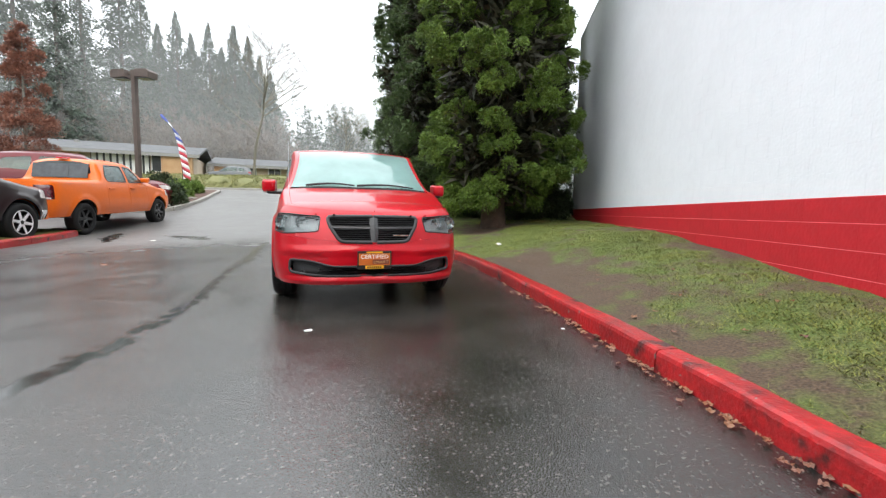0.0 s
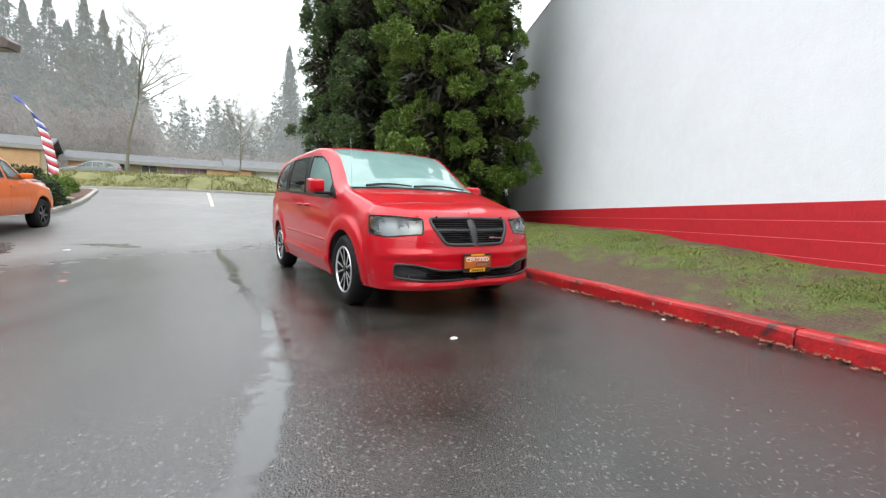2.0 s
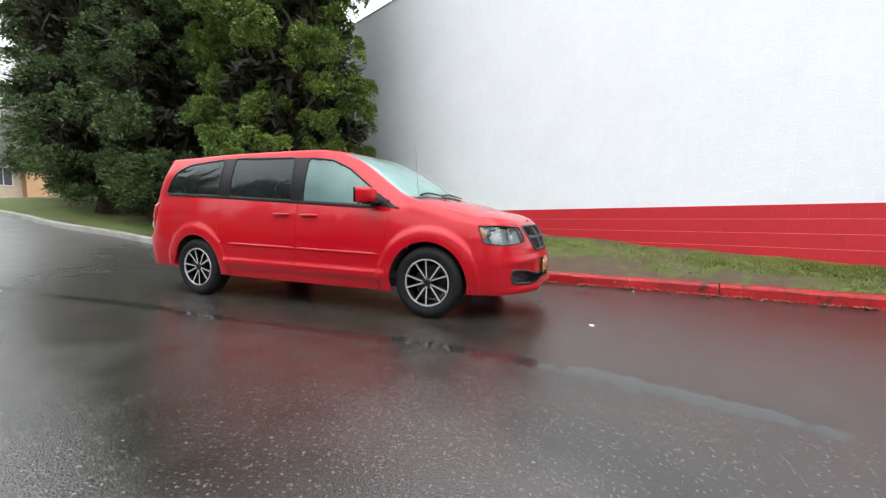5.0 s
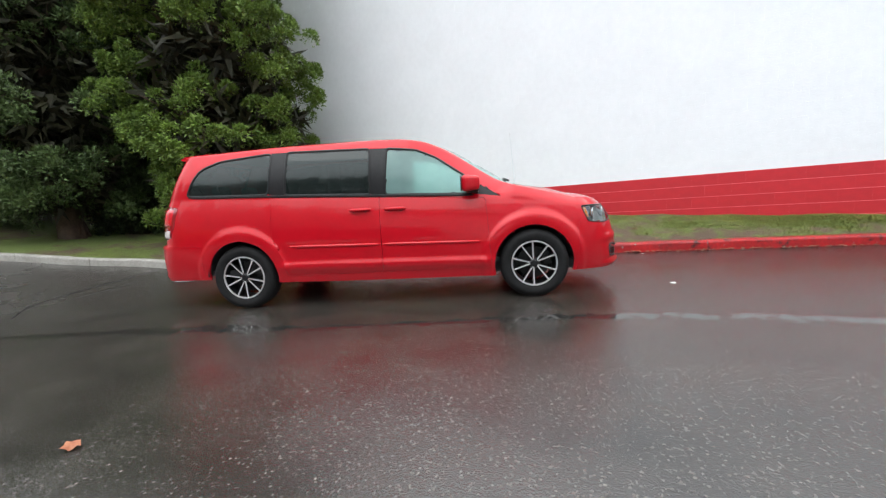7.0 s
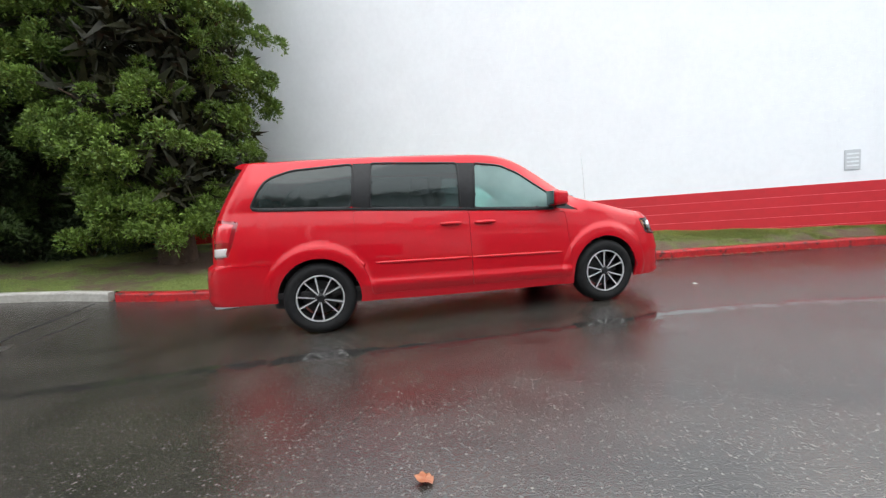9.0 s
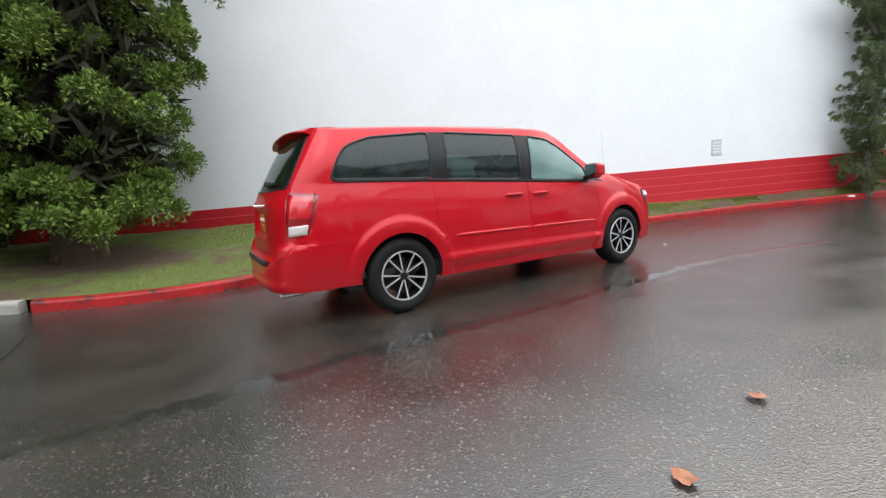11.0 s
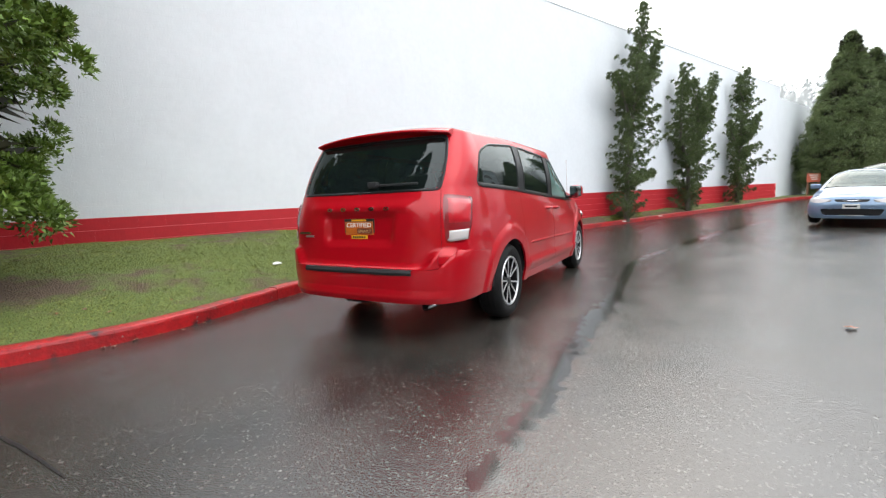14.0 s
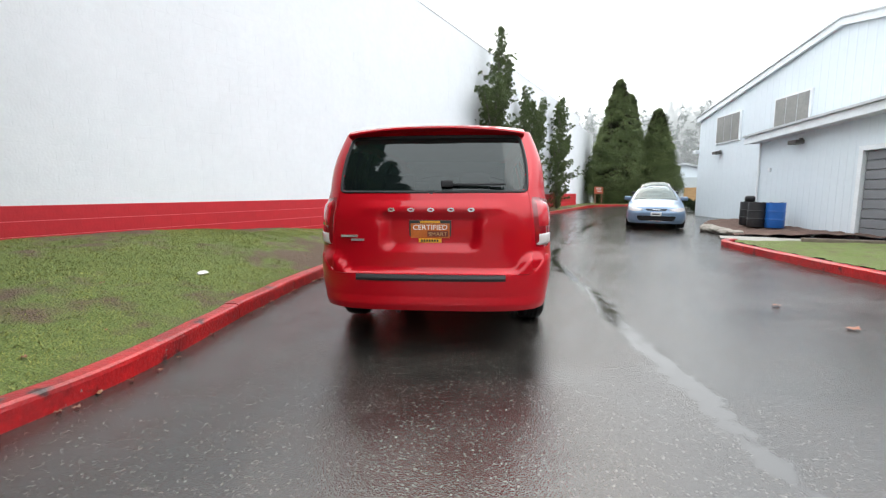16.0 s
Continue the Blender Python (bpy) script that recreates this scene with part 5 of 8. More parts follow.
def surround(shell, poly, width, proud, material, parent, name, label="", out=0.0):
    """A slim rubber or trim ring that runs round an outline of (u, z) on both flanks; where the outline reaches past the middle line the ring is left open there."""
    P = np.array(poly, float)
    P = np.vstack([P, P[:1]])
    d = np.concatenate([[0], np.cumsum(np.hypot(*np.diff(P, axis=0).T))])
    s_ = np.linspace(0, d[-1], max(24, int(d[-1] / 0.022)), endpoint=False)
    u, z = np.interp(s_, d, P[:, 0]), np.interp(s_, d, P[:, 1])
    ends = shell.xf + 0.999 if u.max() > 0.5 + shell.xf else None
    low = shell.xr - 0.999 if u.min() < shell.xr - 0.5 else None
    keep = np.ones(len(u), bool)
    if ends is not None:
        keep &= u <= ends
    if low is not None:
        keep &= u >= low
    closed = bool(keep.all())
    if not closed:
        k = int(np.argmin(keep))
        u, z, keep = np.roll(u, -k), np.roll(z, -k), np.roll(keep, -k)
        u, z = u[keep], z[keep]
    p = shell.side(u, z)
    e = 2e-3
    nrm = np.cross(shell.side(u + e, z) - p, shell.side(u, z + e) - p)
    nrm /= np.linalg.norm(nrm, axis=1)[:, None]
    nrm *= np.where((nrm * np.stack([u, 3 * np.ones_like(u), 0 * u], 1)).sum(1) < 0, -1, 1)[:, None]
    t = (np.roll(p, -1, 0) - np.roll(p, 1, 0)) if closed else np.gradient(p, axis=0)
    t /= np.linalg.norm(t, axis=1)[:, None]
    b = np.cross(nrm, t)
    rings = [p + b * (q * width + out) + nrm * h for q, h in ((-0.5, -0.008), (-0.42, proud * 0.8), (0.0, proud), (0.42, proud * 0.8), (0.5, -0.008))]
    v = np.stack(rings, 1).reshape(-1, 3)
    n, f = len(p), []
    for i in range(n if closed else n - 1):
        j = (i + 1) % n
        f += [(i * 5 + k, i * 5 + k + 1, j * 5 + k + 1, j * 5 + k) for k in range(4)]
    return mirrored(name, [tuple(q) for q in v], f, material, parent, label, True)


def lens_patch(shell, corners, proud, material, parent, name, label="", n=9):
    """A moulded lens over four corners of (u, z): domed a little, its edge turned in; one on each flank."""
    c = np.array(corners, float)
    a, b = np.meshgrid(np.linspace(0, 1, n), np.linspace(0, 1, n), indexing="ij")
    soft_a, soft_b = a + 0.02 * np.sin(2 * math.pi * a), b + 0.02 * np.sin(2 * math.pi * b)
    q = (1 - soft_a)[..., None] * ((1 - soft_b)[..., None] * c[0] + soft_b[..., None] * c[1]) + soft_a[..., None] * ((1 - soft_b)[..., None] * c[3] + soft_b[..., None] * c[2])
    u, z = q[..., 0], q[..., 1]
    p = shell.side(u, z)
    e = 2e-3
    nrm = np.cross(shell.side(u + e, z) - p, shell.side(u, z + e) - p)
    nrm /= np.linalg.norm(nrm, axis=-1)[..., None]
    nrm *= np.where((nrm * np.stack([u, 3 + 0 * u, 0 * u], -1)).sum(-1) < 0, -1, 1)[..., None]
    rim = (a == 0) | (a == 1) | (b == 0) | (b == 1)
    h = np.where(rim, -0.006, proud * (0.75 + 0.25 * np.sin(math.pi * a) * np.sin(math.pi * b)))
    v = (p + nrm * h[..., None]).reshape(-1, 3)
    f = [(i * n + j, i * n + j + 1, (i + 1) * n + j + 1, (i + 1) * n + j) for i in range(n - 1) for j in range(n - 1)]
    return mirrored(name, [tuple(w) for w in v], f, material, parent, label, True)


def mirrored(name, v, f, material, parent, label="", smooth=False):
    a = mesh_ob(name, v, f, material, parent, label, smooth)
    b = mesh_ob(name, [(x, -y, z) for x, y, z in v], [g[::-1] for g in f], material, parent, label, smooth)
    return a, b


def road_wheel(parent, R, rim_r, width, style="twin", face=None, pocket=None):
    """A wheel about the y axis, its outer side towards -y. Its parts stand under an empty of the thing."""
    face, pocket = face or ALLOY, pocket or RIM_BLACK
    h = width / 2
    tyre_prof = [(rim_r - 0.012, -h + 0.03), (rim_r + 0.004, -h + 0.012), (rim_r + 0.02, -h + 0.004), ((R + rim_r) / 2, -h - 0.006), (R - 0.035, -h + 0.002), (R - 0.012, -h + 0.022), (R - 0.002, -h + 0.05)]
    for k in range(4):
        yy = -h + 0.06 + (2 * h - 0.12) * k / 3
        tyre_prof += [(R, yy - 0.004), (R, yy + 0.012), (R - 0.007, yy + 0.014), (R - 0.007, yy + 0.020)]
    tyre_prof += [(R - 0.002, h - 0.04), (R - 0.02, h - 0.01), ((R + rim_r) / 2, h + 0.004), (rim_r, h - 0.02)]
    tyre = part("tyre", add_lathe(bmesh.new(), tyre_prof, 56), RUBBER, parent, "wet black tyre", smooth=40)
    bm = add_lathe(bmesh.new(), [(rim_r - 0.002, -h + 0.014), (rim_r - 0.006, -h + 0.006), (rim_r - 0.016, -h + 0.006), (rim_r - 0.02, -h + 0.02)], 56)
    part("rim_lip", bm, face, parent, smooth=50)
    bm = add_lathe(bmesh.new(), [(rim_r - 0.018, -h + 0.016), (rim_r - 0.03, -h + 0.07), (rim_r - 0.035, h - 0.05), (rim_r - 0.005, h - 0.02)], 48)
    part("rim_barrel", bm, pocket, parent, smooth=50)
    disc = add_lathe(bmesh.new(), [(0.02, -h + 0.115), (rim_r * 0.70, -h + 0.115), (rim_r * 0.70, -h + 0.135), (0.02, -h + 0.135)], 40)
    part("brake_disc", disc, DISC, parent, smooth=40)
    bm = box((rim_r * 0.36, -h + 0.09, -0.075), (rim_r * 0.78, -h + 0.15, 0.075), 0.012)
    part("brake_caliper", bm, DISC, parent)
    y0, y1 = -h + 0.020, -h + 0.055
    hub = add_lathe(bmesh.new(), [(0.0, y0 - 0.002), (0.028, y0 - 0.002), (0.034, y0 + 0.006), (0.05, y0 + 0.010), (0.062, y1)], 24)
    part("hub_cap", hub, pocket, parent, smooth=40)
    for k in range(5):
        a = 2 * math.pi * k / 5
        part("wheel_nut", add_lathe(bmesh.new(), [(0.0, y0 + 0.004), (0.009, y0 + 0.004), (0.010, y0 + 0.02)], 6, m=pose(0.048 * math.cos(a), 0, 0.048 * math.sin(a))), CHROME, parent)
    n = {"twin": 10, "six": 6, "seven": 7, "many": 10}[style]
    for k in range(n):
        if style == "twin":
            a = 2 * math.pi * (k // 2) / 5 + math.pi / 2 + (0.15 if k % 2 else -0.15)
            a2 = 2 * math.pi * (k // 2) / 5 + math.pi / 2 + (0.27 if k % 2 else -0.27)
            w0, w1 = 0.0060, 0.0078
        else:
            a = a2 = 2 * math.pi * k / n + math.pi / 2
            w0, w1 = rim_r * 0.13, rim_r * 0.09
        p0 = Vector((0.040 * math.cos(a), 0, 0.040 * math.sin(a)))
        p1 = Vector(((rim_r - 0.017) * math.cos(a2), 0, (rim_r - 0.017) * math.sin(a2)))
        d = (p1 - p0).normalized()
        s = Vector((-d.z, 0, d.x))
        bm = bmesh.new()
        # pale cut face
        v = [bm.verts.new(q) for q in (p0 + s * w0 + Vector((0, y0 + 0.006, 0)), p1 + s * w1 + Vector((0, y0 - 0.006, 0)), p1 - s * w1 + Vector((0, y0 - 0.006, 0)), p0 - s * w0 + Vector((0, y0 + 0.006, 0)))]
        u = [bm.verts.new(q.co + Vector((0, 0.006, 0))) for q in v]
        bm.faces.new(v)
        for i in range(4):
            j = (i + 1) % 4
            bm.faces.new((v[i], v[j], u[j], u[i]))
        spoke = part("spoke", bm, face, parent)
        bm = bmesh.new()
        v = [bm.verts.new(q) for q in (p0 + s * w0 * 1.25 + Vector((0, y0 + 0.012, 0)), p1 + s * w1 * 1.25 + Vector((0, y0, 0)), p1 - s * w1 * 1.25 + Vector((0, y0, 0)), p0 - s * w0 * 1.25 + Vector((0, y0 + 0.012, 0)))]
        u = [bm.verts.new(q.co + Vector((0, 0.035, 0))) for q in v]
        bm.faces.new(v)
        for i in range(4):
            j = (i + 1) % 4
            bm.faces.new((v[i], v[j], u[j], u[i]))
        part("spoke_back", bm, pocket, parent)


def set_wheels(car, xs, y, z, R, rim_r, width, **kw):
    """Four wheels under the car, as parts with their own pieces."""
    for x in xs:
        for sg in (-1, 1):
            w = new("wheel")
            w.empty_display_size = 0.1
            w.parent = car
            w.matrix_basis = pose(x, sg * y, z, 0, 0, 0 if sg < 0 else 180) @ pose(0, 0, 0, 0, 7 * (x > 0) + 25 * sg, 0)
            if set_wheels.made is None:
                road_wheel(w, R, rim_r, width, **kw)
                set_wheels.made = w
            else:
                for o in list(set_wheels.made.children):
                    c = o.copy()
                    scene.collection.objects.link(c)
                    c.parent = w
    set_wheels.made = None


set_wheels.made = None


def bowl(a, b, t, r):
    return [(a + math.cos(k) * t, b + math.sin(k) * r) for k in np.linspace(0, 2 * math.pi, 16, endpoint=False)]

# ---------------------------------------------------------------- the red minivan
def ramp01(v, a, b):
    t = np.clip((v - a) / (b - a), 0, 1)
    return t * t * (3 - 2 * t)


WB, HUB_Z, TYRE = 1.54, 0.345, 0.348


def van_disp(u, z):
    out = 0 * u
    for c in (WB, -WB):
        d = np.hypot(u - c, z - HUB_Z)
        out = out + 0.020 * ramp01(d, 0.545, 0.50) - 0.006 * ramp01(d, 0.43, 0.405)
    mid = ramp01(u, -1.2, -1.0) * ramp01(u, 1.2, 1.05)
    line = 0.478 - 0.0225 * (u + 1.04)
    out = out + mid * 0.026 * ramp01(z, line + 0.012, line - 0.012) - mid * 0.030 * ramp01(z, line - 0.04, line - 0.14)
    return out


def van_push(u, z):
    r = 0.035 * ramp01(-u, 2.72 + 0.12 * (1.02 - z), 2.735 + 0.12 * (1.02 - z)) * ramp01(z, 0.788, 0.800) * ramp01(z, 1.03, 1.02)
    # the bumper's upper lip at the front, and its chin
    b = -0.022 * ramp01(u, 2.05, 2.2) * ramp01(u, 2.70, 2.62) * ramp01(z, 0.535, 0.518) * ramp01(z, 0.36, 0.44) + 0.045 * ramp01(u, 2.0, 2.25) * ramp01(z, 0.318, 0.300)
    b = b + 0.014 * ramp01(u, 2.2, 2.5) * ramp01(z, 0.60, 0.585) * ramp01(z, 0.50, 0.56)
    b = b + 0.030 * ramp01(u, 2.1, 2.4) * ramp01(u, 2.95, 2.7) * ramp01(z, 0.66, 0.42)
    r = r - 0.016 * ramp01(-u, 2.60, 2.66) * ramp01(z, 1.036, 1.046) * ramp01(z, 1.118, 1.100)
    edge = 0.612 + 0.12 * ramp01(-u, 2.60, 2.50)
    pod = 0.055 * ramp01(-u, 2.1, 2.3) * ramp01(z, edge, edge - 0.016) + 0.026 * ramp01(-u, 2.0, 2.2) * ramp01(z, 0.415, 0.395)
    return r + b - pod


VAN = Shell(dict(
    xf=1.98, xr=-1.97, pf=2.5, pr=4.0, zfront=0.918, zrear=1.685, tuck=0.055, under=0.045, bulge=0.03, crown=3.4,
    zs=[(-2.0, 0.335), (-1.1, 0.275), (0, 0.25), (1.1, 0.24), (2.0, 0.252)],
    zb=[(-2.0, 1.215), (-1.2, 1.175), (0, 1.105), (0.9, 1.05), (1.3, 1.015), (1.6, 0.97), (2.0, 0.905)],
    zr=[(-2.0, 1.675), (-1.0, 1.69), (0, 1.685), (0.2, 1.682), (0.42, 1.655), (0.65, 1.568), (0.8, 1.475), (0.95, 1.368), (1.1, 1.262), (1.22, 1.19), (1.34, 1.15), (1.6, 1.08), (2.0, 0.97)],
    zc=[(-2.0, 1.735), (-1.6, 1.745), (-1.0, 1.752), (-0.4, 1.752), (0, 1.742), (0.3, 1.712), (0.5, 1.668), (0.75, 1.568), (1.0, 1.415), (1.2, 1.29), (1.33, 1.19), (1.42, 1.16), (1.7, 1.105), (2.0, 1.015)],
    wide=[(-2.0, 0.93), (-1.5, 0.965), (0, 0.965), (1.2, 0.965), (1.6, 0.955), (2.0, 0.915)],
    wr=[(-2.0, 0.765), (-1, 0.80), (0, 0.80), (0.3, 0.785), (0.5, 0.755), (0.7, 0.745), (1.0, 0.775), (1.25, 0.82), (1.4, 0.855), (2.0, 0.81)],
    nose=[(0.2, 2.38), (0.3, 2.46), (0.45, 2.48), (0.6, 2.47), (0.75, 2.43), (0.88, 2.35), (0.95, 2.28), (1.1, 2.2)],
    tail=[(0.3, -2.56), (0.45, -2.605), (0.6, -2.60), (0.8, -2.585), (1.0, -2.57), (1.18, -2.51), (1.4, -2.39), (1.6, -2.265), (1.68, -2.21), (1.8, -2.15)],
    disp=van_disp, push=van_push))

VAN_SIDE = {
    "arch_front": circle(WB, HUB_Z, 0.395),
    "arch_rear": circle(-WB, HUB_Z, 0.395),
    "quarter_window": rounded([(-2.15, 1.245), (-2.06, 1.42), (-1.92, 1.53), (-1.72, 1.595), (-1.13, 1.637), (-1.175, 1.205)], 0.05),
    "pillar_cover": [(-1.13, 1.637), (-0.965, 1.637), (-1.0, 1.19), (-1.175, 1.205)],
    "slide_window": rounded([(-0.965, 1.637), (-0.075, 1.607), (-0.085, 1.14), (-1.0, 1.19)], 0.03),
    "door_pillar": [(-0.075, 1.607), (0.10, 1.60), (0.06, 1.128), (-0.085, 1.14)],
    "front_window": rounded([(0.10, 1.60), (0.40, 1.565), (0.60, 1.475), (0.95, 1.225), (0.96, 1.08), (0.06, 1.128)], 0.03),
    "sail_panel": [(0.95, 1.225), (1.24, 1.04), (0.96, 1.08)],
    "headlamp": rounded([(2.63, 0.872), (2.36, 0.892), (2.06, 0.892), (2.13, 0.735), (2.36, 0.712), (2.625, 0.735)], 0.018),
    "grille": rounded([(3.2, 0.884), (2.672, 0.875), (2.69, 0.80), (2.765, 0.645), (3.2, 0.632)], 0.03),
    "intake": rounded([(3.2, 0.415), (2.72, 0.42), (2.58, 0.468), (2.42, 0.482), (2.40, 0.365), (2.60, 0.335), (3.2, 0.322)], 0.03),
    "tail_lamp": rounded([(-2.235, 1.135), (-2.478, 1.165), (-2.478, 0.79), (-2.36, 0.79), (-2.285, 0.90)], 0.02),
    "rear_window": rounded([(-3.2, 1.195), (-2.492, 1.20), (-2.466, 1.635), (-3.2, 1.645)], 0.03),
    "front_door": rounded([(0.0, 1.108), (1.085, 1.036), (1.105, 0.6), (1.115, 0.335), (0.0, 0.335)], 0.03),
    "sliding_door": rounded([(-1.165, 1.175), (0.0, 1.108), (0.0, 0.335), (-1.03, 0.335), (-1.06, 0.52), (-1.165, 0.75)], 0.03),
    "liftgate": rounded([(-3.2, 0.60), (-2.50, 0.60), (-2.487, 1.19), (-2.462, 1.66), (-3.2, 1.66)], 0.03),
    "rear_bumper": [(-3.2, 0.60), (-2.50, 0.60), (-2.40, 0.74), (-2.30, 0.72), (-1.985, 0.70), (-1.985, 0.2), (-3.2, 0.2)],
    "front_bumper": [(3.2, 0.64), (2.76, 0.645), (2.36, 0.70), (2.15, 0.725), (2.0, 0.735), (1.96, 0.1), (3.2, 0.1)],
}


def with_seals(polys, names, rim=0.014):
    """Each named window split into its glass and the black rubber seal round it."""
    out = {}
    for key, poly in polys.items():
        if key in names:
            p = np.array(poly)
            mid = (p.max(0) + p.min(0)) / 2
            half = (p.max(0) - p.min(0)) / 2
            out[key] = [tuple(mid + (q - mid) * (1 - rim / half)) for q in p]
            out[key + "_seal"] = poly
        else:
            out[key] = poly
    return out


VAN_SIDE = with_seals(VAN_SIDE, ("quarter_window", "slide_window", "front_window", "rear_window"))
VAN_TOP = {
    "windscreen": rounded([(0.43, -0.5), (0.438, 0.91), (0.50, 0.94), (1.22, 0.955), (1.318, 0.94), (1.335, -0.5)], 0.03),
    "cowl": [(1.335, -0.5), (1.318, 0.94), (1.39, 0.93), (1.42, -0.5)],
    "hood": rounded([(1.42, -0.5), (1.39, 0.93), (1.98, 0.925), (2.5, 0.93), (2.965, 0.985), (2.985, -0.5)], 0.03),
}


def panels(shell, side_polys, top_polys, step=0.018, **kw):
    """Sorts the cells of the skin into panels."""
    side, top = shell.grids(step, side_polys.values(), top_polys.values(), **kw)
    out = {}
    for (U, Z, P, on), polys in ((side, side_polys), (top, top_polys)):
        n0, n1 = U.shape
        a = (np.arange(n0 - 1)[:, None] * n1 + np.arange(n1 - 1)[None]).ravel()
        q = np.stack([a, a + n1, a + n1 + 1, a + 1], 1)
        on, u, z = on.ravel()[q], U.ravel(), Z.ravel()
        # cells that an outline may cross are cut along the corners that lie on it
        cut = on.sum(1) >= 2
        flip = cut & on[:, 1] & on[:, 3] & ~(on[:, 0] & on[:, 2])
        c, f = q[cut & ~flip], q[flip]
        faces = np.concatenate([q[~cut], c[:, [0, 1, 2, 2]], c[:, [0, 2, 3, 3]], f[:, [0, 1, 3, 3]], f[:, [1, 2, 3, 3]]])
        w = np.where(faces[:, 2:3] == faces[:, 3:4], [[1 / 3, 1 / 3, 1 / 3, 0]], [[0.25] * 4])
        cu, cz = (u[faces] * w).sum(1), (z[faces] * w).sum(1)
        free = np.ones(len(faces), bool)
        for name, poly in polys.items():
            m = inside(poly, cu, cz) & free
            free &= ~m
            out.setdefault(name, []).append((P, faces[m]))
        out.setdefault("body", []).append((P, faces[free]))
    return out


def seat(name, x, y, width, back, parent, base=0.42):
    bm = box((x - 0.27, y - width / 2, base), (x + 0.27, y + width / 2, base + 0.17), 0.05)
    add_box(bm, (-0.07, y - width / 2, 0), (0.07, y + width / 2, back), 0.06, m=pose(x - 0.26, 0, base + 0.1, 0, -14, 0))
    for k in range(max(1, round(width / 0.55))):
        yy = y - width / 2 + width * (k + 0.5) / max(1, round(width / 0.55))
        add_box(bm, (-0.05, yy - 0.13, back + 0.03), (0.05, yy + 0.13, back + 0.2), 0.04, m=pose(x - 0.26, 0, base + 0.1, 0, -14, 0))
    return part(name, bm, CABIN, parent, smooth=50)


def number_card(parent, m, label):
    """A dealer's card in a frame: orange and brown with a black surround and yellow foot."""
    card = new("dealer_card")
    card.parent = parent
    card.matrix_basis = m
    tagged(card, label)
    black = mat("card_frame_black", (0.02, 0.02, 0.02), rough=0.3, coat=0.4, vary=0.2)
    orange = mat("card_orange", (0.62, 0.16, 0.02), rough=0.35, color2=(0.42, 0.09, 0.015), scale=9)
    yellow = mat("card_yellow", (0.85, 0.42, 0.02), rough=0.35, vary=0.08)
    white = mat("card_white", (0.85, 0.85, 0.83), rough=0.4, vary=0.03)
    dark = mat("card_maroon", (0.16, 0.03, 0.02), rough=0.4, vary=0.1)
    part("frame", box((-0.157, -0.006, -0.085), (0.157, 0.002, 0.085), 0.003), black, card)
    part("face", box((-0.145, -0.010, -0.046), (0.145, -0.004, 0.062), 0.001), orange, card)
    part("foot_strip", box((-0.085, -0.011, -0.080), (0.085, -0.004, -0.050), 0.001), yellow, card)
    part("top_strip", box((-0.075, -0.010, 0.066), (0.075, -0.004, 0.080), 0.001), yellow, card)
    for k in range(7):
        part("letter_bar", box((-0.068 + k * 0.0195, -0.013, -0.074), (-0.055 + k * 0.0195, -0.010, -0.057)), black, card)
    part("panel", box((-0.02, -0.012, -0.036), (0.135, -0.009, 0.006)), dark, card, "dark panel of the card")
    lettering("CERTIFIED", 0.052, white, card, pose(0, -0.0115, 0.016, 90, 0, 0), wide=0.255)
    lettering("SMART", 0.038, mat("card_tan", (0.55, 0.33, 0.15), rough=0.4, vary=0.1), card, pose(0.058, -0.0125, -0.03, 90, 0, 0), wide=0.14)
    return card


def lettering(text, size, material, parent, m, wide=0.0, depth=0.0015, name="lettering", centre=True):
    """Raised letters in the built-in font, as a mesh."""
    cu = bpy.data.curves.new(name, "FONT")
    cu.body, cu.size, cu.extrude = text, size, depth
    cu.align_x = "CENTER" if centre else "LEFT"
    cu.resolution_u = 3
    ob = bpy.data.objects.new(name, cu)
    me = bpy.data.meshes.new_from_object(ob)
    bpy.data.objects.remove(ob)
    bpy.data.curves.remove(cu)
    if wide and len(me.vertices):
        xs = [v.co.x for v in me.vertices]
        k = wide / (max(xs) - min(xs))
        for v in me.vertices:
            v.co.x *= k
    me.materials.append(material)
    o = new(name, me)
    o.parent = parent
    o.matrix_basis = m
    return o


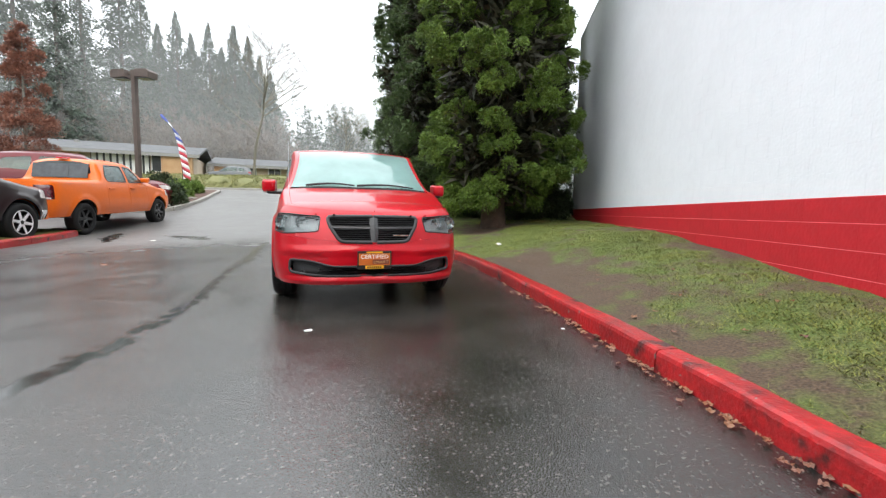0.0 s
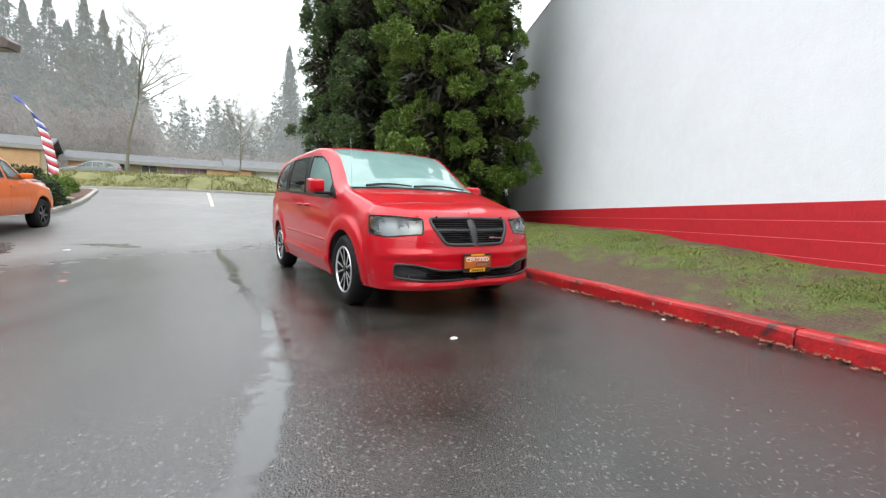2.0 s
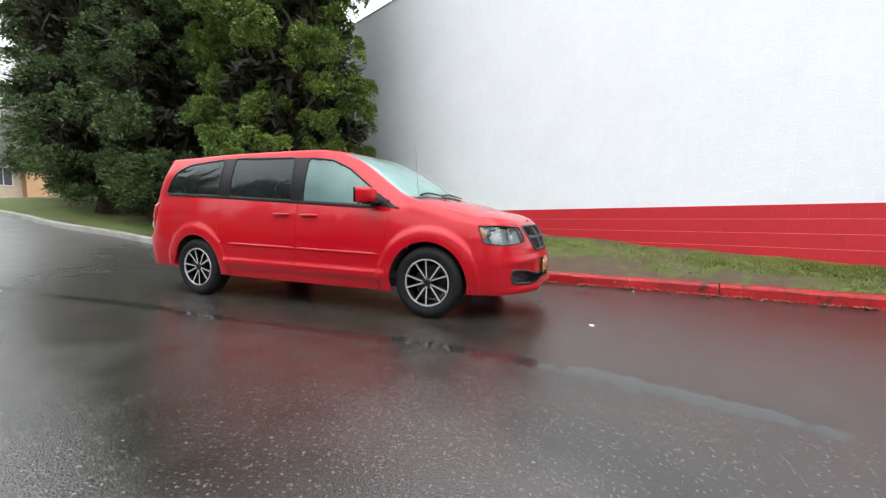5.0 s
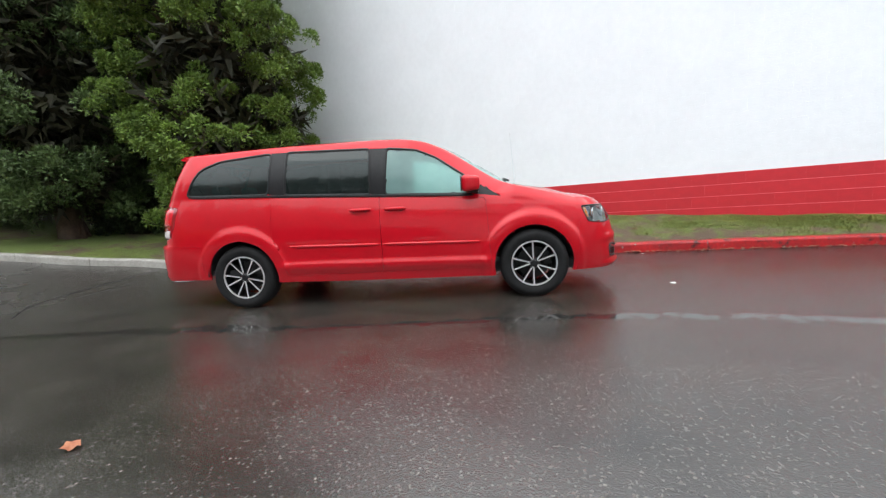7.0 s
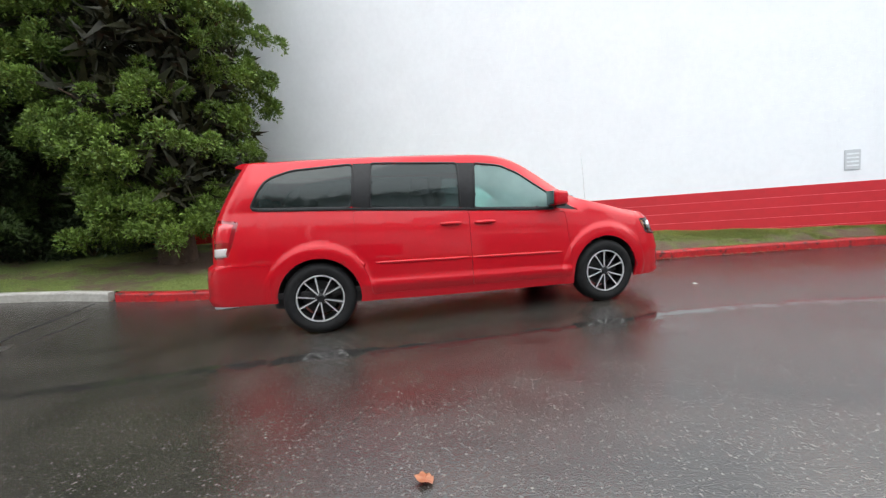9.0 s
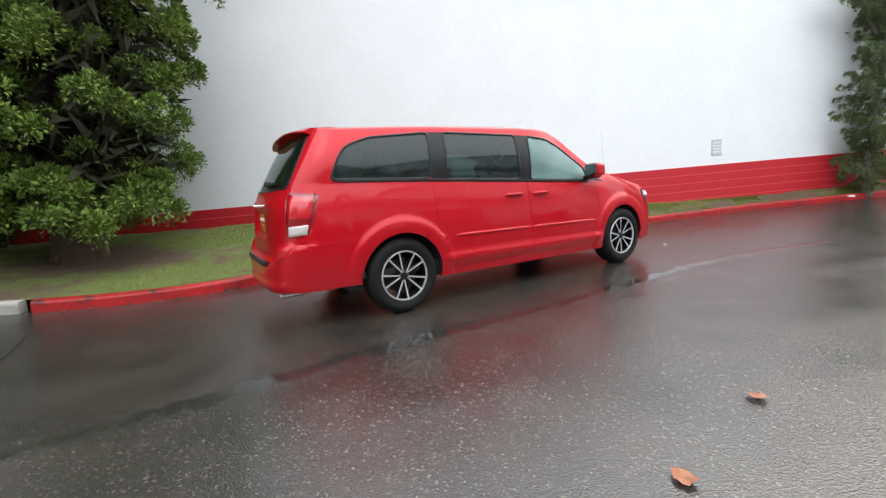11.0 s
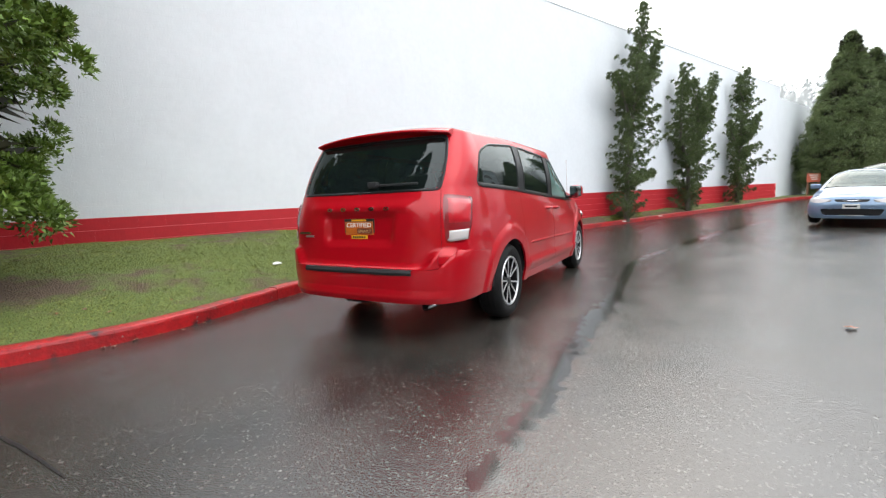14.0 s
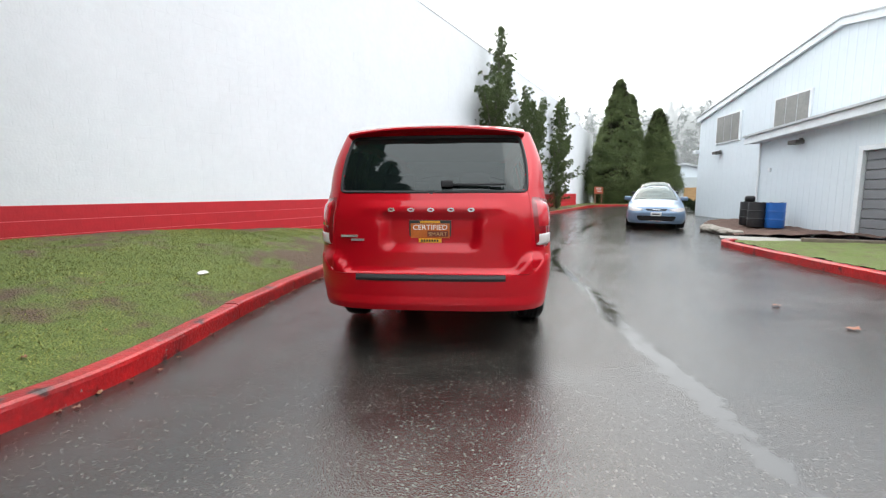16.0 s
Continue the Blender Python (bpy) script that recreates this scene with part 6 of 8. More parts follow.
def build_van(place):
    van = empty("minivan", place, "bright red minivan with two-tone alloy wheels, wet beside the kerb", "minivan")
    P = panels(VAN, VAN_SIDE, VAN_TOP)
    skin_part("body", P["body"], RED_PAINT, van, "wet bright red painted body", skirt=0.02)
    skin_part("hood", P["hood"], RED_PAINT, van, gap=0.003, skirt=0.02)
    skin_part("liftgate", P["liftgate"], RED_PAINT, van, gap=0.003, skirt=0.02)
    skin_part("front_bumper", P["front_bumper"], RED_PAINT, van, gap=0.0015, skirt=0.02)
    skin_part("rear_bumper", P["rear_bumper"], RED_PAINT, van, gap=0.0015, skirt=0.02)
    skin_part("front_door", P["front_door"], RED_PAINT, van, sides="two", gap=0.003, skirt=0.02)
    skin_part("sliding_door", P["sliding_door"], RED_PAINT, van, sides="two", gap=0.003, skirt=0.02)
    skin_part("windscreen", P["windscreen"], GLASS_CLEAR, van, "clear green-tinted windscreen beaded with rain", sink=0.004)
    skin_part("cowl", P["cowl"], BLACK_PLASTIC, van, "black cowl", sink=0.012)
    skin_part("front_side_window", P["front_window"], GLASS_SIDE, van, "clear green-tinted glass", "two", sink=0.006)
    for key in ("slide_window", "quarter_window"):
        skin_part("rear_side_window", P[key], GLASS_DARK, van, "dark privacy glass streaked with rain", "two", sink=0.005)
    skin_part("rear_window", P["rear_window"], GLASS_DARK, van, "dark privacy glass", sink=0.006)
    for key in ("pillar_cover", "door_pillar", "sail_panel"):
        skin_part("pillar_cover", P[key], BLACK_TRIM, van, "satin black pillar cover", "two", skirt=0.01, sink=0.002)
    for key in ("quarter_window", "slide_window", "front_window", "rear_window"):
        skin_part("window_seal", P[key + "_seal"], BLACK_TRIM, van, "black rubber window seal", "both" if key == "rear_window" else "two", sink=0.003, skirt=0.01)
    skin_part("headlamp_lens", P["headlamp"], LENS, van, "clear headlamp lens", "two", sink=0.002)
    skin_part("headlamp_bowl", P["headlamp"], LAMP_BACK, van, "grey headlamp housing", "two", sink=0.055)
    skin_part("lamp_pocket", P["tail_lamp"], LAMP_EDGE, van, "dark red lamp pocket", "two", skirt=0.01)
    lens_patch(VAN, [(-2.222, 1.140), (-2.484, 1.172), (-2.484, 0.782), (-2.315, 0.795)], 0.012, LAMP_EDGE, van, "tail_lamp", "tall red tail lamp")
    lens_patch(VAN, [(-2.252, 1.122), (-2.472, 1.150), (-2.472, 0.915), (-2.292, 0.925)], 0.019, LAMP_RED, van, "tail_lamp_lens", "bright red inner lens")
    lens_patch(VAN, [(-2.298, 0.905), (-2.472, 0.896), (-2.472, 0.798), (-2.328, 0.810)], 0.018, LAMP_WHITE, van, "reversing_lamp", "clear reversing lamp")
    skin_part("grille_back", P["grille"], BLACK_TRIM, van, "black grille mesh", sink=0.05)
    skin_part("intake_back", P["intake"], BLACK_PLASTIC, van, "black lower intake", sink=0.05)

    for key in ("quarter_window", "slide_window", "front_window", "rear_window"):
        surround(VAN, VAN_SIDE[key + "_seal"], 0.022, 0.003, BLACK_TRIM, van, "window_seal", "black rubber window seal")
    surround(VAN, VAN_SIDE["headlamp"], 0.012, 0.004, BLACK_TRIM, van, "headlamp_rim", "thin dark headlamp edge")
    surround(VAN, VAN_SIDE["grille"], 0.034, 0.008, BLACK_PLASTIC, van, "grille_frame", "dark grille frame")
    surround(VAN, VAN_SIDE["intake"], 0.022, 0.005, BLACK_PLASTIC, van, "intake_frame", "black intake frame")

    # headlamp insides
    for sg in (-1, 1):
        for u, z, r in ((2.27, 0.812, 0.066), (2.49, 0.812, 0.058)):
            p, q = VAN.side(np.array(u), np.array(z)), VAN.side(np.array(u + 0.02), np.array(z))
            d = Vector((0.95, 0.25 if u < 2.4 else 0.12, 0)).normalized()
            m = Matrix.Translation((p[0] - 0.045, sg * (p[1] - 0.012), z)) @ Vector((d.x, sg * d.y, 0)).to_track_quat("-Y", "Z").to_matrix().to_4x4()
            bm = add_lathe(bmesh.new(), [(r, -0.022), (r * 0.9, -0.006), (r * 0.55, 0.014), (0.0, 0.02)], 24, m)
            add_lathe(bm, [(0.0, -0.012), (r * 0.25, -0.01), (r * 0.3, 0.0)], 12, m)
            part("lamp_reflector", bm, LAMP_BOWL, van, "bright lamp reflector", smooth=50)
        v, f = [], []
        for i, u in enumerate(np.linspace(2.08, 2.155, 5)):
            for j, z in enumerate(np.linspace(0.775, 0.875, 5)):
                p = VAN.side(np.array(u + (0.875 - z) * 0.2), np.array(z))
                v.append((p[0] - 0.012, sg * (p[1] - 0.014), z))
        f = [(i * 5 + j, i * 5 + j + 1, (i + 1) * 5 + j + 1, (i + 1) * 5 + j) for i in range(4) for j in range(4)]
        mesh_ob("side_marker", v, f, LAMP_AMBER, van, "amber side marker", smooth=True)

    # grille cross, bars and mesh
    def gx(y, z, out=0.0):
        a = math.atan2((1 - (abs(y) / 0.915) ** VAN.pf) ** (1 / VAN.pf), abs(y) / 0.915)
        return float(VAN.side(np.array(1.98 + a / (math.pi / 2)), np.array(z))[0]) + out

    def bar(name, pts, h, depth, material, label=""):
        bm = bmesh.new()
        rows = []
        for y, z in pts:
            x = gx(y, z)
            rows.append([bm.verts.new(q) for q in ((x - depth, y, z - h / 2), (x - 0.006, y, z - h / 2), (x + 0.002, y, z), (x - 0.006, y, z + h / 2), (x - depth, y, z + h / 2))])
        for a, b in zip(rows, rows[1:]):
            for i in range(5):
                j = (i + 1) % 5
                bm.faces.new((a[i], b[i], b[j], a[j]))
        bm.faces.new(rows[0][::-1])
        bm.faces.new(rows[-1])
        return part(name, bm, material, van, label)

    GREY = mat("dark_grey_gloss", (0.022, 0.023, 0.025), rough=0.45, coat=0.1, vary=0.15, scale=20)
    for sg in (-1, 1):
        bar("grille_bar", [(sg * y, 0.765 + 0.01 * y) for y in np.linspace(0.035, 0.415, 10)], 0.036, 0.045, GREY, "dark grey grille bar")
        for z in np.linspace(0.655, 0.850, 11):
            w = 0.40 + (z - 0.64) * 0.22
            bar("grille_slat", [(sg * y, z) for y in np.linspace(0.03, min(w, 0.45) - 0.055, 6)], 0.005, 0.03, BLACK_PLASTIC)
    bm = bmesh.new()
    rows = []
    for z, w in ((0.638, 0.03), (0.70, 0.036), (0.75, 0.042), (0.80, 0.042), (0.85, 0.04), (0.888, 0.036)):
        x = gx(0.0, z)
        rows.append([bm.verts.new(q) for q in ((x - 0.04, -w, z), (x - 0.004, -w, z), (x + 0.004, 0, z), (x - 0.004, w, z), (x - 0.04, w, z))])
    for a, b in zip(rows, rows[1:]):
        for i in range(4):
            bm.faces.new((a[i], b[i], b[i + 1], a[i + 1]))
    part("grille_post", bm, GREY, van, "dark grey grille centre post")
    part("grille_badge", box((gx(0.27, 0.70) - 0.02, 0.18, 0.692), (gx(0.3, 0.70) - 0.004, 0.345, 0.706), 0.002), CHROME, van, "thin bright badge")
    for z in (0.345, 0.362, 0.38, 0.398):
        for sg in (-1, 1):
            bar("intake_slat", [(sg * y, z) for y in np.linspace(0.0, 0.5, 8)], 0.005, 0.03, BLACK_TRIM)
    for sg in (-1, 1):
        v, f = [], []
        for i, u in enumerate(np.linspace(2.44, 2.60, 8)):
            p = VAN.side(np.array(u), np.array(0.36 + 0.06 * (u - 2.44) / 0.16 * 0 + 0.35 * (0.6 - (u - 2.0)) * 0.0))
            for z in (0.395, 0.41):
                v.append((p[0] - 0.02, sg * (p[1] - 0.015), z + 0.06 * (2.60 - u) / 0.16))
        f = [(i * 2, i * 2 + 2, i * 2 + 3, i * 2 + 1) for i in range(7)]
        mesh_ob("fog_bezel", v, f, GREY, van, "grey fog lamp trim")
    number_card(van, pose(gx(0.0, 0.47) + 0.016, -0.005, 0.478, 0, 0, 90), "orange dealer card in a black frame")

    def rx(y, z, out=0.0):
        a = math.atan2((1 - (abs(y) / 0.93) ** VAN.pr) ** (1 / VAN.pr), abs(y) / 0.93)
        return float(VAN.side(np.array(-1.97 - a / (math.pi / 2)), np.array(z))[0]) - out

    # rear: spoiler, card, letters, wiper, bumper pad, exhaust
    v, f, n = [], [], 25
    for k in range(n):
        y = 0.70 * (k - n // 2) / (n // 2)
        q = (y / 0.70) ** 2
        roof = float(VAN.top(np.array(-1.97), np.array(abs(y) / 0.765))[2])
        back = -2.30 + 0.06 * q * q
        zt = 1.708 - 0.045 * q
        for x, z in ((-1.90, roof - 0.004), (-1.985, roof + 0.005), (-2.18, 0.5 * roof + 0.5 * zt + 0.012), (back, zt), (back - 0.003, zt - 0.014), (back + 0.10, zt - 0.030 - 0.01 * q)):
            v.append((x, y, z))
    f = [(i * 6 + j, i * 6 + j + 1, (i + 1) * 6 + j + 1, (i + 1) * 6 + j) for i in range(n - 1) for j in range(5)] + [tuple(range(6)), tuple(range((n - 1) * 6, n * 6))[::-1]]
    mesh_ob("spoiler", v, f, RED_PAINT, van, "red roof spoiler")
    part("brake_light", box((-2.307, -0.17, 1.690), (-2.29, 0.17, 1.702), 0.003), LAMP_RED, van, "high brake light")
    number_card(van, pose(rx(0, 0.905) + 0.004, 0.005, 0.905, 0, 0, -90), "orange dealer card in a black frame")
    for k, ch in enumerate(range(5)):
        y = 0.29 - k * 0.147
        bm = bmesh.new()
        o = bowl(0, 0, 0.026, 0.015)
        i_ = bowl(0, 0, 0.014, 0.006)
        a, b = [bm.verts.new((-0.004, q[0], q[1])) for q in o], [bm.verts.new((-0.004, q[0], q[1])) for q in i_]
        c, d = [bm.verts.new((0.004, q[0], q[1])) for q in o], [bm.verts.new((0.004, q[0], q[1])) for q in i_]
        for j in range(16):
            h = (j + 1) % 16
            for s, t in ((a, b), (b, d), (d, c), (c, a)):
                bm.faces.new((s[j], s[h], t[h], t[j]))
        part("badge_letter", bm, CHROME, van, "small chrome badge shape").matrix_basis = pose(rx(y, 1.068, 0.003), y, 1.068)
    part("badge", box((rx(0.6, 0.87, 0.008), 0.52, 0.862), (rx(0.6, 0.87) + 0.01, 0.68, 0.882), 0.002), CHROME, van, "small chrome badge")
    part("badge", box((rx(0.55, 0.84, 0.008), 0.50, 0.836), (rx(0.55, 0.84) + 0.01, 0.60, 0.852), 0.002), STEEL, van, "small grey badge")
    w0 = rx(0.2, 1.25)
    bm = box((w0 - 0.025, -0.55, 1.245), (w0 - 0.004, -0.08, 1.262), 0.006)
    add_box(bm, (w0 - 0.03, -0.16, 1.235), (w0 + 0.02, -0.07, 1.285), 0.012)
    part("rear_wiper", bm, BLACK_PLASTIC, van, "black rear wiper")
    v, f = [], []
    us = list(np.linspace(2.62, 2.97, 9))
    for sg in (1, -1):
        for u in us if sg > 0 else us[::-1]:
            p = VAN.side(np.array(-u), np.array(0.585))
            v += [(p[0] - 0.008, sg * p[1], 0.555), (p[0] - 0.016, sg * p[1], 0.575), (p[0] - 0.008, sg * p[1], 0.597), (p[0] + 0.03, sg * p[1], 0.601)]
    f = [(i * 4 + j, i * 4 + j + 1, (i + 1) * 4 + j + 1, (i + 1) * 4 + j) for i in range(2 * len(us) - 1) for j in range(3)]
    mesh_ob("bumper_pad", v, f, BLACK_PLASTIC, van, "black bumper step pad")
    part("exhaust_tip", add_lathe(bmesh.new(), [(0.026, -0.16), (0.03, -0.17), (0.03, 0.05), (0.026, 0.04), (0.026, -0.16)], 18, pose(-2.40, -0.62, 0.305, 0, 0, -90)), CHROME, van, "bright exhaust tip", smooth=40)
    part("tow_hook", tube([(-2.3, 0.28, 0.27), (-2.42, 0.28, 0.26), (-2.46, 0.28, 0.30)], 0.018), BLACK_PLASTIC, van)

    # flanks: rub strips, handles, mirrors
    for x0, x1 in ((-0.98, -0.012), (0.012, 1.02)):
        z = lambda x: 0.652 - 0.025 * (x + 1.0)
        mirrored("rub_strip", *strip_on(VAN, [(x0, z(x0)), (x1, z(x1))], 0.030, 0.010), RED_PAINT, van, "red rub strip", smooth=True)
    mirrored("window_strip", *strip_on(VAN, [(-2.12, 1.232), (-1.2, 1.192), (0, 1.122), (0.97, 1.068)], 0.026, 0.008), BLACK_TRIM, van, "black window strip")
    for x in (-0.20, 0.165):
        for sg in (-1, 1):
            z = 0.985 - 0.02 * x
            yy = float(VAN.side(np.array(x), np.array(z))[1])
            bm = bmesh.new()
            add_tube(bm, [(-0.105, 0, 0), (-0.085, 0.024, 0), (0, 0.030, 0.002), (0.085, 0.024, 0), (0.105, 0, 0)], [0.012, 0.017, 0.0175, 0.017, 0.012], 10)
            h = part("door_handle", bm, RED_PAINT, van, "red door handle", smooth=60)
            h.matrix_basis = pose(x, sg * (yy - 0.002), z) @ Matrix.Diagonal((1, sg, 1, 1))
            # Black dish: the shade behind the handle put into its colour.
            part("handle_cup", add_lathe(bmesh.new(), [(0.0, -0.002), (0.045, 0.0), (0.062, 0.003)], 20), BLACK_TRIM, h, "black dish standing in for shade behind the handle").matrix_basis = pose(0, 0.004, -0.012) @ Matrix.Diagonal((1.25, 1, 0.42, 1))
    for sg in (-1, 1):
        bm = bmesh.new()
        add_box(bm, (0.86, 0.955, 1.105), (1.035, 1.125, 1.265), 0.045, seg=4)
        for v_ in bm.verts:
            if v_.co.x > 0.95:
                v_.co.y = 1.04 + (v_.co.y - 1.04) * 0.86
                v_.co.z = 1.18 + (v_.co.z - 1.18) * 0.86
        bm2 = box((0.850, 0.962, 1.112), (0.862, 1.118, 1.258), 0.004)
        bm3 = box((0.90, 0.86, 1.092), (1.02, 1.06, 1.125), 0.014)
        for b_, nm, mt, lb in ((bm, "mirror_shell", RED_PAINT, "red mirror shell"), (bm2, "mirror_glass", MIRROR, "mirror glass"), (bm3, "mirror_foot", BLACK_TRIM, "black mirror foot")):
            if sg < 0:
                for v_ in b_.verts:
                    v_.co.y *= -1
            part(nm, b_, mt, van, lb, smooth=60)

    # windscreen wipers and aerial
    for y0, y1 in ((-0.62, -0.08), (-0.05, 0.62)):
        ps = []
        for t in np.linspace(0, 1, 8):
            y = y0 + (y1 - y0) * t
            x = 1.335 - 0.035 * math.sin(t * 3.0)
            q = abs(y) / float(VAN.wr(x))
            z = float(VAN.top(np.array(x), np.array(q))[2])
            ps.append((x, y, z + 0.018))
        part("wiper", tube(ps, [0.013, 0.013, 0.012, 0.011, 0.010, 0.010, 0.009, 0.008], 6), BLACK_PLASTIC, van, "black wiper")
    part("aerial", tube([(1.40, -0.80, 1.05), (1.395, -0.80, 1.12), (1.36, -0.80, 1.66)], [0.008, 0.002, 0.0013], 6), CHROME, van, "thin whip aerial")

    # underside, wheel wells, cabin
    bm = box((-2.0, -0.74, 0.24), (2.1, 0.74, 0.37), 0.03)
    for x in (-WB, WB):
        add_box(bm, (x - 0.06, -0.7, 0.27), (x + 0.06, 0.7, 0.40))
    part("underbody", bm, CABIN_DARK, van, "dark underside")
    for x in (-WB, WB):
        for sg in (-1, 1):
            bm = bmesh.new()
            rings = []
            for y in (0.55, 0.935):
                rings.append([bm.verts.new((x + 0.405 * math.cos(a), sg * y, HUB_Z + 0.405 * math.sin(a))) for a in np.linspace(0.05, math.pi - 0.05, 24)])
            for a, b in zip(range(23), range(1, 24)):
                bm.faces.new((rings[0][a], rings[0][b], rings[1][b], rings[1][a]))
            bm.faces.new(rings[0])
            part("wheel_liner", bm, CABIN_DARK, van, "black wheel arch liner")
    set_wheels(van, (WB, -WB), 0.835, HUB_Z, TYRE, 0.234, 0.225)
    cab = van
    part("cabin_floor", box((-2.2, -0.86, 0.37), (1.3, 0.86, 0.42)), CABIN_DARK, cab)
    seat("seat", 0.25, -0.42, 0.54, 0.66, cab)
    seat("seat", 0.25, 0.42, 0.54, 0.66, cab)
    seat("seat", -0.70, -0.45, 0.50, 0.64, cab)
    seat("seat", -0.70, 0.45, 0.50, 0.64, cab)
    seat("seat", -1.62, 0.0, 1.25, 0.62, cab, 0.46)
    bm = box((0.85, -0.84, 0.62), (1.30, 0.84, 1.02), 0.06)
    add_box(bm, (1.05, -0.82, 0.98), (1.36, 0.82, 1.06), 0.03)
    part("dashboard", bm, CABIN_DARK, cab, "dark dashboard", smooth=50)
    bm = bmesh.new()
    ringm = pose(0.72, 0.42, 0.98, 0, -28, 0)
    add_tube(bm, [ringm @ Vector((0, 0.185 * math.cos(a), 0.185 * math.sin(a))) for a in np.linspace(0, 2 * math.pi, 25)], 0.015, 6)
    add_box(bm, (-0.01, -0.18, -0.03), (0.03, 0.18, 0.03), 0.01, m=ringm)
    add_tube(bm, [ringm @ Vector((0.02, 0, 0)), (0.95, 0.42, 0.88)], 0.03, 8)
    part("steering_wheel", bm, CABIN_DARK, cab, "dark steering wheel")
    part("rear_view_mirror", box((0.60, -0.11, 1.46), (0.63, 0.11, 1.52), 0.01), CABIN_DARK, cab)
    part("headliner", box((-2.0, -0.66, 1.645), (0.3, 0.66, 1.66)), CABIN, cab, "pale headliner")
    return van


build_van(pose(-2.27, 6.06, 0, 0, 0, -65.05))

# ---------------------------------------------------------------- the far end: sheds, bed, drums, signs
# blue-grey haze over the sheds put into the siding's colour
SIDING = mat("hazed_white_siding", (0.62, 0.68, 0.72), rough=0.5, vary=0.03, scale=0.8, bump=0.05)
SIDING_TRIM = mat("pale_grey_trim", (0.70, 0.73, 0.75), rough=0.5, vary=0.08, scale=3)
ROOF_METAL = mat("grey_roof_metal", (0.48, 0.50, 0.51), rough=0.45, metal=0.4, vary=0.12, scale=2)
DARK_PANE = mat("dull_window_pane", (0.16, 0.16, 0.15), rough=0.15, color2=(0.26, 0.25, 0.23), scale=1.5, coat=0.5)
MULCH = mat("bark_mulch", (0.05, 0.028, 0.022), rough=0.95, color2=(0.13, 0.075, 0.055), scale=9, bump=1.0, bump_scale=40)


def ribbed(name, s0, s1, foot, head, parent, rib=0.30, material=None):
    """A wall of upright ribbed sheets in the plane y = 0 of its parent, from s0 to s1; foot(s) and head(s) give its edges."""
    v, f, prof = [], [], ((0, 0.0), (0.36, 0.0), (0.42, -0.006), (0.52, -0.006), (0.58, 0.0))
    n = int((s1 - s0) / rib)
    for k in range(n):
        for a, d in prof:
            s = s0 + (k + a) * rib
            v += [(s, d, foot(s)), (s, d, head(s))]
    v += [(s1, 0, foot(s1)), (s1, 0, head(s1)), (s1, 0.2, foot(s1)), (s1, 0.2, head(s1)), (s0, 0.2, foot(s0)), (s0, 0.2, head(s0))]
    m = len(v) // 2
    f = [(2 * i, 2 * i + 2, 2 * i + 3, 2 * i + 1) for i in range(m - 1)] + [(2 * m - 2, 0, 1, 2 * m - 1)]
    return mesh_ob(name, v, f, material or SIDING, parent)


# walls stand along this line; s runs along it towards the road, y to the back
SHED_TURN = math.degrees(math.atan2(0.889, -0.458))


def wall_lamp(x, y, z, parent):
    bm = box((x - 0.16, y - 0.30, z), (x + 0.16, y - 0.04, z + 0.12), 0.02)
    add_box(bm, (x - 0.05, y - 0.06, z + 0.02), (x + 0.05, y, z + 0.18), 0.01)
    return part("wall_lamp", bm, mat("bronze_lamp", (0.06, 0.055, 0.05), rough=0.45, vary=0.2), parent, "dark bronze wall lamp")


def barn():
    # s is measured from the barn's low corner towards the road
    M = Matrix.Translation((*yard(-5.54, -13.36), 0)) @ pose(0, 0, 0, 0, 0, SHED_TURN + 0.85)
    shed = empty("shed_tall", M, "tall white ribbed metal shed with two high windows", "building", kind="structure")
    head = lambda s: 4.80 + min(s, 7.5) * 0.208 - max(0, s - 7.5) * 0.208
    wall = ribbed("wall", 0.0, 15.0, lambda s: 0.1, head, shed)
    # gable boards and roof edge
    for s0, s1 in ((-0.15, 7.5), (7.5, 15.15)):
        bm = bmesh.new()
        z0, z1 = head(max(s0, 0)) - (0.03 if s0 < 0 else 0), head(min(s1, 15)) - (0.03 if s1 > 15 else 0)
        add_prism(bm, [(s0, z0 - 0.06), (s1, z1 - 0.06), (s1, z1 + 0.16), (s0, z0 + 0.16)], -0.12, -0.03)
        part("barge_board", bm, SIDING_TRIM, shed, "pale grey roof edge")
        bm = bmesh.new()
        add_prism(bm, [(s0, z0 + 0.165), (s1, z1 + 0.165), (s1, z1 + 0.215), (s0, z0 + 0.215)], -0.16, 14)
        part("roof", bm, ROOF_METAL, shed, "grey metal roof")
    part("side_wall", box((0.0, 0.2, 0.1), (0.12, 14, 4.8)), SIDING, shed, "white metal side wall")
    for s in (1.43, 4.95):
        win = new("window")
        win.parent = shed
        tagged(win, "high grey window")
        part("frame", box((s - 0.05, -0.06, 3.50), (s + 1.62, 0.02, 4.72), 0.01), SIDING_TRIM, win)
        for k in range(3):
            part("pane", box((s + 0.02 + k * 0.515, -0.072, 3.56), (s + 0.50 + k * 0.515, -0.05, 4.66)), DARK_PANE, win)
    wall_lamp(1.75, 0, 3.05, shed)
    part("corner_lamp", box((-0.25, -0.18, 3.25), (0.05, 0.05, 3.42), 0.03), SIDING_TRIM, shed)


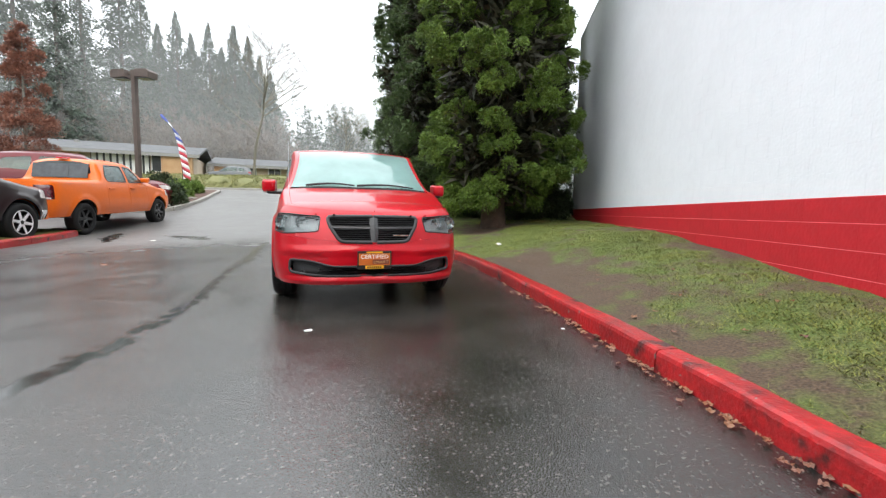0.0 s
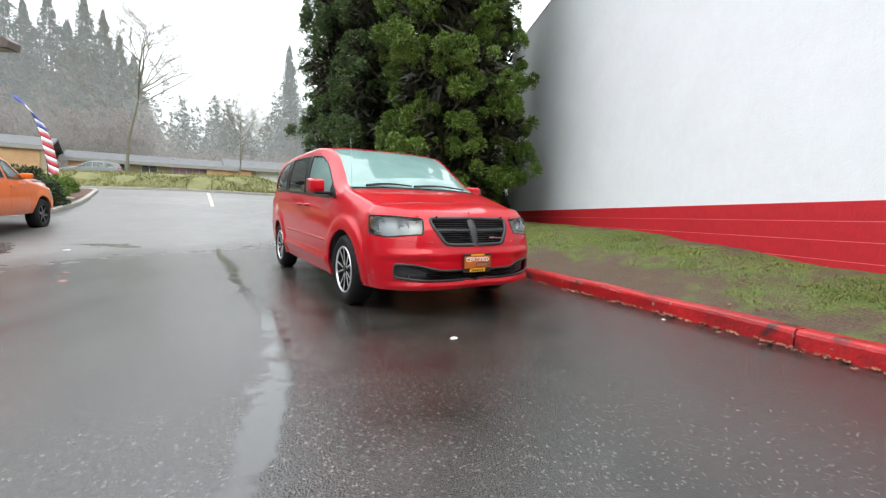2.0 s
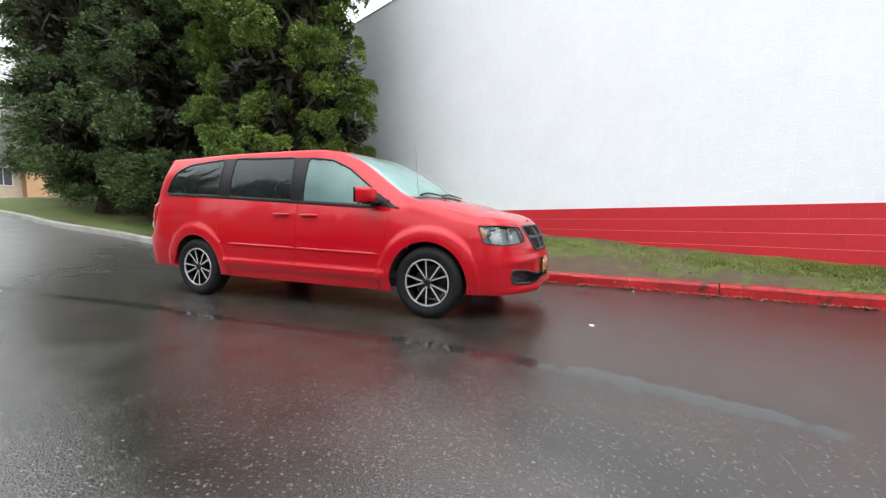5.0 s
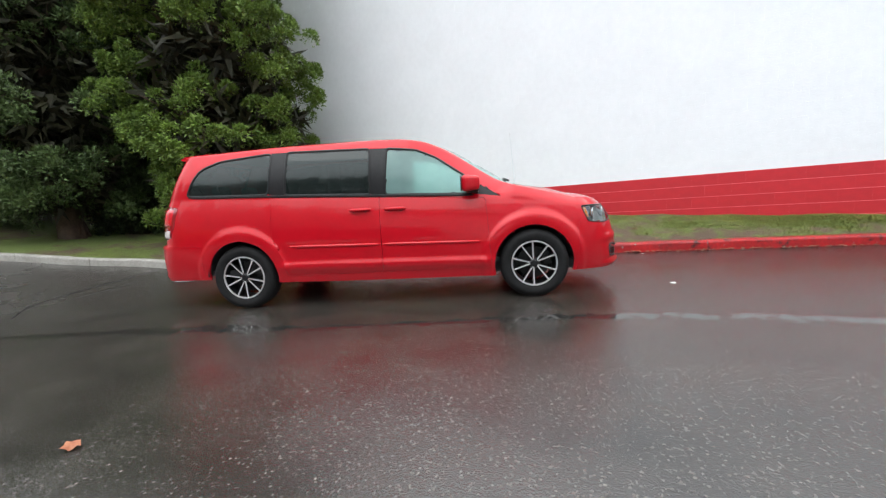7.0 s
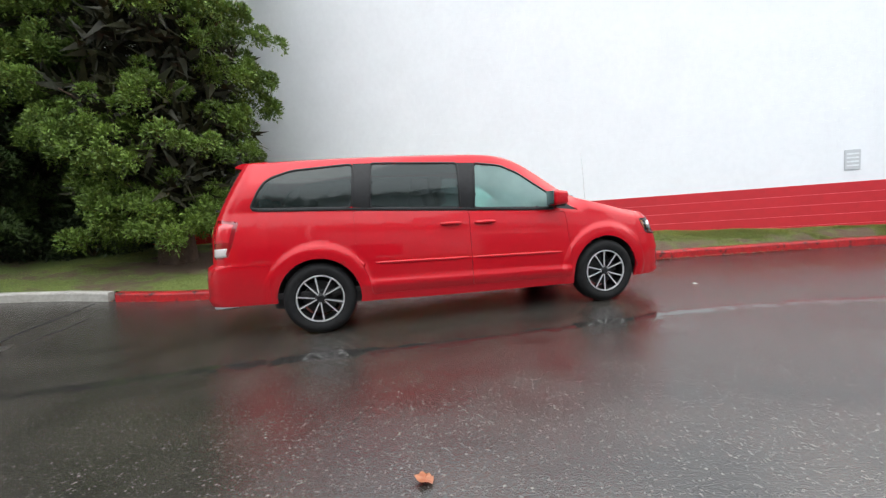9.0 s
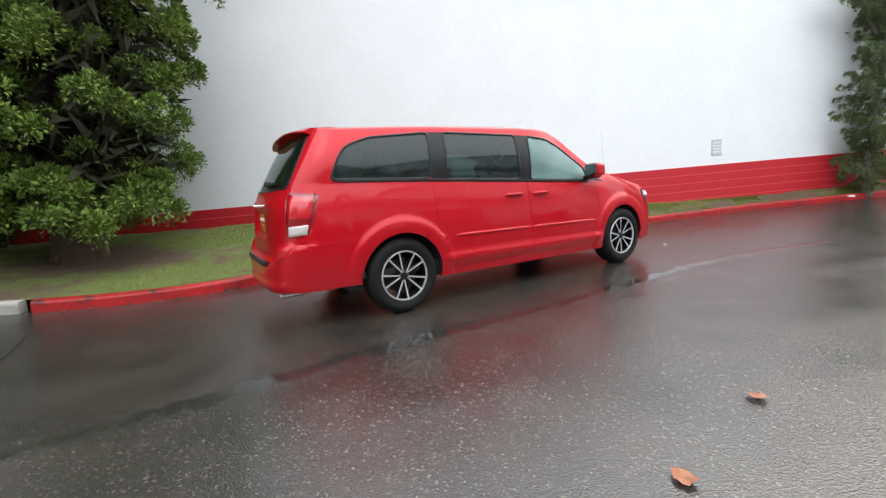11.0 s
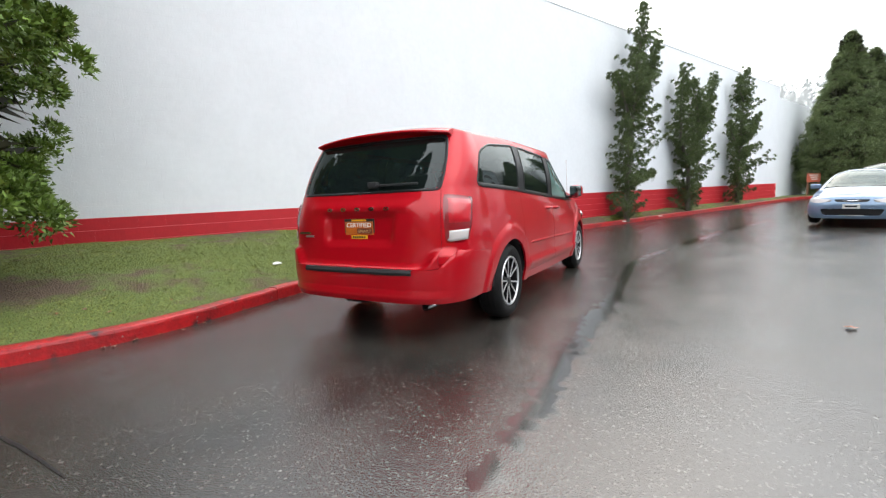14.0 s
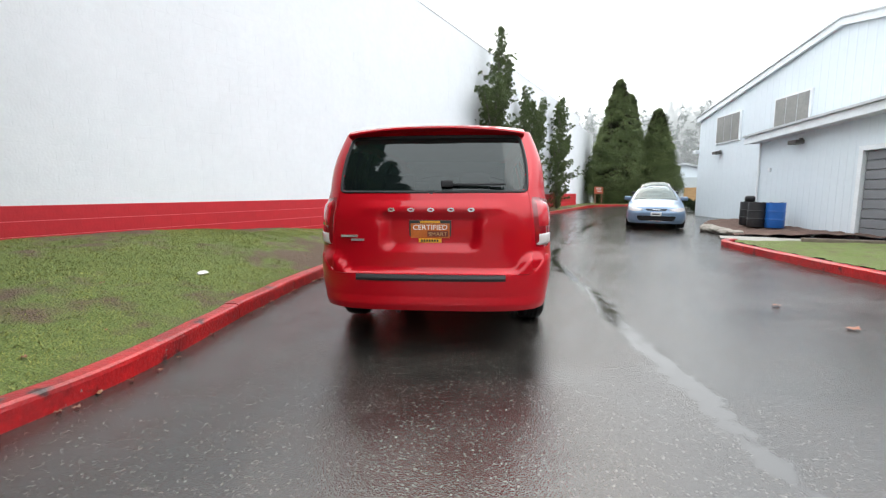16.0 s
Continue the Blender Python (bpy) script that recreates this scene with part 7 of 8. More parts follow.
def lean_to():
    M = Matrix.Translation((*yard(-7.20, -6.76), 0)) @ pose(0, 0, 0, 0, 0, SHED_TURN + 0.85)
    shed = empty("shed_low", M, "low white ribbed metal lean-to with a grey roller door", "building", kind="structure")
    head = lambda s: 2.96 + 0.045 * s
    ribbed("wall", 0.0, 3.6, lambda s: 0.05, head, shed, 0.22)
    ribbed("wall", 3.6, 6.8, lambda s: 2.30, head, shed, 0.22)
    ribbed("wall", 6.8, 12.0, lambda s: 0.0, head, shed, 0.22)
    part("side_wall", box((-0.10, 0.0, 0.05), (0.0, 3.6, 2.95)), SIDING, shed, "white metal side wall")
    bm = bmesh.new()
    add_prism(bm, [(-0.35, 2.93), (12.2, 3.50), (12.2, 3.72), (-0.35, 3.15)], -0.38, -0.30)
    part("gutter_board", bm, SIDING_TRIM, shed, "pale roof edge board")
    bm = bmesh.new()
    add_prism(bm, [(-0.35, 3.155), (12.2, 3.725), (12.2, 3.79), (-0.35, 3.22)], -0.45, 3.6)
    part("roof", bm, ROOF_METAL, shed, "grey lean-to roof")
    bm = bmesh.new()
    add_prism(bm, [(-0.30, 2.94), (12.2, 3.47), (12.2, 3.5), (-0.30, 2.97)], -0.30, 0.0)
    part("soffit", bm, SIDING_TRIM, shed)
    part("downpipe", tube([(-0.02, -0.05, 2.95), (-0.02, -0.05, 0.2)], 0.035, 8), SIDING_TRIM, shed, "white downpipe")
    door = new("roller_door")
    door.parent = shed
    tagged(door, "grey roller door")
    grey = mat("grey_roller_door", (0.17, 0.175, 0.185), rough=0.5, vary=0.08, scale=3)
    part("door_frame", box((3.54, -0.04, 0.1), (3.66, 0.1, 2.36), 0.01), SIDING_TRIM, door)
    part("door_frame", box((3.54, -0.04, 2.30), (6.86, 0.1, 2.42), 0.01), SIDING_TRIM, door)
    for k in range(9):
        part("slat", box((3.68, 0.05, 0.14 + k * 0.24), (6.8, 0.09, 0.365 + k * 0.24), 0.012, seg=1), grey, door)
    wall_lamp(1.65, 0, 2.70, shed)
    part("meter_box", box((0.42, -0.06, 1.98), (0.52, 0, 2.1), 0.01), SIDING_TRIM, shed, "small white box")


barn()
lean_to()


def flat_patch(name, outline, height, material, label, category, kind="structure", step=0.25, rough=0.0):
    """A sheet inside an outline, laid height(x, y) over the paved ground."""
    P = np.array(outline)
    xs, ys = np.arange(P[:, 0].min(), P[:, 0].max() + step, step), np.arange(P[:, 1].min(), P[:, 1].max() + step, step)
    X, Y = np.meshgrid(xs, ys, indexing="ij")
    X, Y = X.copy(), Y.copy()
    Shell.snap(X, Y, [outline], step)
    Z = land(X, Y) + height(X, Y)
    if rough:
        Z = Z + np.vectorize(lambda a, b: noise.noise((a * 4, b * 4, 1.5)) * rough)(X, Y)
    cu, cv = (X[1:, 1:] + X[:-1, :-1]) / 2, (Y[1:, 1:] + Y[:-1, :-1]) / 2
    cells = np.argwhere(inside(outline, cu, cv))
    n1 = X.shape[1]
    a = cells[:, 0] * n1 + cells[:, 1]
    f = np.stack([a, a + n1, a + n1 + 1, a + 1], 1)
    return tagged(mesh_ob(name, np.stack([X, Y, Z], -1).reshape(-1, 3), f, material, smooth=True), label, category, kind=kind)


bed = yard([(-5.75, -5.0), (-5.65, -6.2), (-5.75, -8.0), (-6.1, -9.6), (-7.0, -9.4), (-7.6, -8.0), (-7.3, -6.6), (-9.4, -2.6), (-6.3, -2.9)])
flat_patch("mulch_bed", bed, lambda x, y: 0.07 + 0.10 * np.clip((-5.8 - x) / 1.5, 0, 1), MULCH, "bed of dark reddish bark mulch beside the sheds", "planting bed", rough=0.05, step=0.15)
flat_patch("concrete_apron", yard([(-5.95, -2.9), (-9.35, -2.5), (-9.9, -1.2), (-6.1, -1.45)]), lambda x, y: 0.06 + 0 * x, CONCRETE, "wet pale concrete apron in front of the roller door", "pavement")
flat_patch("lawn_wedge", yard([(-6.15, -0.9), (-6.2, -1.4), (-9.8, -1.2), (-11, 3.6), (-7.75, 3.6), (-6.9, 1.4)]), lambda x, y: 0.11 + 0.04 * np.clip((-6.5 - x) / 2, 0, 1), TURF, "small patch of grass behind the red kerb", "lawn", rough=0.03, step=0.15)
kerb_run("kerb_drive", yard([(-8.0, 4.4), (-7.42, 3.1), (-6.74, 1.35), (-6.3, 0.2), (-5.98, -0.75), (-6.02, -1.0), (-6.2, -1.25)])[::-1], KERB_RED, "red-painted concrete kerb at the drive's edge", joint=2.2)
part("timber_edge", box((-9.4, -1.32, 0.1), (-7.2, -1.22, 0.24), 0.02), mat("grey_timber", (0.16, 0.13, 0.10), rough=0.85, vary=0.3, scale=12), None)
tagged(bpy.data.objects["timber_edge"], "weathered timber edging beside the grass", "edging")


def drum(x, y, z, material, label, ribs=True):
    d = empty("drum", pose(*yard(x, y), z), label, "drum", "drums by the shed")
    prof = [(0.0, 0.02), (0.27, 0.0), (0.285, 0.02), (0.285, 0.28), (0.298, 0.295), (0.298, 0.31), (0.285, 0.325), (0.285, 0.56), (0.298, 0.575), (0.298, 0.59), (0.285, 0.605), (0.285, 0.86), (0.295, 0.87), (0.29, 0.885), (0.27, 0.875), (0.0, 0.872)]
    prof = [(r * 0.84, h * 0.84) for r, h in prof]
    bm = add_lathe(bmesh.new(), prof, 32, pose(0, 0, 0, 90, 0, 0))
    part("barrel", bm, material, d, smooth=40)
    for a in (0.15, -0.15):
        part("bung", add_lathe(bmesh.new(), [(0.0, 0.755), (0.03, 0.755), (0.035, 0.73)], 10, pose(a * 0.84, 0.05, 0, 90, 0, 0)), BLACK_PLASTIC, d)
    return d


BLUE_DRUM = mat("blue_plastic_drum", (0.012, 0.10, 0.36), rough=0.35, vary=0.12, scale=5)
BLACK_DRUM = mat("black_plastic_drum", (0.016, 0.016, 0.018), rough=0.5, vary=0.3, scale=6)
drum(-7.40, -4.75, float(land(-7, -4.8)) + 0.17, BLUE_DRUM, "bright blue plastic drum on the mulch bed")
drum(-6.98, -4.95, float(land(-7, -5)) + 0.17, BLACK_DRUM, "black plastic drum beside the blue one")
drum(-6.85, -5.65, float(land(-7, -5.7)) + 0.17, BLACK_DRUM, "black plastic drum with a bag on top")
part("refuse_bag", box((-6.76, -5.84, 0.99), (-6.48, -5.56, 1.20), 0.09, seg=3), BLACK_TRIM, None, smooth=60)
tagged(bpy.data.objects["refuse_bag"], "knotted black refuse bag lying on a drum", "bag")


def boulder(x, y, r, seed, material, label):
    rng = np.random.default_rng(seed)
    bm = bmesh.new()
    bmesh.ops.create_icosphere(bm, subdivisions=3, radius=1)
    for v in bm.verts:
        k = 1 + 0.35 * noise.noise(v.co * 1.3 + Vector((seed, 0, 0))) + 0.1 * noise.noise(v.co * 4)
        v.co = Vector((v.co.x * r * 1.3, v.co.y * r, v.co.z * r * 0.62)) * k
    ob = part("stone", bm, material, None, smooth=35)
    ob.matrix_world = pose(x, y, float(land(x, y)) + 0.06 + r * 0.22, 0, 0, rng.uniform(0, 180))
    return tagged(ob, label, "stone", "stones edging the bed")


STONE = mat("grey_field_stone", (0.17, 0.155, 0.135), rough=0.85, color2=(0.34, 0.31, 0.27), scale=6, bump=0.5, bump_scale=20)
for k, (sx, sy, sr) in enumerate(((-5.75, -4.75, 0.22), (-5.95, -4.2, 0.2), (-6.15, -3.75, 0.17), (-5.68, -5.3, 0.15), (-6.35, -3.4, 0.15), (-5.72, -5.75, 0.12))):
    boulder(*yard(sx, sy), sr, 70 + k, STONE, "rough grey field stone at the edge of the mulch bed")

# white stub of wall beyond the red band, its recess, the sign and the little building in the distance
part("wall_beyond", box((2.95, -29.6, -0.2), (3.25, WALL_Y0 - 0.05, 6.75)), WHITE_WALL, None)
tagged(bpy.data.objects["wall_beyond"], "plain white wall set back past the red band", "wall", kind="structure")
flat_patch("far_verge", [(1.3, -22.6), (0.9, -23.4), (0.0, -24.0), (-1.2, -24.6), (-2.4, -25.1), (-4.2, -25.8), (-4.6, -40), (4, -40), (4, -22.6)], lambda x, y: 0.13 + 0 * x, TURF, "grass verge under the cone trees", "lawn", rough=0.04, step=0.4)
sign = empty("notice_sign", pose(*yard(1.0, -25.3), float(land(1.0, -25.3)) + 0.1, 0, 0, 25), "small orange-red notice on two brown timber posts", "sign")
timber = mat("brown_timber_post", (0.18, 0.09, 0.05), rough=0.8, vary=0.25, scale=8)
for sx in (-0.26, 0.26):
    part("post", box((sx - 0.05, -0.05, -0.1), (sx + 0.05, 0.05, 1.45), 0.008), timber, sign)
part("panel", box((-0.34, 0.051, 0.85), (0.34, 0.075, 1.40), 0.005), mat("orange_red_sign", (0.48, 0.10, 0.05), rough=0.5, vary=0.1), sign, "orange-red board with pale bars")
for k in range(3):
    part("letter_bar", box((-0.22, 0.076, 1.26 - k * 0.13), (0.22 - 0.06 * k, 0.080, 1.31 - k * 0.13)), mat("sign_pale", (0.7, 0.66, 0.6), rough=0.5), sign)

far_shed = empty("distant_shed", pose(*yard(-4.4, -58), 1.6, 0, 0, 8), "low pale grey metal building far down the drive", "building")
part("wall", box((-7, -6, -1.5), (6, 0, 2.3)), mat("pale_blue_grey_siding", (0.42, 0.46, 0.47), rough=0.55, vary=0.06, scale=1), far_shed)
bm = bmesh.new()
add_prism(bm, [(-7.4, 2.25), (-0.5, 4.1), (6.4, 2.25), (6.4, 2.5), (-0.5, 4.35), (-7.4, 2.5)], -6.4, 0.4)
part("roof", bm, ROOF_METAL, far_shed, "grey metal roof")
part("gable", add_prism(bmesh.new(), [(-7, 2.3), (6, 2.3), (-0.5, 4.1)], -0.3, 0.0), SIDING, far_shed)
part("timber_gate", box((-3.4, 0.05, -1.5), (-0.6, 0.2, 0.9), 0.02), mat("tan_timber", (0.36, 0.22, 0.10), rough=0.8, vary=0.2, scale=3), far_shed, "tan timber gate")
shrub("shrub", *yard(-5.15, -16.2), float(land(-5, -16)), 0.55, 0.6, 77, "low rounded green shrub beside the shed", EVERGREEN, n=50, per=45, size=0.09)

# ---------------------------------------------------------------- the lot's edge: planted island, lamp post, banner
flat_patch("island_bed", isl, lambda x, y: 0.11 + 0 * x, MULCH, "bark-covered planted island in the lot", "planting bed", rough=0.05, step=0.3)
for k, (sx, sy, sr, sh_) in enumerate(((-14.35, 15.8, 0.75, 0.8), (-15.3, 16.6, 0.85, 1.15), (-16.1, 18.3, 0.7, 0.7), (-17.2, 20.6, 0.6, 0.6))):
    sx, sy = lot(sx, sy)
    shrub("shrub", sx, sy, float(land(sx, sy)) + 0.1, sr, sh_, 140 + k, "rounded dark green shrub on the planted island", EVERGREEN if k < 2 else SEQ, n=90, per=55, size=0.09, group="shrubs on the island")
for k, (sx, sy, sr) in enumerate(((-13.9, 15.3, 0.16), (-14.3, 16.6, 0.14), (-15.1, 18.2, 0.15))):
    boulder(*lot(sx, sy), sr, 170 + k, STONE, "grey stone lying on the planted island")

gx0 = lot([(-9.0, 5.4), (-9.36, 6.4), (-9.8, 7.35), (-10.3, 8.35), (-10.62, 8.9), (-10.95, 9.15), (-11.4, 9.05)])
kerb_run("kerb_grass_island", gx0[:5][::-1], KERB_RED, "red-painted kerb of the grass island", joint=2.0)
kerb_run("kerb_island_end", gx0[4:][::-1], CONCRETE, "bare concrete end of the grass island", joint=1.2)
flat_patch("grass_island", gx0 + lot([(-12.2, 7.5), (-12.4, 3.0), (-9.3, 2.6), (-9.0, 5.0)]), lambda x, y: 0.12 + 0 * x, TURF, "narrow grass island under the dark pickup truck", "lawn", rough=0.02, step=0.2)

BRONZE = mat("bronze_pole_paint", (0.075, 0.055, 0.045), rough=0.5, vary=0.2, scale=3)
lamp = empty("lot_lamp", pose(*lot(-16.2, 16.4), float(land(-16.2, 16.4)) + 0.1), "brown steel lamp post with two box heads", "lamp post")
part("post", box((-0.09, -0.09, -0.1), (0.09, 0.09, 5.62), 0.01), BRONZE, lamp)
part("base", add_lathe(bmesh.new(), [(0.0, 0.5), (0.25, 0.5), (0.27, 0.46), (0.27, -0.2)], 20, pose(0, 0, 0, 90, 0, 0)), CONCRETE, lamp, "round concrete footing")
part("arm", box((-0.5, -0.04, 5.46), (0.5, 0.04, 5.54)), BRONZE, lamp)
for sg in (-1, 1):
    bm = bmesh.new()
    add_prism(bm, [(sg * 0.22, 5.30), (sg * 0.26, 5.60), (sg * 0.80, 5.60), (sg * 0.90, 5.50), (sg * 0.88, 5.26)][::sg], -0.26, 0.26)
    bmesh.ops.recalc_face_normals(bm, faces=bm.faces)
    hd = part("head", bm, BRONZE, lamp, "brown box lamp head")
    part("lens", box((min(sg * 0.28, sg * 0.82), -0.21, 5.235), (max(sg * 0.28, sg * 0.82), 0.21, 5.262)), DULL, hd)

# a tall feather banner in red, white and blue
flag = empty("feather_banner", pose(*lot(-17.9, 20.9), float(land(-17.9, 20.9)) + 0.1), "tall feather banner striped red, white and blue on a bent pole", "banner")
pole_pts = [(0.0, 0, 0), (0.02, 0, 1.2), (-0.15, 0, 2.6), (-0.55, 0, 3.6), (-1.0, 0, 4.2), (-1.25, 0, 4.35)]
part("pole", tube(pole_pts, [0.02, 0.018, 0.014, 0.010, 0.006, 0.004], 6), BLACK_TRIM, flag)
CLOTH = {"r": mat("banner_red", (0.45, 0.05, 0.07), rough=0.8, vary=0.08), "w": mat("banner_white", (0.72, 0.72, 0.74), rough=0.8, vary=0.05), "b": mat("banner_blue", (0.07, 0.10, 0.34), rough=0.8, vary=0.1)}
zz = np.linspace(0.75, 4.3, 19)
for k in range(18):
    tone = ("r" if k % 2 else "w") if k < 11 else ("b" if k % 3 else "w")
    pz = np.array(pole_pts)
    v = []
    for z in (zz[k], zz[k + 1]):
        x = float(np.interp(z, pz[:, 2], pz[:, 0]))
        w = 0.44 * min(1.0, (4.45 - z) / 1.2)
        for s in np.linspace(0, 1, 5):
            v.append((x + w * s, 0.05 * math.sin(5 * s + z * 2) - 0.01, z - 0.25 * s))
    f = [(i, i + 1, i + 6, i + 5) for i in range(4)]
    ob = mesh_ob("stripe", v, f, CLOTH[tone], flag, smooth=True)
    so = ob.modifiers.new("thick", "SOLIDIFY")
    so.thickness = 0.004

# parking bay line on the rise
ln = np.array(lot([(-12.8, 25.0), (-9.96, 18.8)]))
v, f = [], []
for i, t in enumerate(np.linspace(0, 1, 16)):
    p = ln[0] * (1 - t) + ln[1] * t
    for o in (-0.06, 0.06):
        v.append((p[0] + o, p[1] + o * 0.4, float(land(p[0], p[1])) + 0.012))
f = [(2 * i, 2 * i + 2, 2 * i + 3, 2 * i + 1) for i in range(15)]
tagged(mesh_ob("bay_line", v, f, mat("worn_yellow_white_line", (0.50, 0.42, 0.24), rough=0.6, color2=(0.62, 0.58, 0.45), scale=4)), "worn yellowish bay line on the asphalt", "road marking", kind="structure")

# ---------------------------------------------------------------- other vehicles
def car(name, place, d, paint, label, category, side, top, wheels, R, rim_r, width=0.22, style="six", face=None, dark=(), lamps=(), amber=(), tail=(), bars=(), plate=None, seats=((0.1, 0.38), (0.1, -0.38)), seat_base=0.35, mirror=None, glass_mat=None, chrome=(), step=0.045, arch=None, cabin=(-1.2, 0.9, 0.62)):
    """A parked vehicle built from its skin: painted body, glass, lamps, wheels."""
    shell = Shell(d)
    c = empty(name, place, label, category)
    side = dict(side)
    for i, x in enumerate(wheels):
        side = {f"arch{i}": circle(x, R, arch or R * 1.14, 40), **side}
    P = panels(shell, side, top, step, arc=34, rows=(22, 16), rows_top=16)
    skin_part("body", P["body"], paint, c, skirt=0.02)
    gl = glass_mat or GLASS_CAR
    for key, cells in P.items():
        kind = key.split("_")[0]
        if key == "windscreen":
            skin_part("windscreen", cells, gl, c, sink=0.005)
        elif key == "backlight":
            skin_part("rear_window", cells, GLASS_DARK, c, sink=0.005)
        elif kind == "window":
            skin_part("side_window", cells, gl, c, "dark side glass", "two", sink=0.006)
        elif kind == "trim":
            skin_part("black_trim", cells, BLACK_TRIM, c, "black plastic trim", "both", sink=0.02)
        elif kind == "bed":
            skin_part("bed_floor", cells, BLACK_PLASTIC, c, "black bed liner", "both", sink=0.25)
        elif kind == "lamp":
            skin_part("headlamp", cells, LAMP_WHITE, c, "clear headlamp", "two", sink=-0.003, skirt=0.02)
        elif kind == "tail":
            skin_part("tail_lamp", cells, LAMP_EDGE, c, "dark red tail lamp", "two", sink=-0.006, skirt=0.02)
        elif kind == "door":
            skin_part("door", cells, paint, c, sides="two", gap=0.004, skirt=0.02)
        elif kind == "chrome":
            skin_part("bumper", cells, CHROME, c, "chrome bumper", sink=-0.015, skirt=0.02)
    W = float(shell.wide(0.0))
    part("underbody", box((d["xr"] - 0.3, -W + 0.2, d["zs"][0][1] - 0.02), (d["xf"] + 0.2, W - 0.2, d["zs"][0][1] + 0.14), 0.03), CABIN_DARK, c)
    for x in wheels:
        for sg in (-1, 1):
            bm = bmesh.new()
            rings = [[bm.verts.new((x + R * 1.16 * math.cos(a), sg * y, R + R * 1.16 * math.sin(a))) for a in np.linspace(0.12, math.pi - 0.12, 18)] for y in (W - 0.4, W - 0.05)]
            for i in range(17):
                bm.faces.new((rings[0][i], rings[0][i + 1], rings[1][i + 1], rings[1][i]))
            bm.faces.new(rings[0])
            part("wheel_liner", bm, CABIN_DARK, c)
    set_wheels(c, wheels, W - width / 2 - 0.02, R, R, rim_r, width, style=style, face=face)
    for sx, sy in seats:
        seat("seat", sx, sy, 0.5, 0.58, c, seat_base)
    part("dashboard", box((cabin[1] - 0.3, -W + 0.2, seat_base), (cabin[1], W - 0.2, d["zb"][len(d["zb"]) // 2][1] - 0.02), 0.04), CABIN_DARK, c)
    part("cabin_floor", box((cabin[0], -W + 0.12, seat_base - 0.06), (cabin[1], W - 0.12, seat_base)), CABIN_DARK, c)
    if mirror:
        x, z = mirror
        for sg in (-1, 1):
            y = float(shell.side(np.array(x), np.array(z))[1])
            bm = box((x - 0.06, min(sg * (y - 0.03), sg * (y + 0.2)), z), (x + 0.06, max(sg * (y - 0.03), sg * (y + 0.2)), z + 0.14), 0.035, seg=3)
            part("mirror", bm, paint, c, smooth=60)
    return c, shell


GLASS_CAR = glass("car_glass", (0.30, 0.36, 0.35), 0.03, 1.5, veil=0.12)

SEDAN = dict(xf=1.76, xr=-1.76, pf=3.1, pr=3.0, zfront=0.72, zrear=1.02, tuck=0.06, under=0.08, bulge=0.02, crown=3.0,
             zs=[(-1.8, 0.24), (0, 0.19), (1.8, 0.19)], zb=[(-1.8, 0.94), (-0.8, 0.93), (0.6, 0.87), (1.1, 0.83), (1.8, 0.69)],
             zr=[(-1.8, 1.0), (-1.5, 1.04), (-1.0, 1.24), (-0.6, 1.335), (0, 1.335), (0.3, 1.26), (0.6, 1.12), (0.9, 0.96), (1.05, 0.885), (1.8, 0.735)],
             zc=[(-1.8, 1.08), (-1.6, 1.12), (-1.2, 1.32), (-0.8, 1.45), (-0.4, 1.485), (0, 1.455), (0.3, 1.36), (0.7, 1.14), (1.0, 0.985), (1.3, 0.94), (1.8, 0.80)],
             wide=[(-1.8, 0.90), (0, 0.93), (1.8, 0.90)], wr=[(-1.8, 0.70), (-1.4, 0.66), (-0.8, 0.58), (0, 0.585), (0.6, 0.70), (1.0, 0.78), (1.8, 0.74)],
             nose=[(0.15, 2.36), (0.3, 2.43), (0.5, 2.43), (0.65, 2.38), (0.75, 2.32), (0.9, 2.2)], tail=[(0.2, -2.36), (0.5, -2.42), (0.8, -2.42), (1.0, -2.38), (1.1, -2.3)])
SEDAN_SIDE = {"window_front": rounded([(0.72, 0.92), (0.1, 1.27), (-0.12, 1.29), (-0.12, 0.93)], 0.03), "window_rear": rounded([(-0.2, 1.29), (-0.6, 1.28), (-1.15, 1.08), (-1.05, 0.97), (-0.2, 0.94)], 0.03),
              "lamp": rounded([(2.50, 0.655), (2.25, 0.70), (1.98, 0.70), (2.05, 0.62), (2.3, 0.575), (2.47, 0.60)], 0.02), "trim_grille": rounded([(3.0, 0.672), (2.52, 0.665), (2.56, 0.60), (3.0, 0.575)], 0.02),
              "trim_intake": rounded([(3.0, 0.44), (2.36, 0.43), (2.40, 0.26), (3.0, 0.26)], 0.03), "tail_l": [(-2.2, 0.95), (-2.45, 0.93), (-2.45, 0.80), (-2.2, 0.82)]}
SEDAN_TOP = {"trim_cowl": [(1.0, -0.5), (0.92, 0.93), (0.985, 0.93), (1.06, -0.5)], "windscreen": rounded([(0.12, -0.5), (0.15, 0.88), (0.92, 0.92), (1.0, -0.5)], 0.04), "backlight": rounded([(-0.85, -0.5), (-0.9, 0.85), (-1.5, 0.85), (-1.58, -0.5)], 0.04)}
BLUE_PAINT = mat("pale_blue_car_paint", (0.14, 0.21, 0.31), rough=0.3, metal=0.4, coat=0.9, vary=0.05, scale=3)
sedan, sh = car("sedan", pose(*yard(-4.05, -6.85), float(land(-4.4, -6.8)), -1.0, 0, 95.5), SEDAN, BLUE_PAINT, "pale blue sedan with a chrome grille on the wet drive", "car", SEDAN_SIDE, SEDAN_TOP, (1.37, -1.37), 0.335, 0.235, mirror=(0.72, 0.93), cabin=(-1.2, 0.85, 0.6))
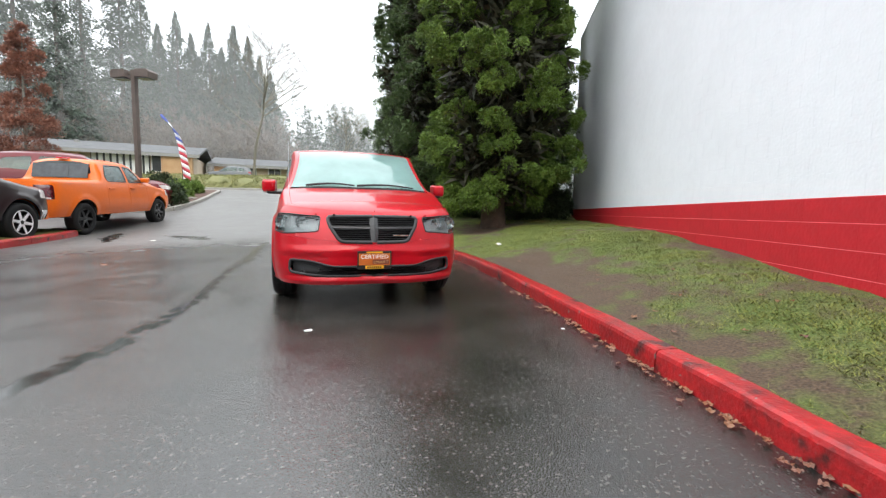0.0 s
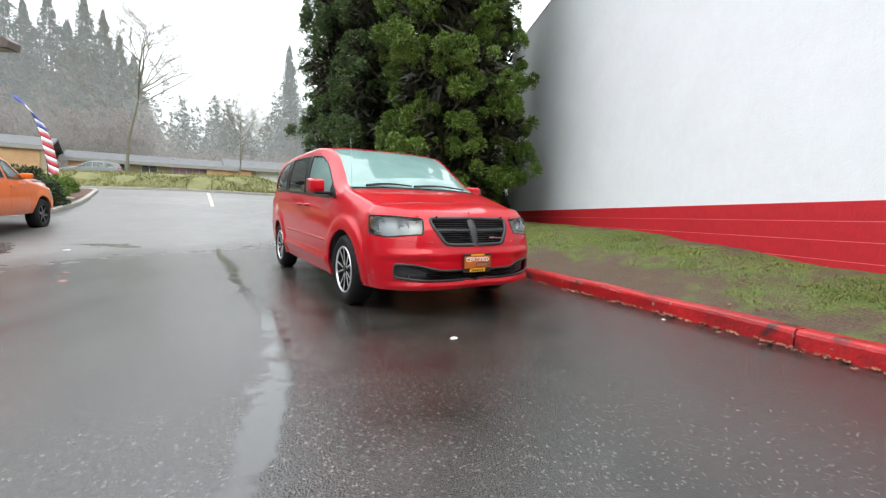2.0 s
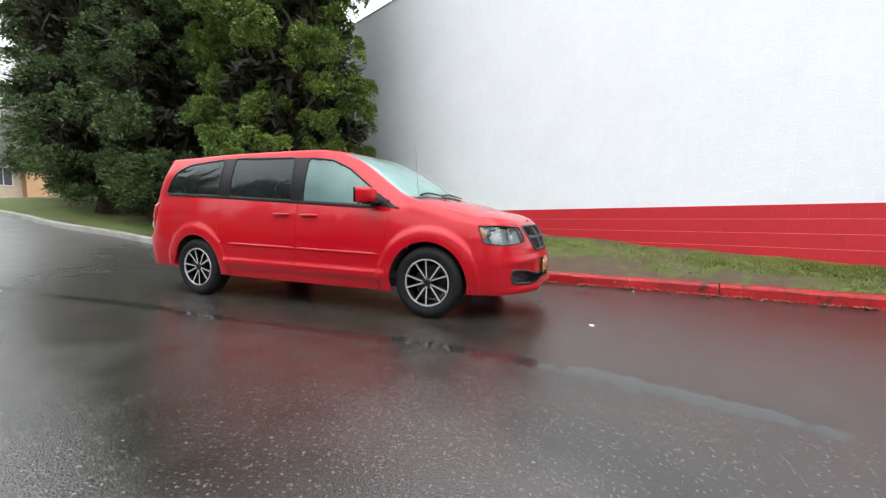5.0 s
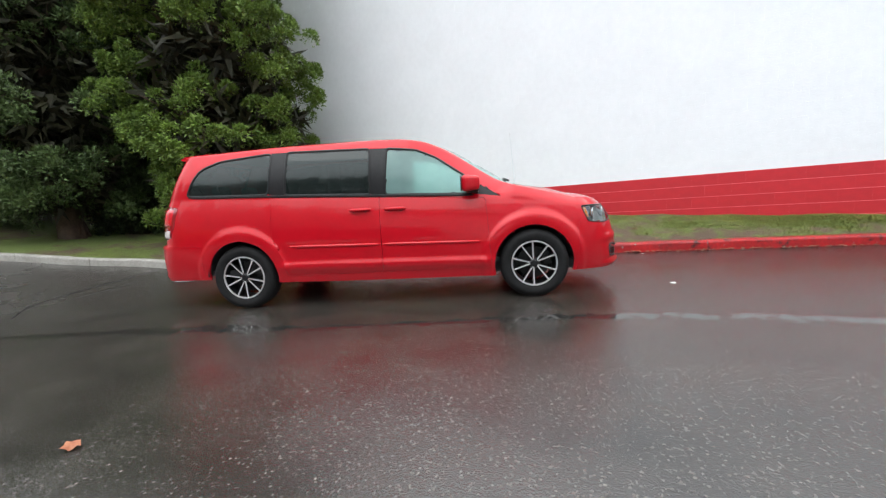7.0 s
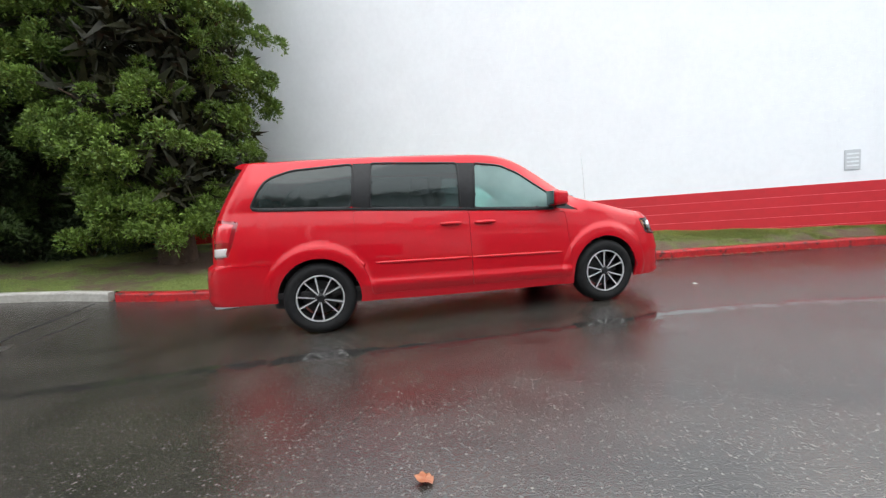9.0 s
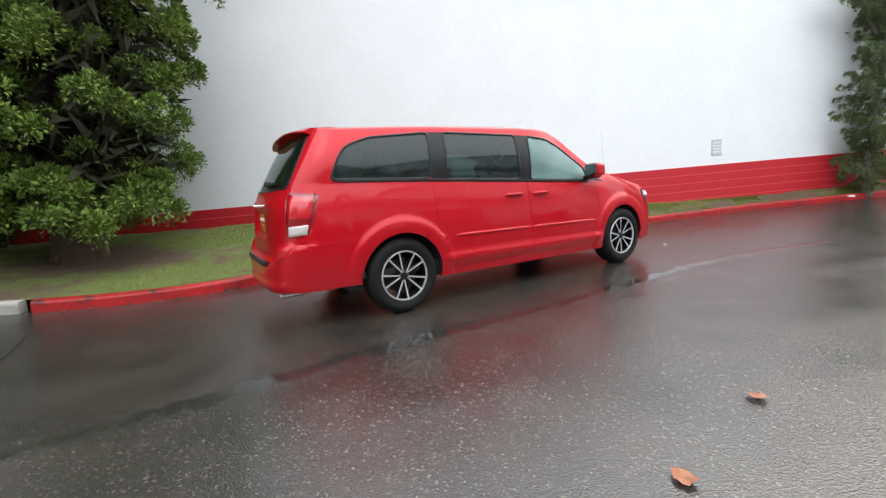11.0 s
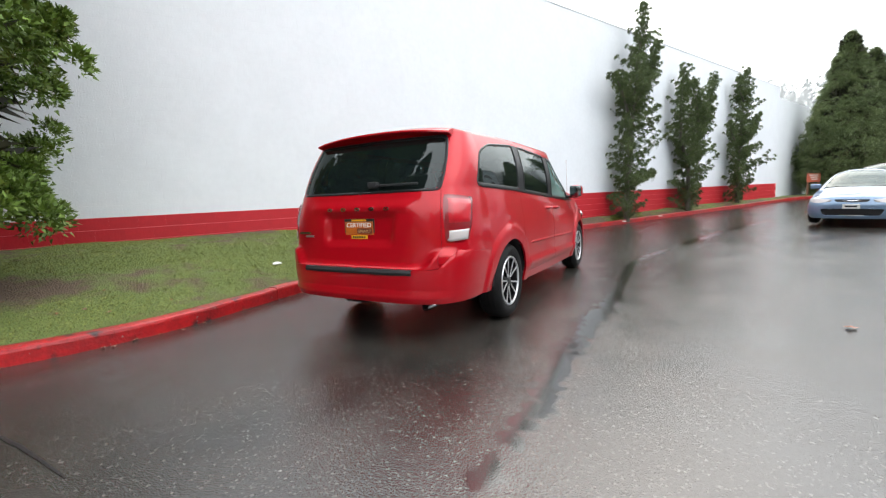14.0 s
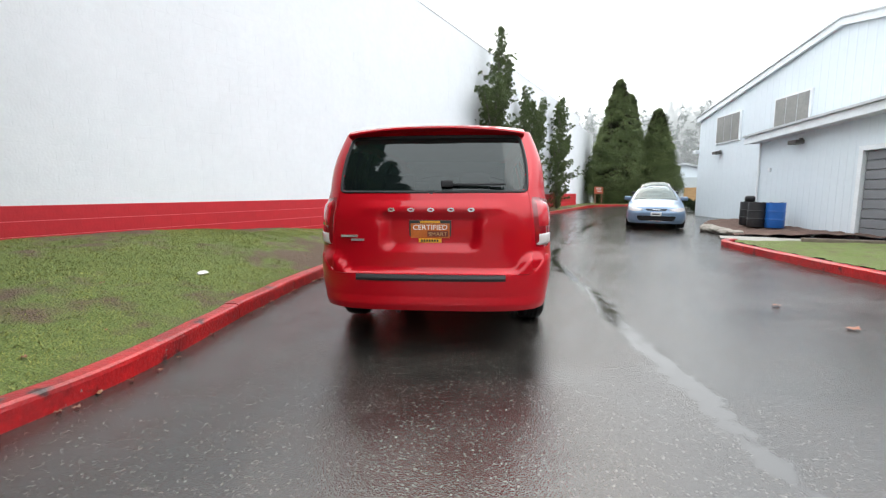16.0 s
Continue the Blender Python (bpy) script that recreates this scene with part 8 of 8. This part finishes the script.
part("grille_wing", tube([(2.29, -0.36, 0.638), (2.36, -0.15, 0.632), (2.385, 0, 0.622), (2.36, 0.15, 0.632), (2.29, 0.36, 0.638)], [0.008, 0.012, 0.018, 0.012, 0.008], 8), CHROME, sedan, "chrome grille wing")
part("intake_trim", tube([(2.18, -0.62, 0.30), (2.38, -0.3, 0.275), (2.42, 0, 0.27), (2.38, 0.3, 0.275), (2.18, 0.62, 0.30)], [0.01, 0.014, 0.014, 0.014, 0.01], 8), CHROME, sedan, "chrome intake trim")
part("number_plate", box((2.425, -0.16, 0.44), (2.445, 0.16, 0.55), 0.004), mat("plate_white", (0.6, 0.6, 0.58), rough=0.4, vary=0.1), sedan, "pale number plate")
part("plate_bar", box((2.446, -0.11, 0.475), (2.449, 0.11, 0.515)), BLACK_TRIM, sedan)

SUV = dict(xf=1.66, xr=-1.70, pf=2.6, pr=3.6, zfront=0.88, zrear=1.52, tuck=0.05, under=0.08, bulge=0.02, crown=2.3,
           zs=[(-1.8, 0.32), (0, 0.26), (1.8, 0.28)], zb=[(-1.8, 1.08), (-0.8, 1.05), (0.6, 1.0), (1.1, 0.97), (1.8, 0.86)],
           zr=[(-1.8, 1.50), (-1.2, 1.56), (-0.6, 1.58), (0, 1.56), (0.3, 1.46), (0.6, 1.28), (0.9, 1.10), (1.05, 1.03), (1.8, 0.92)],
           zc=[(-1.8, 1.58), (-1.2, 1.66), (-0.4, 1.69), (0, 1.665), (0.3, 1.57), (0.7, 1.32), (1.0, 1.15), (1.3, 1.09), (1.8, 0.98)],
           wide=[(-1.8, 0.90), (0, 0.92), (1.8, 0.88)], wr=[(-1.8, 0.64), (0, 0.62), (0.6, 0.70), (1.0, 0.78), (1.8, 0.72)],
           nose=[(0.2, 2.18), (0.4, 2.28), (0.6, 2.28), (0.85, 2.2), (1.0, 2.1)], tail=[(0.3, -2.2), (0.6, -2.26), (1.0, -2.2), (1.3, -2.08), (1.6, -1.95)])
SUV_SIDE = {"window_front": rounded([(0.78, 1.06), (0.2, 1.48), (-0.1, 1.51), (-0.1, 1.06)], 0.03), "window_rear": rounded([(-0.18, 1.51), (-0.8, 1.50), (-0.85, 1.09), (-0.18, 1.07)], 0.03), "window_cargo": rounded([(-0.95, 1.49), (-1.5, 1.42), (-1.65, 1.15), (-0.98, 1.11)], 0.03),
            "lamp": rounded([(2.40, 0.82), (2.1, 0.85), (1.85, 0.86), (1.95, 0.74), (2.4, 0.72)], 0.03), "trim_grille": rounded([(3, 0.82), (2.43, 0.82), (2.45, 0.66), (3, 0.64)], 0.02), "trim_sill": [(-1.2, 0.40), (1.1, 0.40), (1.1, 0.2), (-1.2, 0.2)],
            "tail_l": [(-1.95, 1.12), (-2.35, 1.12), (-2.35, 0.92), (-1.95, 0.95)]}
SUV_TOP = {"windscreen": rounded([(0.12, -0.5), (0.15, 0.86), (0.95, 0.92), (1.02, -0.5)], 0.04)}
BLACK_PAINT = mat("black_car_paint", (0.016, 0.017, 0.02), rough=0.3, coat=0.8, vary=0.1, scale=3)
DARK_MAROON = mat("near_black_maroon_paint", (0.014, 0.004, 0.006), rough=0.3, coat=0.6, vary=0.1, scale=3)
car("suv", pose(*yard(-3.75, -13.2), float(land(-4.7, -13.2)), 0, 0, 92), SUV, BLACK_PAINT, "black sport utility car parked behind the blue sedan", "car", SUV_SIDE, SUV_TOP, (1.32, -1.36), 0.35, 0.23, mirror=(0.75, 1.05))
MAROON = mat("maroon_paint", (0.11, 0.004, 0.010), rough=0.3, spec=0.2, coat=0.4, vary=0.05, scale=3)
GREY_PAINT = mat("dark_grey_paint", (0.10, 0.11, 0.12), rough=0.4, coat=0.4, vary=0.1, scale=3)
car("suv", pose(*lot(-16.35, 14.0), float(land(-16.35, 14.0)), 0, 0, 44) @ Matrix.Scale(1.3, 4), SUV, MAROON, "maroon sport utility car parked behind the orange truck", "car", SUV_SIDE, SUV_TOP, (1.32, -1.36), 0.35, 0.23, mirror=(0.75, 1.05))
car("suv", pose(*lot(-29.7, 41.3), float(bank_z(-29.7, 41.3)) - 0.05, 0, 0, 205), SUV, GREY_PAINT, "dark grey sport utility car standing beyond the grass bank", "car", SUV_SIDE, SUV_TOP, (1.32, -1.36), 0.35, 0.23, mirror=(0.75, 1.05))


PICKUP = dict(xf=2.22, xr=-2.35, pf=3.2, pr=5.0, zfront=1.10, zrear=1.36, tuck=0.05, under=0.08, bulge=0.02, crown=3.0,
              zs=[(-2.4, 0.50), (0, 0.46), (2.3, 0.44)], zb=[(-2.4, 1.33), (-1.0, 1.31), (0, 1.28), (1.3, 1.24), (2.3, 1.08)],
              zr=[(-2.4, 1.37), (-1.18, 1.37), (-1.06, 1.40), (-0.98, 1.70), (-0.85, 1.84), (-0.4, 1.87), (0.3, 1.86), (0.6, 1.78), (0.9, 1.58), (1.2, 1.38), (1.4, 1.30), (2.3, 1.14)],
              zc=[(-2.4, 1.372), (-1.18, 1.372), (-1.07, 1.45), (-0.98, 1.84), (-0.85, 1.93), (0, 1.955), (0.4, 1.93), (0.7, 1.80), (1.0, 1.58), (1.25, 1.40), (1.5, 1.35), (2.3, 1.20)],
              wide=[(-2.4, 0.99), (0, 1.0), (2.3, 0.97)], wr=[(-2.4, 0.90), (-1.1, 0.90), (-0.95, 0.74), (0, 0.73), (0.6, 0.75), (1.2, 0.85), (1.4, 0.89), (2.3, 0.82)],
              nose=[(0.4, 2.74), (0.7, 2.78), (1.0, 2.74), (1.15, 2.68), (1.3, 2.6)], tail=[(0.4, -2.98), (0.7, -3.0), (1.2, -2.95), (1.4, -2.93)],
              disp=lambda u, z: 0.016 * (ramp01(np.hypot(u - 1.785, z - 0.41), 0.62, 0.55) + ramp01(np.hypot(u + 1.785, z - 0.41), 0.62, 0.55)))
PICKUP_SIDE = {"window_front": rounded([(1.02, 1.33), (0.55, 1.74), (0.22, 1.78), (0.22, 1.33)], 0.04), "window_rear": rounded([(0.10, 1.78), (-0.62, 1.78), (-0.80, 1.50), (-0.76, 1.36), (0.10, 1.34)], 0.04),
               "lamp": rounded([(2.78, 1.06), (2.35, 1.10), (2.30, 0.92), (2.78, 0.90)], 0.03), "trim_grille": rounded([(3.4, 1.08), (2.82, 1.08), (2.84, 0.80), (3.4, 0.78)], 0.03),
               "door_front": rounded([(0.16, 1.30), (1.12, 1.26), (1.16, 0.56), (0.16, 0.56)], 0.03), "door_rear": rounded([(-0.84, 1.31), (0.16, 1.30), (0.16, 0.56), (-0.84, 0.56)], 0.03)}
PICKUP_TOP = {"windscreen": rounded([(0.52, -0.5), (0.55, 0.86), (1.22, 0.92), (1.28, -0.5)], 0.05), "backlight": [(-0.955, -0.5), (-0.955, 0.86), (-1.03, 0.86), (-1.03, -0.5)], "bed": [(-1.2, -0.5), (-1.2, 0.94), (-2.72, 0.94), (-2.72, -0.5)]}
ORANGE_PAINT = mat("bright_orange_paint", (0.66, 0.125, 0.010), rough=0.35, spec=0.2, coat=0.5, vary=0.05, scale=3)
TRUCK_TURN = math.degrees(math.atan2(0.956, -0.294))


def pickup(x, y, paint, label, chrome=False, face=None):
    x, y = lot(x, y)
    z = float(land(x, y))
    slope = math.degrees(math.atan(float(land(x, y + 1.7) - land(x, y - 1.7)) / 3.4))
    t, s = car("pickup_truck", pose(x, y, z, 0, 0, TRUCK_TURN - 1.35) @ pose(0, 0, 0, 0, -slope, 0), PICKUP, paint, label, "truck", {**PICKUP_SIDE, **({"chrome_front": [(3.4, 0.66), (2.3, 0.66), (2.3, 0.46), (3.4, 0.46)]} if chrome else {})}, PICKUP_TOP, (1.785, -1.785), 0.405, 0.26, 0.27, arch=0.50, style="six", face=face, mirror=(1.0, 1.34), cabin=(-0.9, 1.15, 0.9), seat_base=0.85, seats=((0.5, 0.4), (0.5, -0.4), (-0.45, 0.0)), glass_mat=GLASS_TRUCK)
    for key in ("window_front", "window_rear"):
        surround(s, PICKUP_SIDE[key], 0.035, 0.004, BLACK_TRIM, t, "window_seal", "black window seal")
    lens_patch(s, [(-2.70, 1.27), (-2.97, 1.27), (-2.97, 0.90), (-2.70, 0.90)], 0.012, TAIL_DARK, t, "tail_lamp", "dark smoked red tail lamp")
    lens_patch(s, [(-2.76, 0.97), (-2.94, 0.97), (-2.94, 0.92), (-2.76, 0.92)], 0.018, LAMP_WHITE, t, "reversing_lamp", "small clear reversing lamp")
    part("rear_window", add_prism(bmesh.new(), [(-1.115, 1.43), (-1.015, 1.80), (-0.985, 1.80), (-1.085, 1.43)], -0.66, 0.66), DULL, t, "wide dark rear window")
    part("rear_window_slider", add_prism(bmesh.new(), [(-1.122, 1.44), (-1.022, 1.79), (-1.016, 1.79), (-1.116, 1.44)], -0.20, 0.20), DULL, t, "sliding middle pane")
    part("tailgate_handle", box((-2.99, -0.14, 1.10), (-2.96, 0.14, 1.17), 0.01), BLACK_PLASTIC, t)
    part("rear_bumper", box((-3.12, -0.93, 0.48), (-2.92, 0.93, 0.68), 0.04), CHROME if chrome else paint, t, smooth=50)
    part("roof_lamp", box((-0.97, -0.14, 1.925), (-0.88, 0.14, 1.965), 0.012), LAMP_RED, t, "red roof lamp")
    for hx in (0.30, -0.70):
        part("door_handle", box((hx - 0.11, -1.02, 1.14), (hx + 0.11, -0.985, 1.18), 0.012), paint, t)
    return t


# Half-matt pale chrome: the sky it would mirror is put into the colour.
PALE_CHROME = mat("sky_pale_chrome", (0.74, 0.75, 0.77), rough=0.28, metal=0.45, vary=0.08, scale=12)
TAIL_DARK = mat("smoked_tail_lens", (0.07, 0.004, 0.008), rough=0.12, coat=0.8, vary=0.15, scale=8)
GLASS_TRUCK = glass("truck_glass", (0.22, 0.30, 0.30), 0.03, 1.55, veil=0.10)
pickup(-12.17, 10.64, ORANGE_PAINT, "bright orange crew-cab pickup truck with black wheels on the wet lot", face=RIM_BLACK)
pickup(-10.5, 5.35, DARK_MAROON, "near-black maroon pickup truck with chrome wheels on the grass", True, PALE_CHROME)

# ---------------------------------------------------------------- water, cracks, litter and leaves
CRACK = mat("tar_filled_crack", (0.016, 0.015, 0.015), rough=0.4, vary=0.3, scale=10, bump=0.3)


def paved(x, y, g=0.8):
    """The height of the paved sheet between its grid lines."""
    i, j = math.floor(x / g), math.floor(y / g)
    s, t = x / g - i, y / g - j
    h = [[float(land((i + a) * g, (j + b) * g)) for b in (0, 1)] for a in (0, 1)]
    return (1 - s) * ((1 - t) * h[0][0] + t * h[0][1]) + s * ((1 - t) * h[1][0] + t * h[1][1])


def ribbon(name, line, width, lift, material, label, category, seed=0, step=0.08, fray=0.5, parent=None):
    """A thin film that follows a line over the ground, with a frayed edge."""
    line = np.array(line, float)
    d = np.concatenate([[0], np.cumsum(np.hypot(*np.diff(line, axis=0).T))])
    s = np.arange(0, d[-1], step)
    px, py = smooth_curve(d, line[:, 0])(s), smooth_curve(d, line[:, 1])(s)
    tx, ty = np.gradient(px), np.gradient(py)
    t = np.hypot(tx, ty)
    v, depth, pool = [], [], material is WATER
    for i in range(len(s)):
        w = np.interp(s[i], np.linspace(0, d[-1], len(width)), width) / 2
        a = w * (1 + fray * noise.noise((s[i] * 2.3, seed, 0.0)) + 0.8 * fray * noise.noise((s[i] * 8, seed, 4.0)))
        b = w * (1 + fray * noise.noise((s[i] * 2.3, seed, 7.0)) + 0.8 * fray * noise.noise((s[i] * 8, seed, 11.0)))
        if pool:
            a = b = w
        end = min(1.0, s[i] / 0.6, (d[-1] - s[i]) / 0.6)
        for q, e in ((2.2, 0.0), (1.0, 0.42), (0.3, 0.72), (-0.3, 0.72), (-1.0, 0.42), (-2.2, 0.0)):
            o = q * (a if q > 0 else b) if pool else q / 2.2 * (a if q > 0 else b)
            x, y = px[i] + ty[i] / t[i] * o, py[i] - tx[i] / t[i] * o
            v.append((x, y, paved(x, y) + (((-0.0015, 0.0015, 0.0025)[(abs(q) < 2) + (abs(q) < 0.9)]) if pool else lift)))
            depth.append(e * end)
    f = [(i * 6 + j, i * 6 + j + 1, i * 6 + j + 7, i * 6 + j + 6) for i in range(len(s) - 1) for j in range(5)]
    ob = mesh_ob(name, v, f, material, parent, smooth=True)
    if pool:
        ob.data.attributes.new("depth", "FLOAT", "POINT").data.foreach_set("value", np.array(depth, np.float32))
    return tagged(ob, label, category, kind="structure")


ribbon("puddle_gutter", [(-5.9, 10.1), (-5.2, 8.4), (-4.5, 7.0), (-4.1, 5.95), (-3.75, 5.2), (-3.35, 4.4), (-2.95, 3.5), (-2.65, 2.5), (-2.5, 1.6), (-2.4, 0.9)], [0.12, 0.17, 0.22, 0.24, 0.15, 0.16, 0.2, 0.22, 0.2], 0.004, WATER, "long shallow puddle lying in a dip of the asphalt", "puddle", 1)
ribbon("puddle_drive", [(-2.45, 1.0), (-2.2, -0.4), (-1.95, -2.2), (-1.8, -4.2), (-1.75, -7.0)], [0.25, 0.36, 0.34, 0.22], 0.004, WATER, "shallow puddle along the drive", "puddle", 2)
ribbon("puddle_far", [(-1.75, -8.0), (-1.7, -11.0), (-1.7, -16.0)], [0.1, 0.3, 0.1], 0.004, WATER, "thin line of water far along the drive", "puddle", 3)
ribbon("puddle_lot", [(-7.0, 9.6), (-8.2, 10.2), (-9.4, 10.4)], [0.1, 0.8, 0.2], 0.004, WATER, "shallow puddle before the parked trucks", "puddle", 5)
ribbon("puddle_lot_edge", [(-8.6, 8.0), (-9.6, 9.3), (-10.6, 10.6)], [0.1, 0.45, 0.1], 0.004, WATER, "thin puddle before the parked trucks", "puddle", 8)
ribbon("crack_cross", [(-2.45, 11.6), (-3.2, 11.2), (-4.1, 10.7), (-4.7, 10.2), (-5.0, 9.6)], [0.015, 0.028, 0.015], 0.003, CRACK, "dark crack across the asphalt", "crack", 6, 0.05)
ribbon("crack_near", [(-3.2, 10.75), (-3.75, 10.45), (-4.3, 10.2)], [0.01, 0.018, 0.01], 0.0035, CRACK, "dark crack in the asphalt", "crack", 7, 0.05)

LEAF = [mat("brown_fallen_leaf", (0.20, 0.06, 0.03), rough=0.5, color2=(0.32, 0.12, 0.05), scale=30), mat("dark_fallen_leaf", (0.14, 0.05, 0.03), rough=0.45, color2=(0.22, 0.09, 0.05), scale=30), mat("pale_fallen_leaf", (0.24, 0.11, 0.055), rough=0.5, vary=0.2, scale=30)]


def leaf_mesh(k, size, rng):
    """A lobed, slightly curled leaf with a stalk."""
    n, v = 15, [(0, 0, 0.012)]
    for i in range(n):
        a = 2 * math.pi * i / n
        r = size * (0.75 + 0.25 * abs(math.cos(2.5 * a))) * rng.uniform(0.8, 1.15)
        v.append((r * math.cos(a), r * math.sin(a) * 0.8, 0.004 + rng.uniform(0, 0.018)))
    f = [(0, i + 1, (i + 1) % n + 1) for i in range(n)]
    me = bpy.data.meshes.new("leaf")
    me.from_pydata(v, [], f)
    me.materials.append(LEAF[k % 3])
    return me


lr = random.Random(11)
kinds = [leaf_mesh(k, 0.016 + 0.006 * (k % 3), lr) for k in range(6)]
big = [leaf_mesh(0, 0.05, lr), leaf_mesh(0, 0.052, lr)]


def drop_leaf(x, y, me, z=None, label="damp brown fallen leaf lying on the wet asphalt"):
    ob = new("fallen_leaf", me)
    ob.matrix_world = pose(x, y, (float(land(x, y)) if z is None else z) + 0.006, lr.uniform(-6, 6), lr.uniform(-6, 6), lr.uniform(0, 360))
    return tagged(ob, label, "leaf", "fallen leaves")


drop_leaf(-5.85, 5.46, big[0], label="large orange-brown fallen leaf on the wet asphalt")
drop_leaf(-6.29, 6.14, big[1], label="large orange-brown fallen leaf on the wet asphalt")
for k in range(190):
    y = lr.uniform(0.2, 5.0) if k < 160 else lr.uniform(5.2, 11.5)
    drop_leaf(float(KERB(y)) - abs(lr.gauss(0.0, 0.05)) - 0.012, y, kinds[k % 6], label="small damp fallen leaf against the kerb")
for k in range(40):
    y = lr.uniform(0.5, 11.0)
    x = float(KERB(y)) + lr.uniform(0.25, 1.6)
    if x < 2.4:
        drop_leaf(x, y, kinds[k % 6], lawn_z(x, y), "small brown fallen leaf on the lawn")
PAPER = mat("wet_white_paper", (0.72, 0.71, 0.68), rough=0.6, vary=0.06, scale=12)


def scrap(x, y, z, size, seed, label, tall=0.35):
    bm = bmesh.new()
    bmesh.ops.create_icosphere(bm, subdivisions=2, radius=1)
    for v in bm.verts:
        v.co *= 1 + 0.55 * noise.noise(v.co * 1.6 + Vector((seed, 3, 1)))
        v.co = Vector((v.co.x * size, v.co.y * size * 0.6, max(v.co.z, -0.3) * size * tall))
    ob = part("litter", bm, PAPER, None)
    ob.matrix_world = pose(x, y, z + size * 0.3 * tall, 0, 0, seed * 53)
    return tagged(ob, label, "litter", "scraps of litter")


scrap(-1.53, 3.07, 0.0, 0.035, 1, "flat scrap of white paper on the asphalt", 0.12)
scrap(-0.1, 8.21, lawn_z(-0.1, 8.21), 0.075, 2, "crumpled white paper lying on the lawn")
scrap(0.47, 3.55, 0.0, 0.02, 3, "small white scrap beside the kerb", 0.2)
scrap(-8.3, 9.1, float(land(-8.3, 9.1)), 0.06, 4, "white scrap of litter on the lot", 0.2)
scrap(1.45, -3.6, lawn_z(1.45, -3.6), 0.09, 5, "white scrap of litter by the wall", 0.3)
scrap(1.55, -6.2, lawn_z(1.55, -6.2), 0.12, 6, "white scrap of litter by the wall", 0.3)

# a low fence beyond the conifers
fence = empty("fence", pose(0, 0, 0), "low dark metal fence beyond the conifers", "fence")
FENCE = mat("dark_green_fence", (0.03, 0.04, 0.035), rough=0.5, vary=0.2, scale=8)
for k in range(7):
    fx = -0.2 + 0.75 * k
    part("post", box((fx - 0.03, 18.9, lawn_z(fx, 18.93) - 0.2), (fx + 0.03, 18.96, lawn_z(fx, 18.93) + 1.25), 0.008), FENCE, fence)
for h in (0.2, 1.15):
    part("rail", tube([(-0.2 + 0.75 * k, 18.93, lawn_z(-0.2 + 0.75 * k, 18.93) + h) for k in range(7)], 0.02, 6), FENCE, fence)
for k in range(45):
    fx = -0.15 + 0.1 * k
    part("bar", box((fx - 0.006, 18.924, lawn_z(fx, 18.93) + 0.2), (fx + 0.006, 18.936, lawn_z(fx, 18.93) + 1.15)), FENCE, fence)

# a blanked panel on the long wall
vent = empty("wall_vent", pose(WALL_X, -1.0, 1.62), "small painted-over metal panel on the white wall", "vent")
part("plate", box((-0.022, -0.13, -0.19), (-0.004, 0.13, 0.19), 0.004), mat("grey_white_plate", (0.50, 0.52, 0.54), rough=0.5, vary=0.05), vent)
for k in range(4):
    part("slat", box((-0.027, -0.10, -0.13 + k * 0.075), (-0.022, 0.10, -0.10 + k * 0.075)), SIDING_TRIM, vent)


# ---- blades of grass on the lawn by the kerb
def grass(seed=19, n=240000):
    rng = np.random.default_rng(seed)
    y = rng.uniform(-6.5, 14.0, n)
    k = KERB(y) + 0.17
    x = k + (WALL_X - 0.02 - k) * rng.uniform(0, 1, n)
    keep = np.array([bareness(a, b) for a, b in zip(x, y)]) < rng.uniform(-0.05, 0.16, n)
    x, y = x[keep], y[keep]
    z = lawn_height(x, y)
    m = len(x)
    a = rng.uniform(0, 2 * math.pi, m)
    h, w, lean = rng.uniform(0.010, 0.030, m), rng.uniform(0.0025, 0.0055, m), rng.uniform(0.8, 2.6, m)
    p = np.stack([x, y, z - 0.005], 1)
    s = np.stack([np.cos(a), np.sin(a), 0 * a], 1) * w[:, None]
    d = np.stack([-np.sin(a) * lean * h, np.cos(a) * lean * h, h], 1)
    v = np.stack([p - s, p + s, p + d], 1)
    return tagged(quads("grass_blades", v, leaf_mat("grass_blade", (0.110, 0.130, 0.024), (0.265, 0.275, 0.066), 0.35)), "short damp winter grass in uneven tufts", "grass", kind="stuff")


grass()
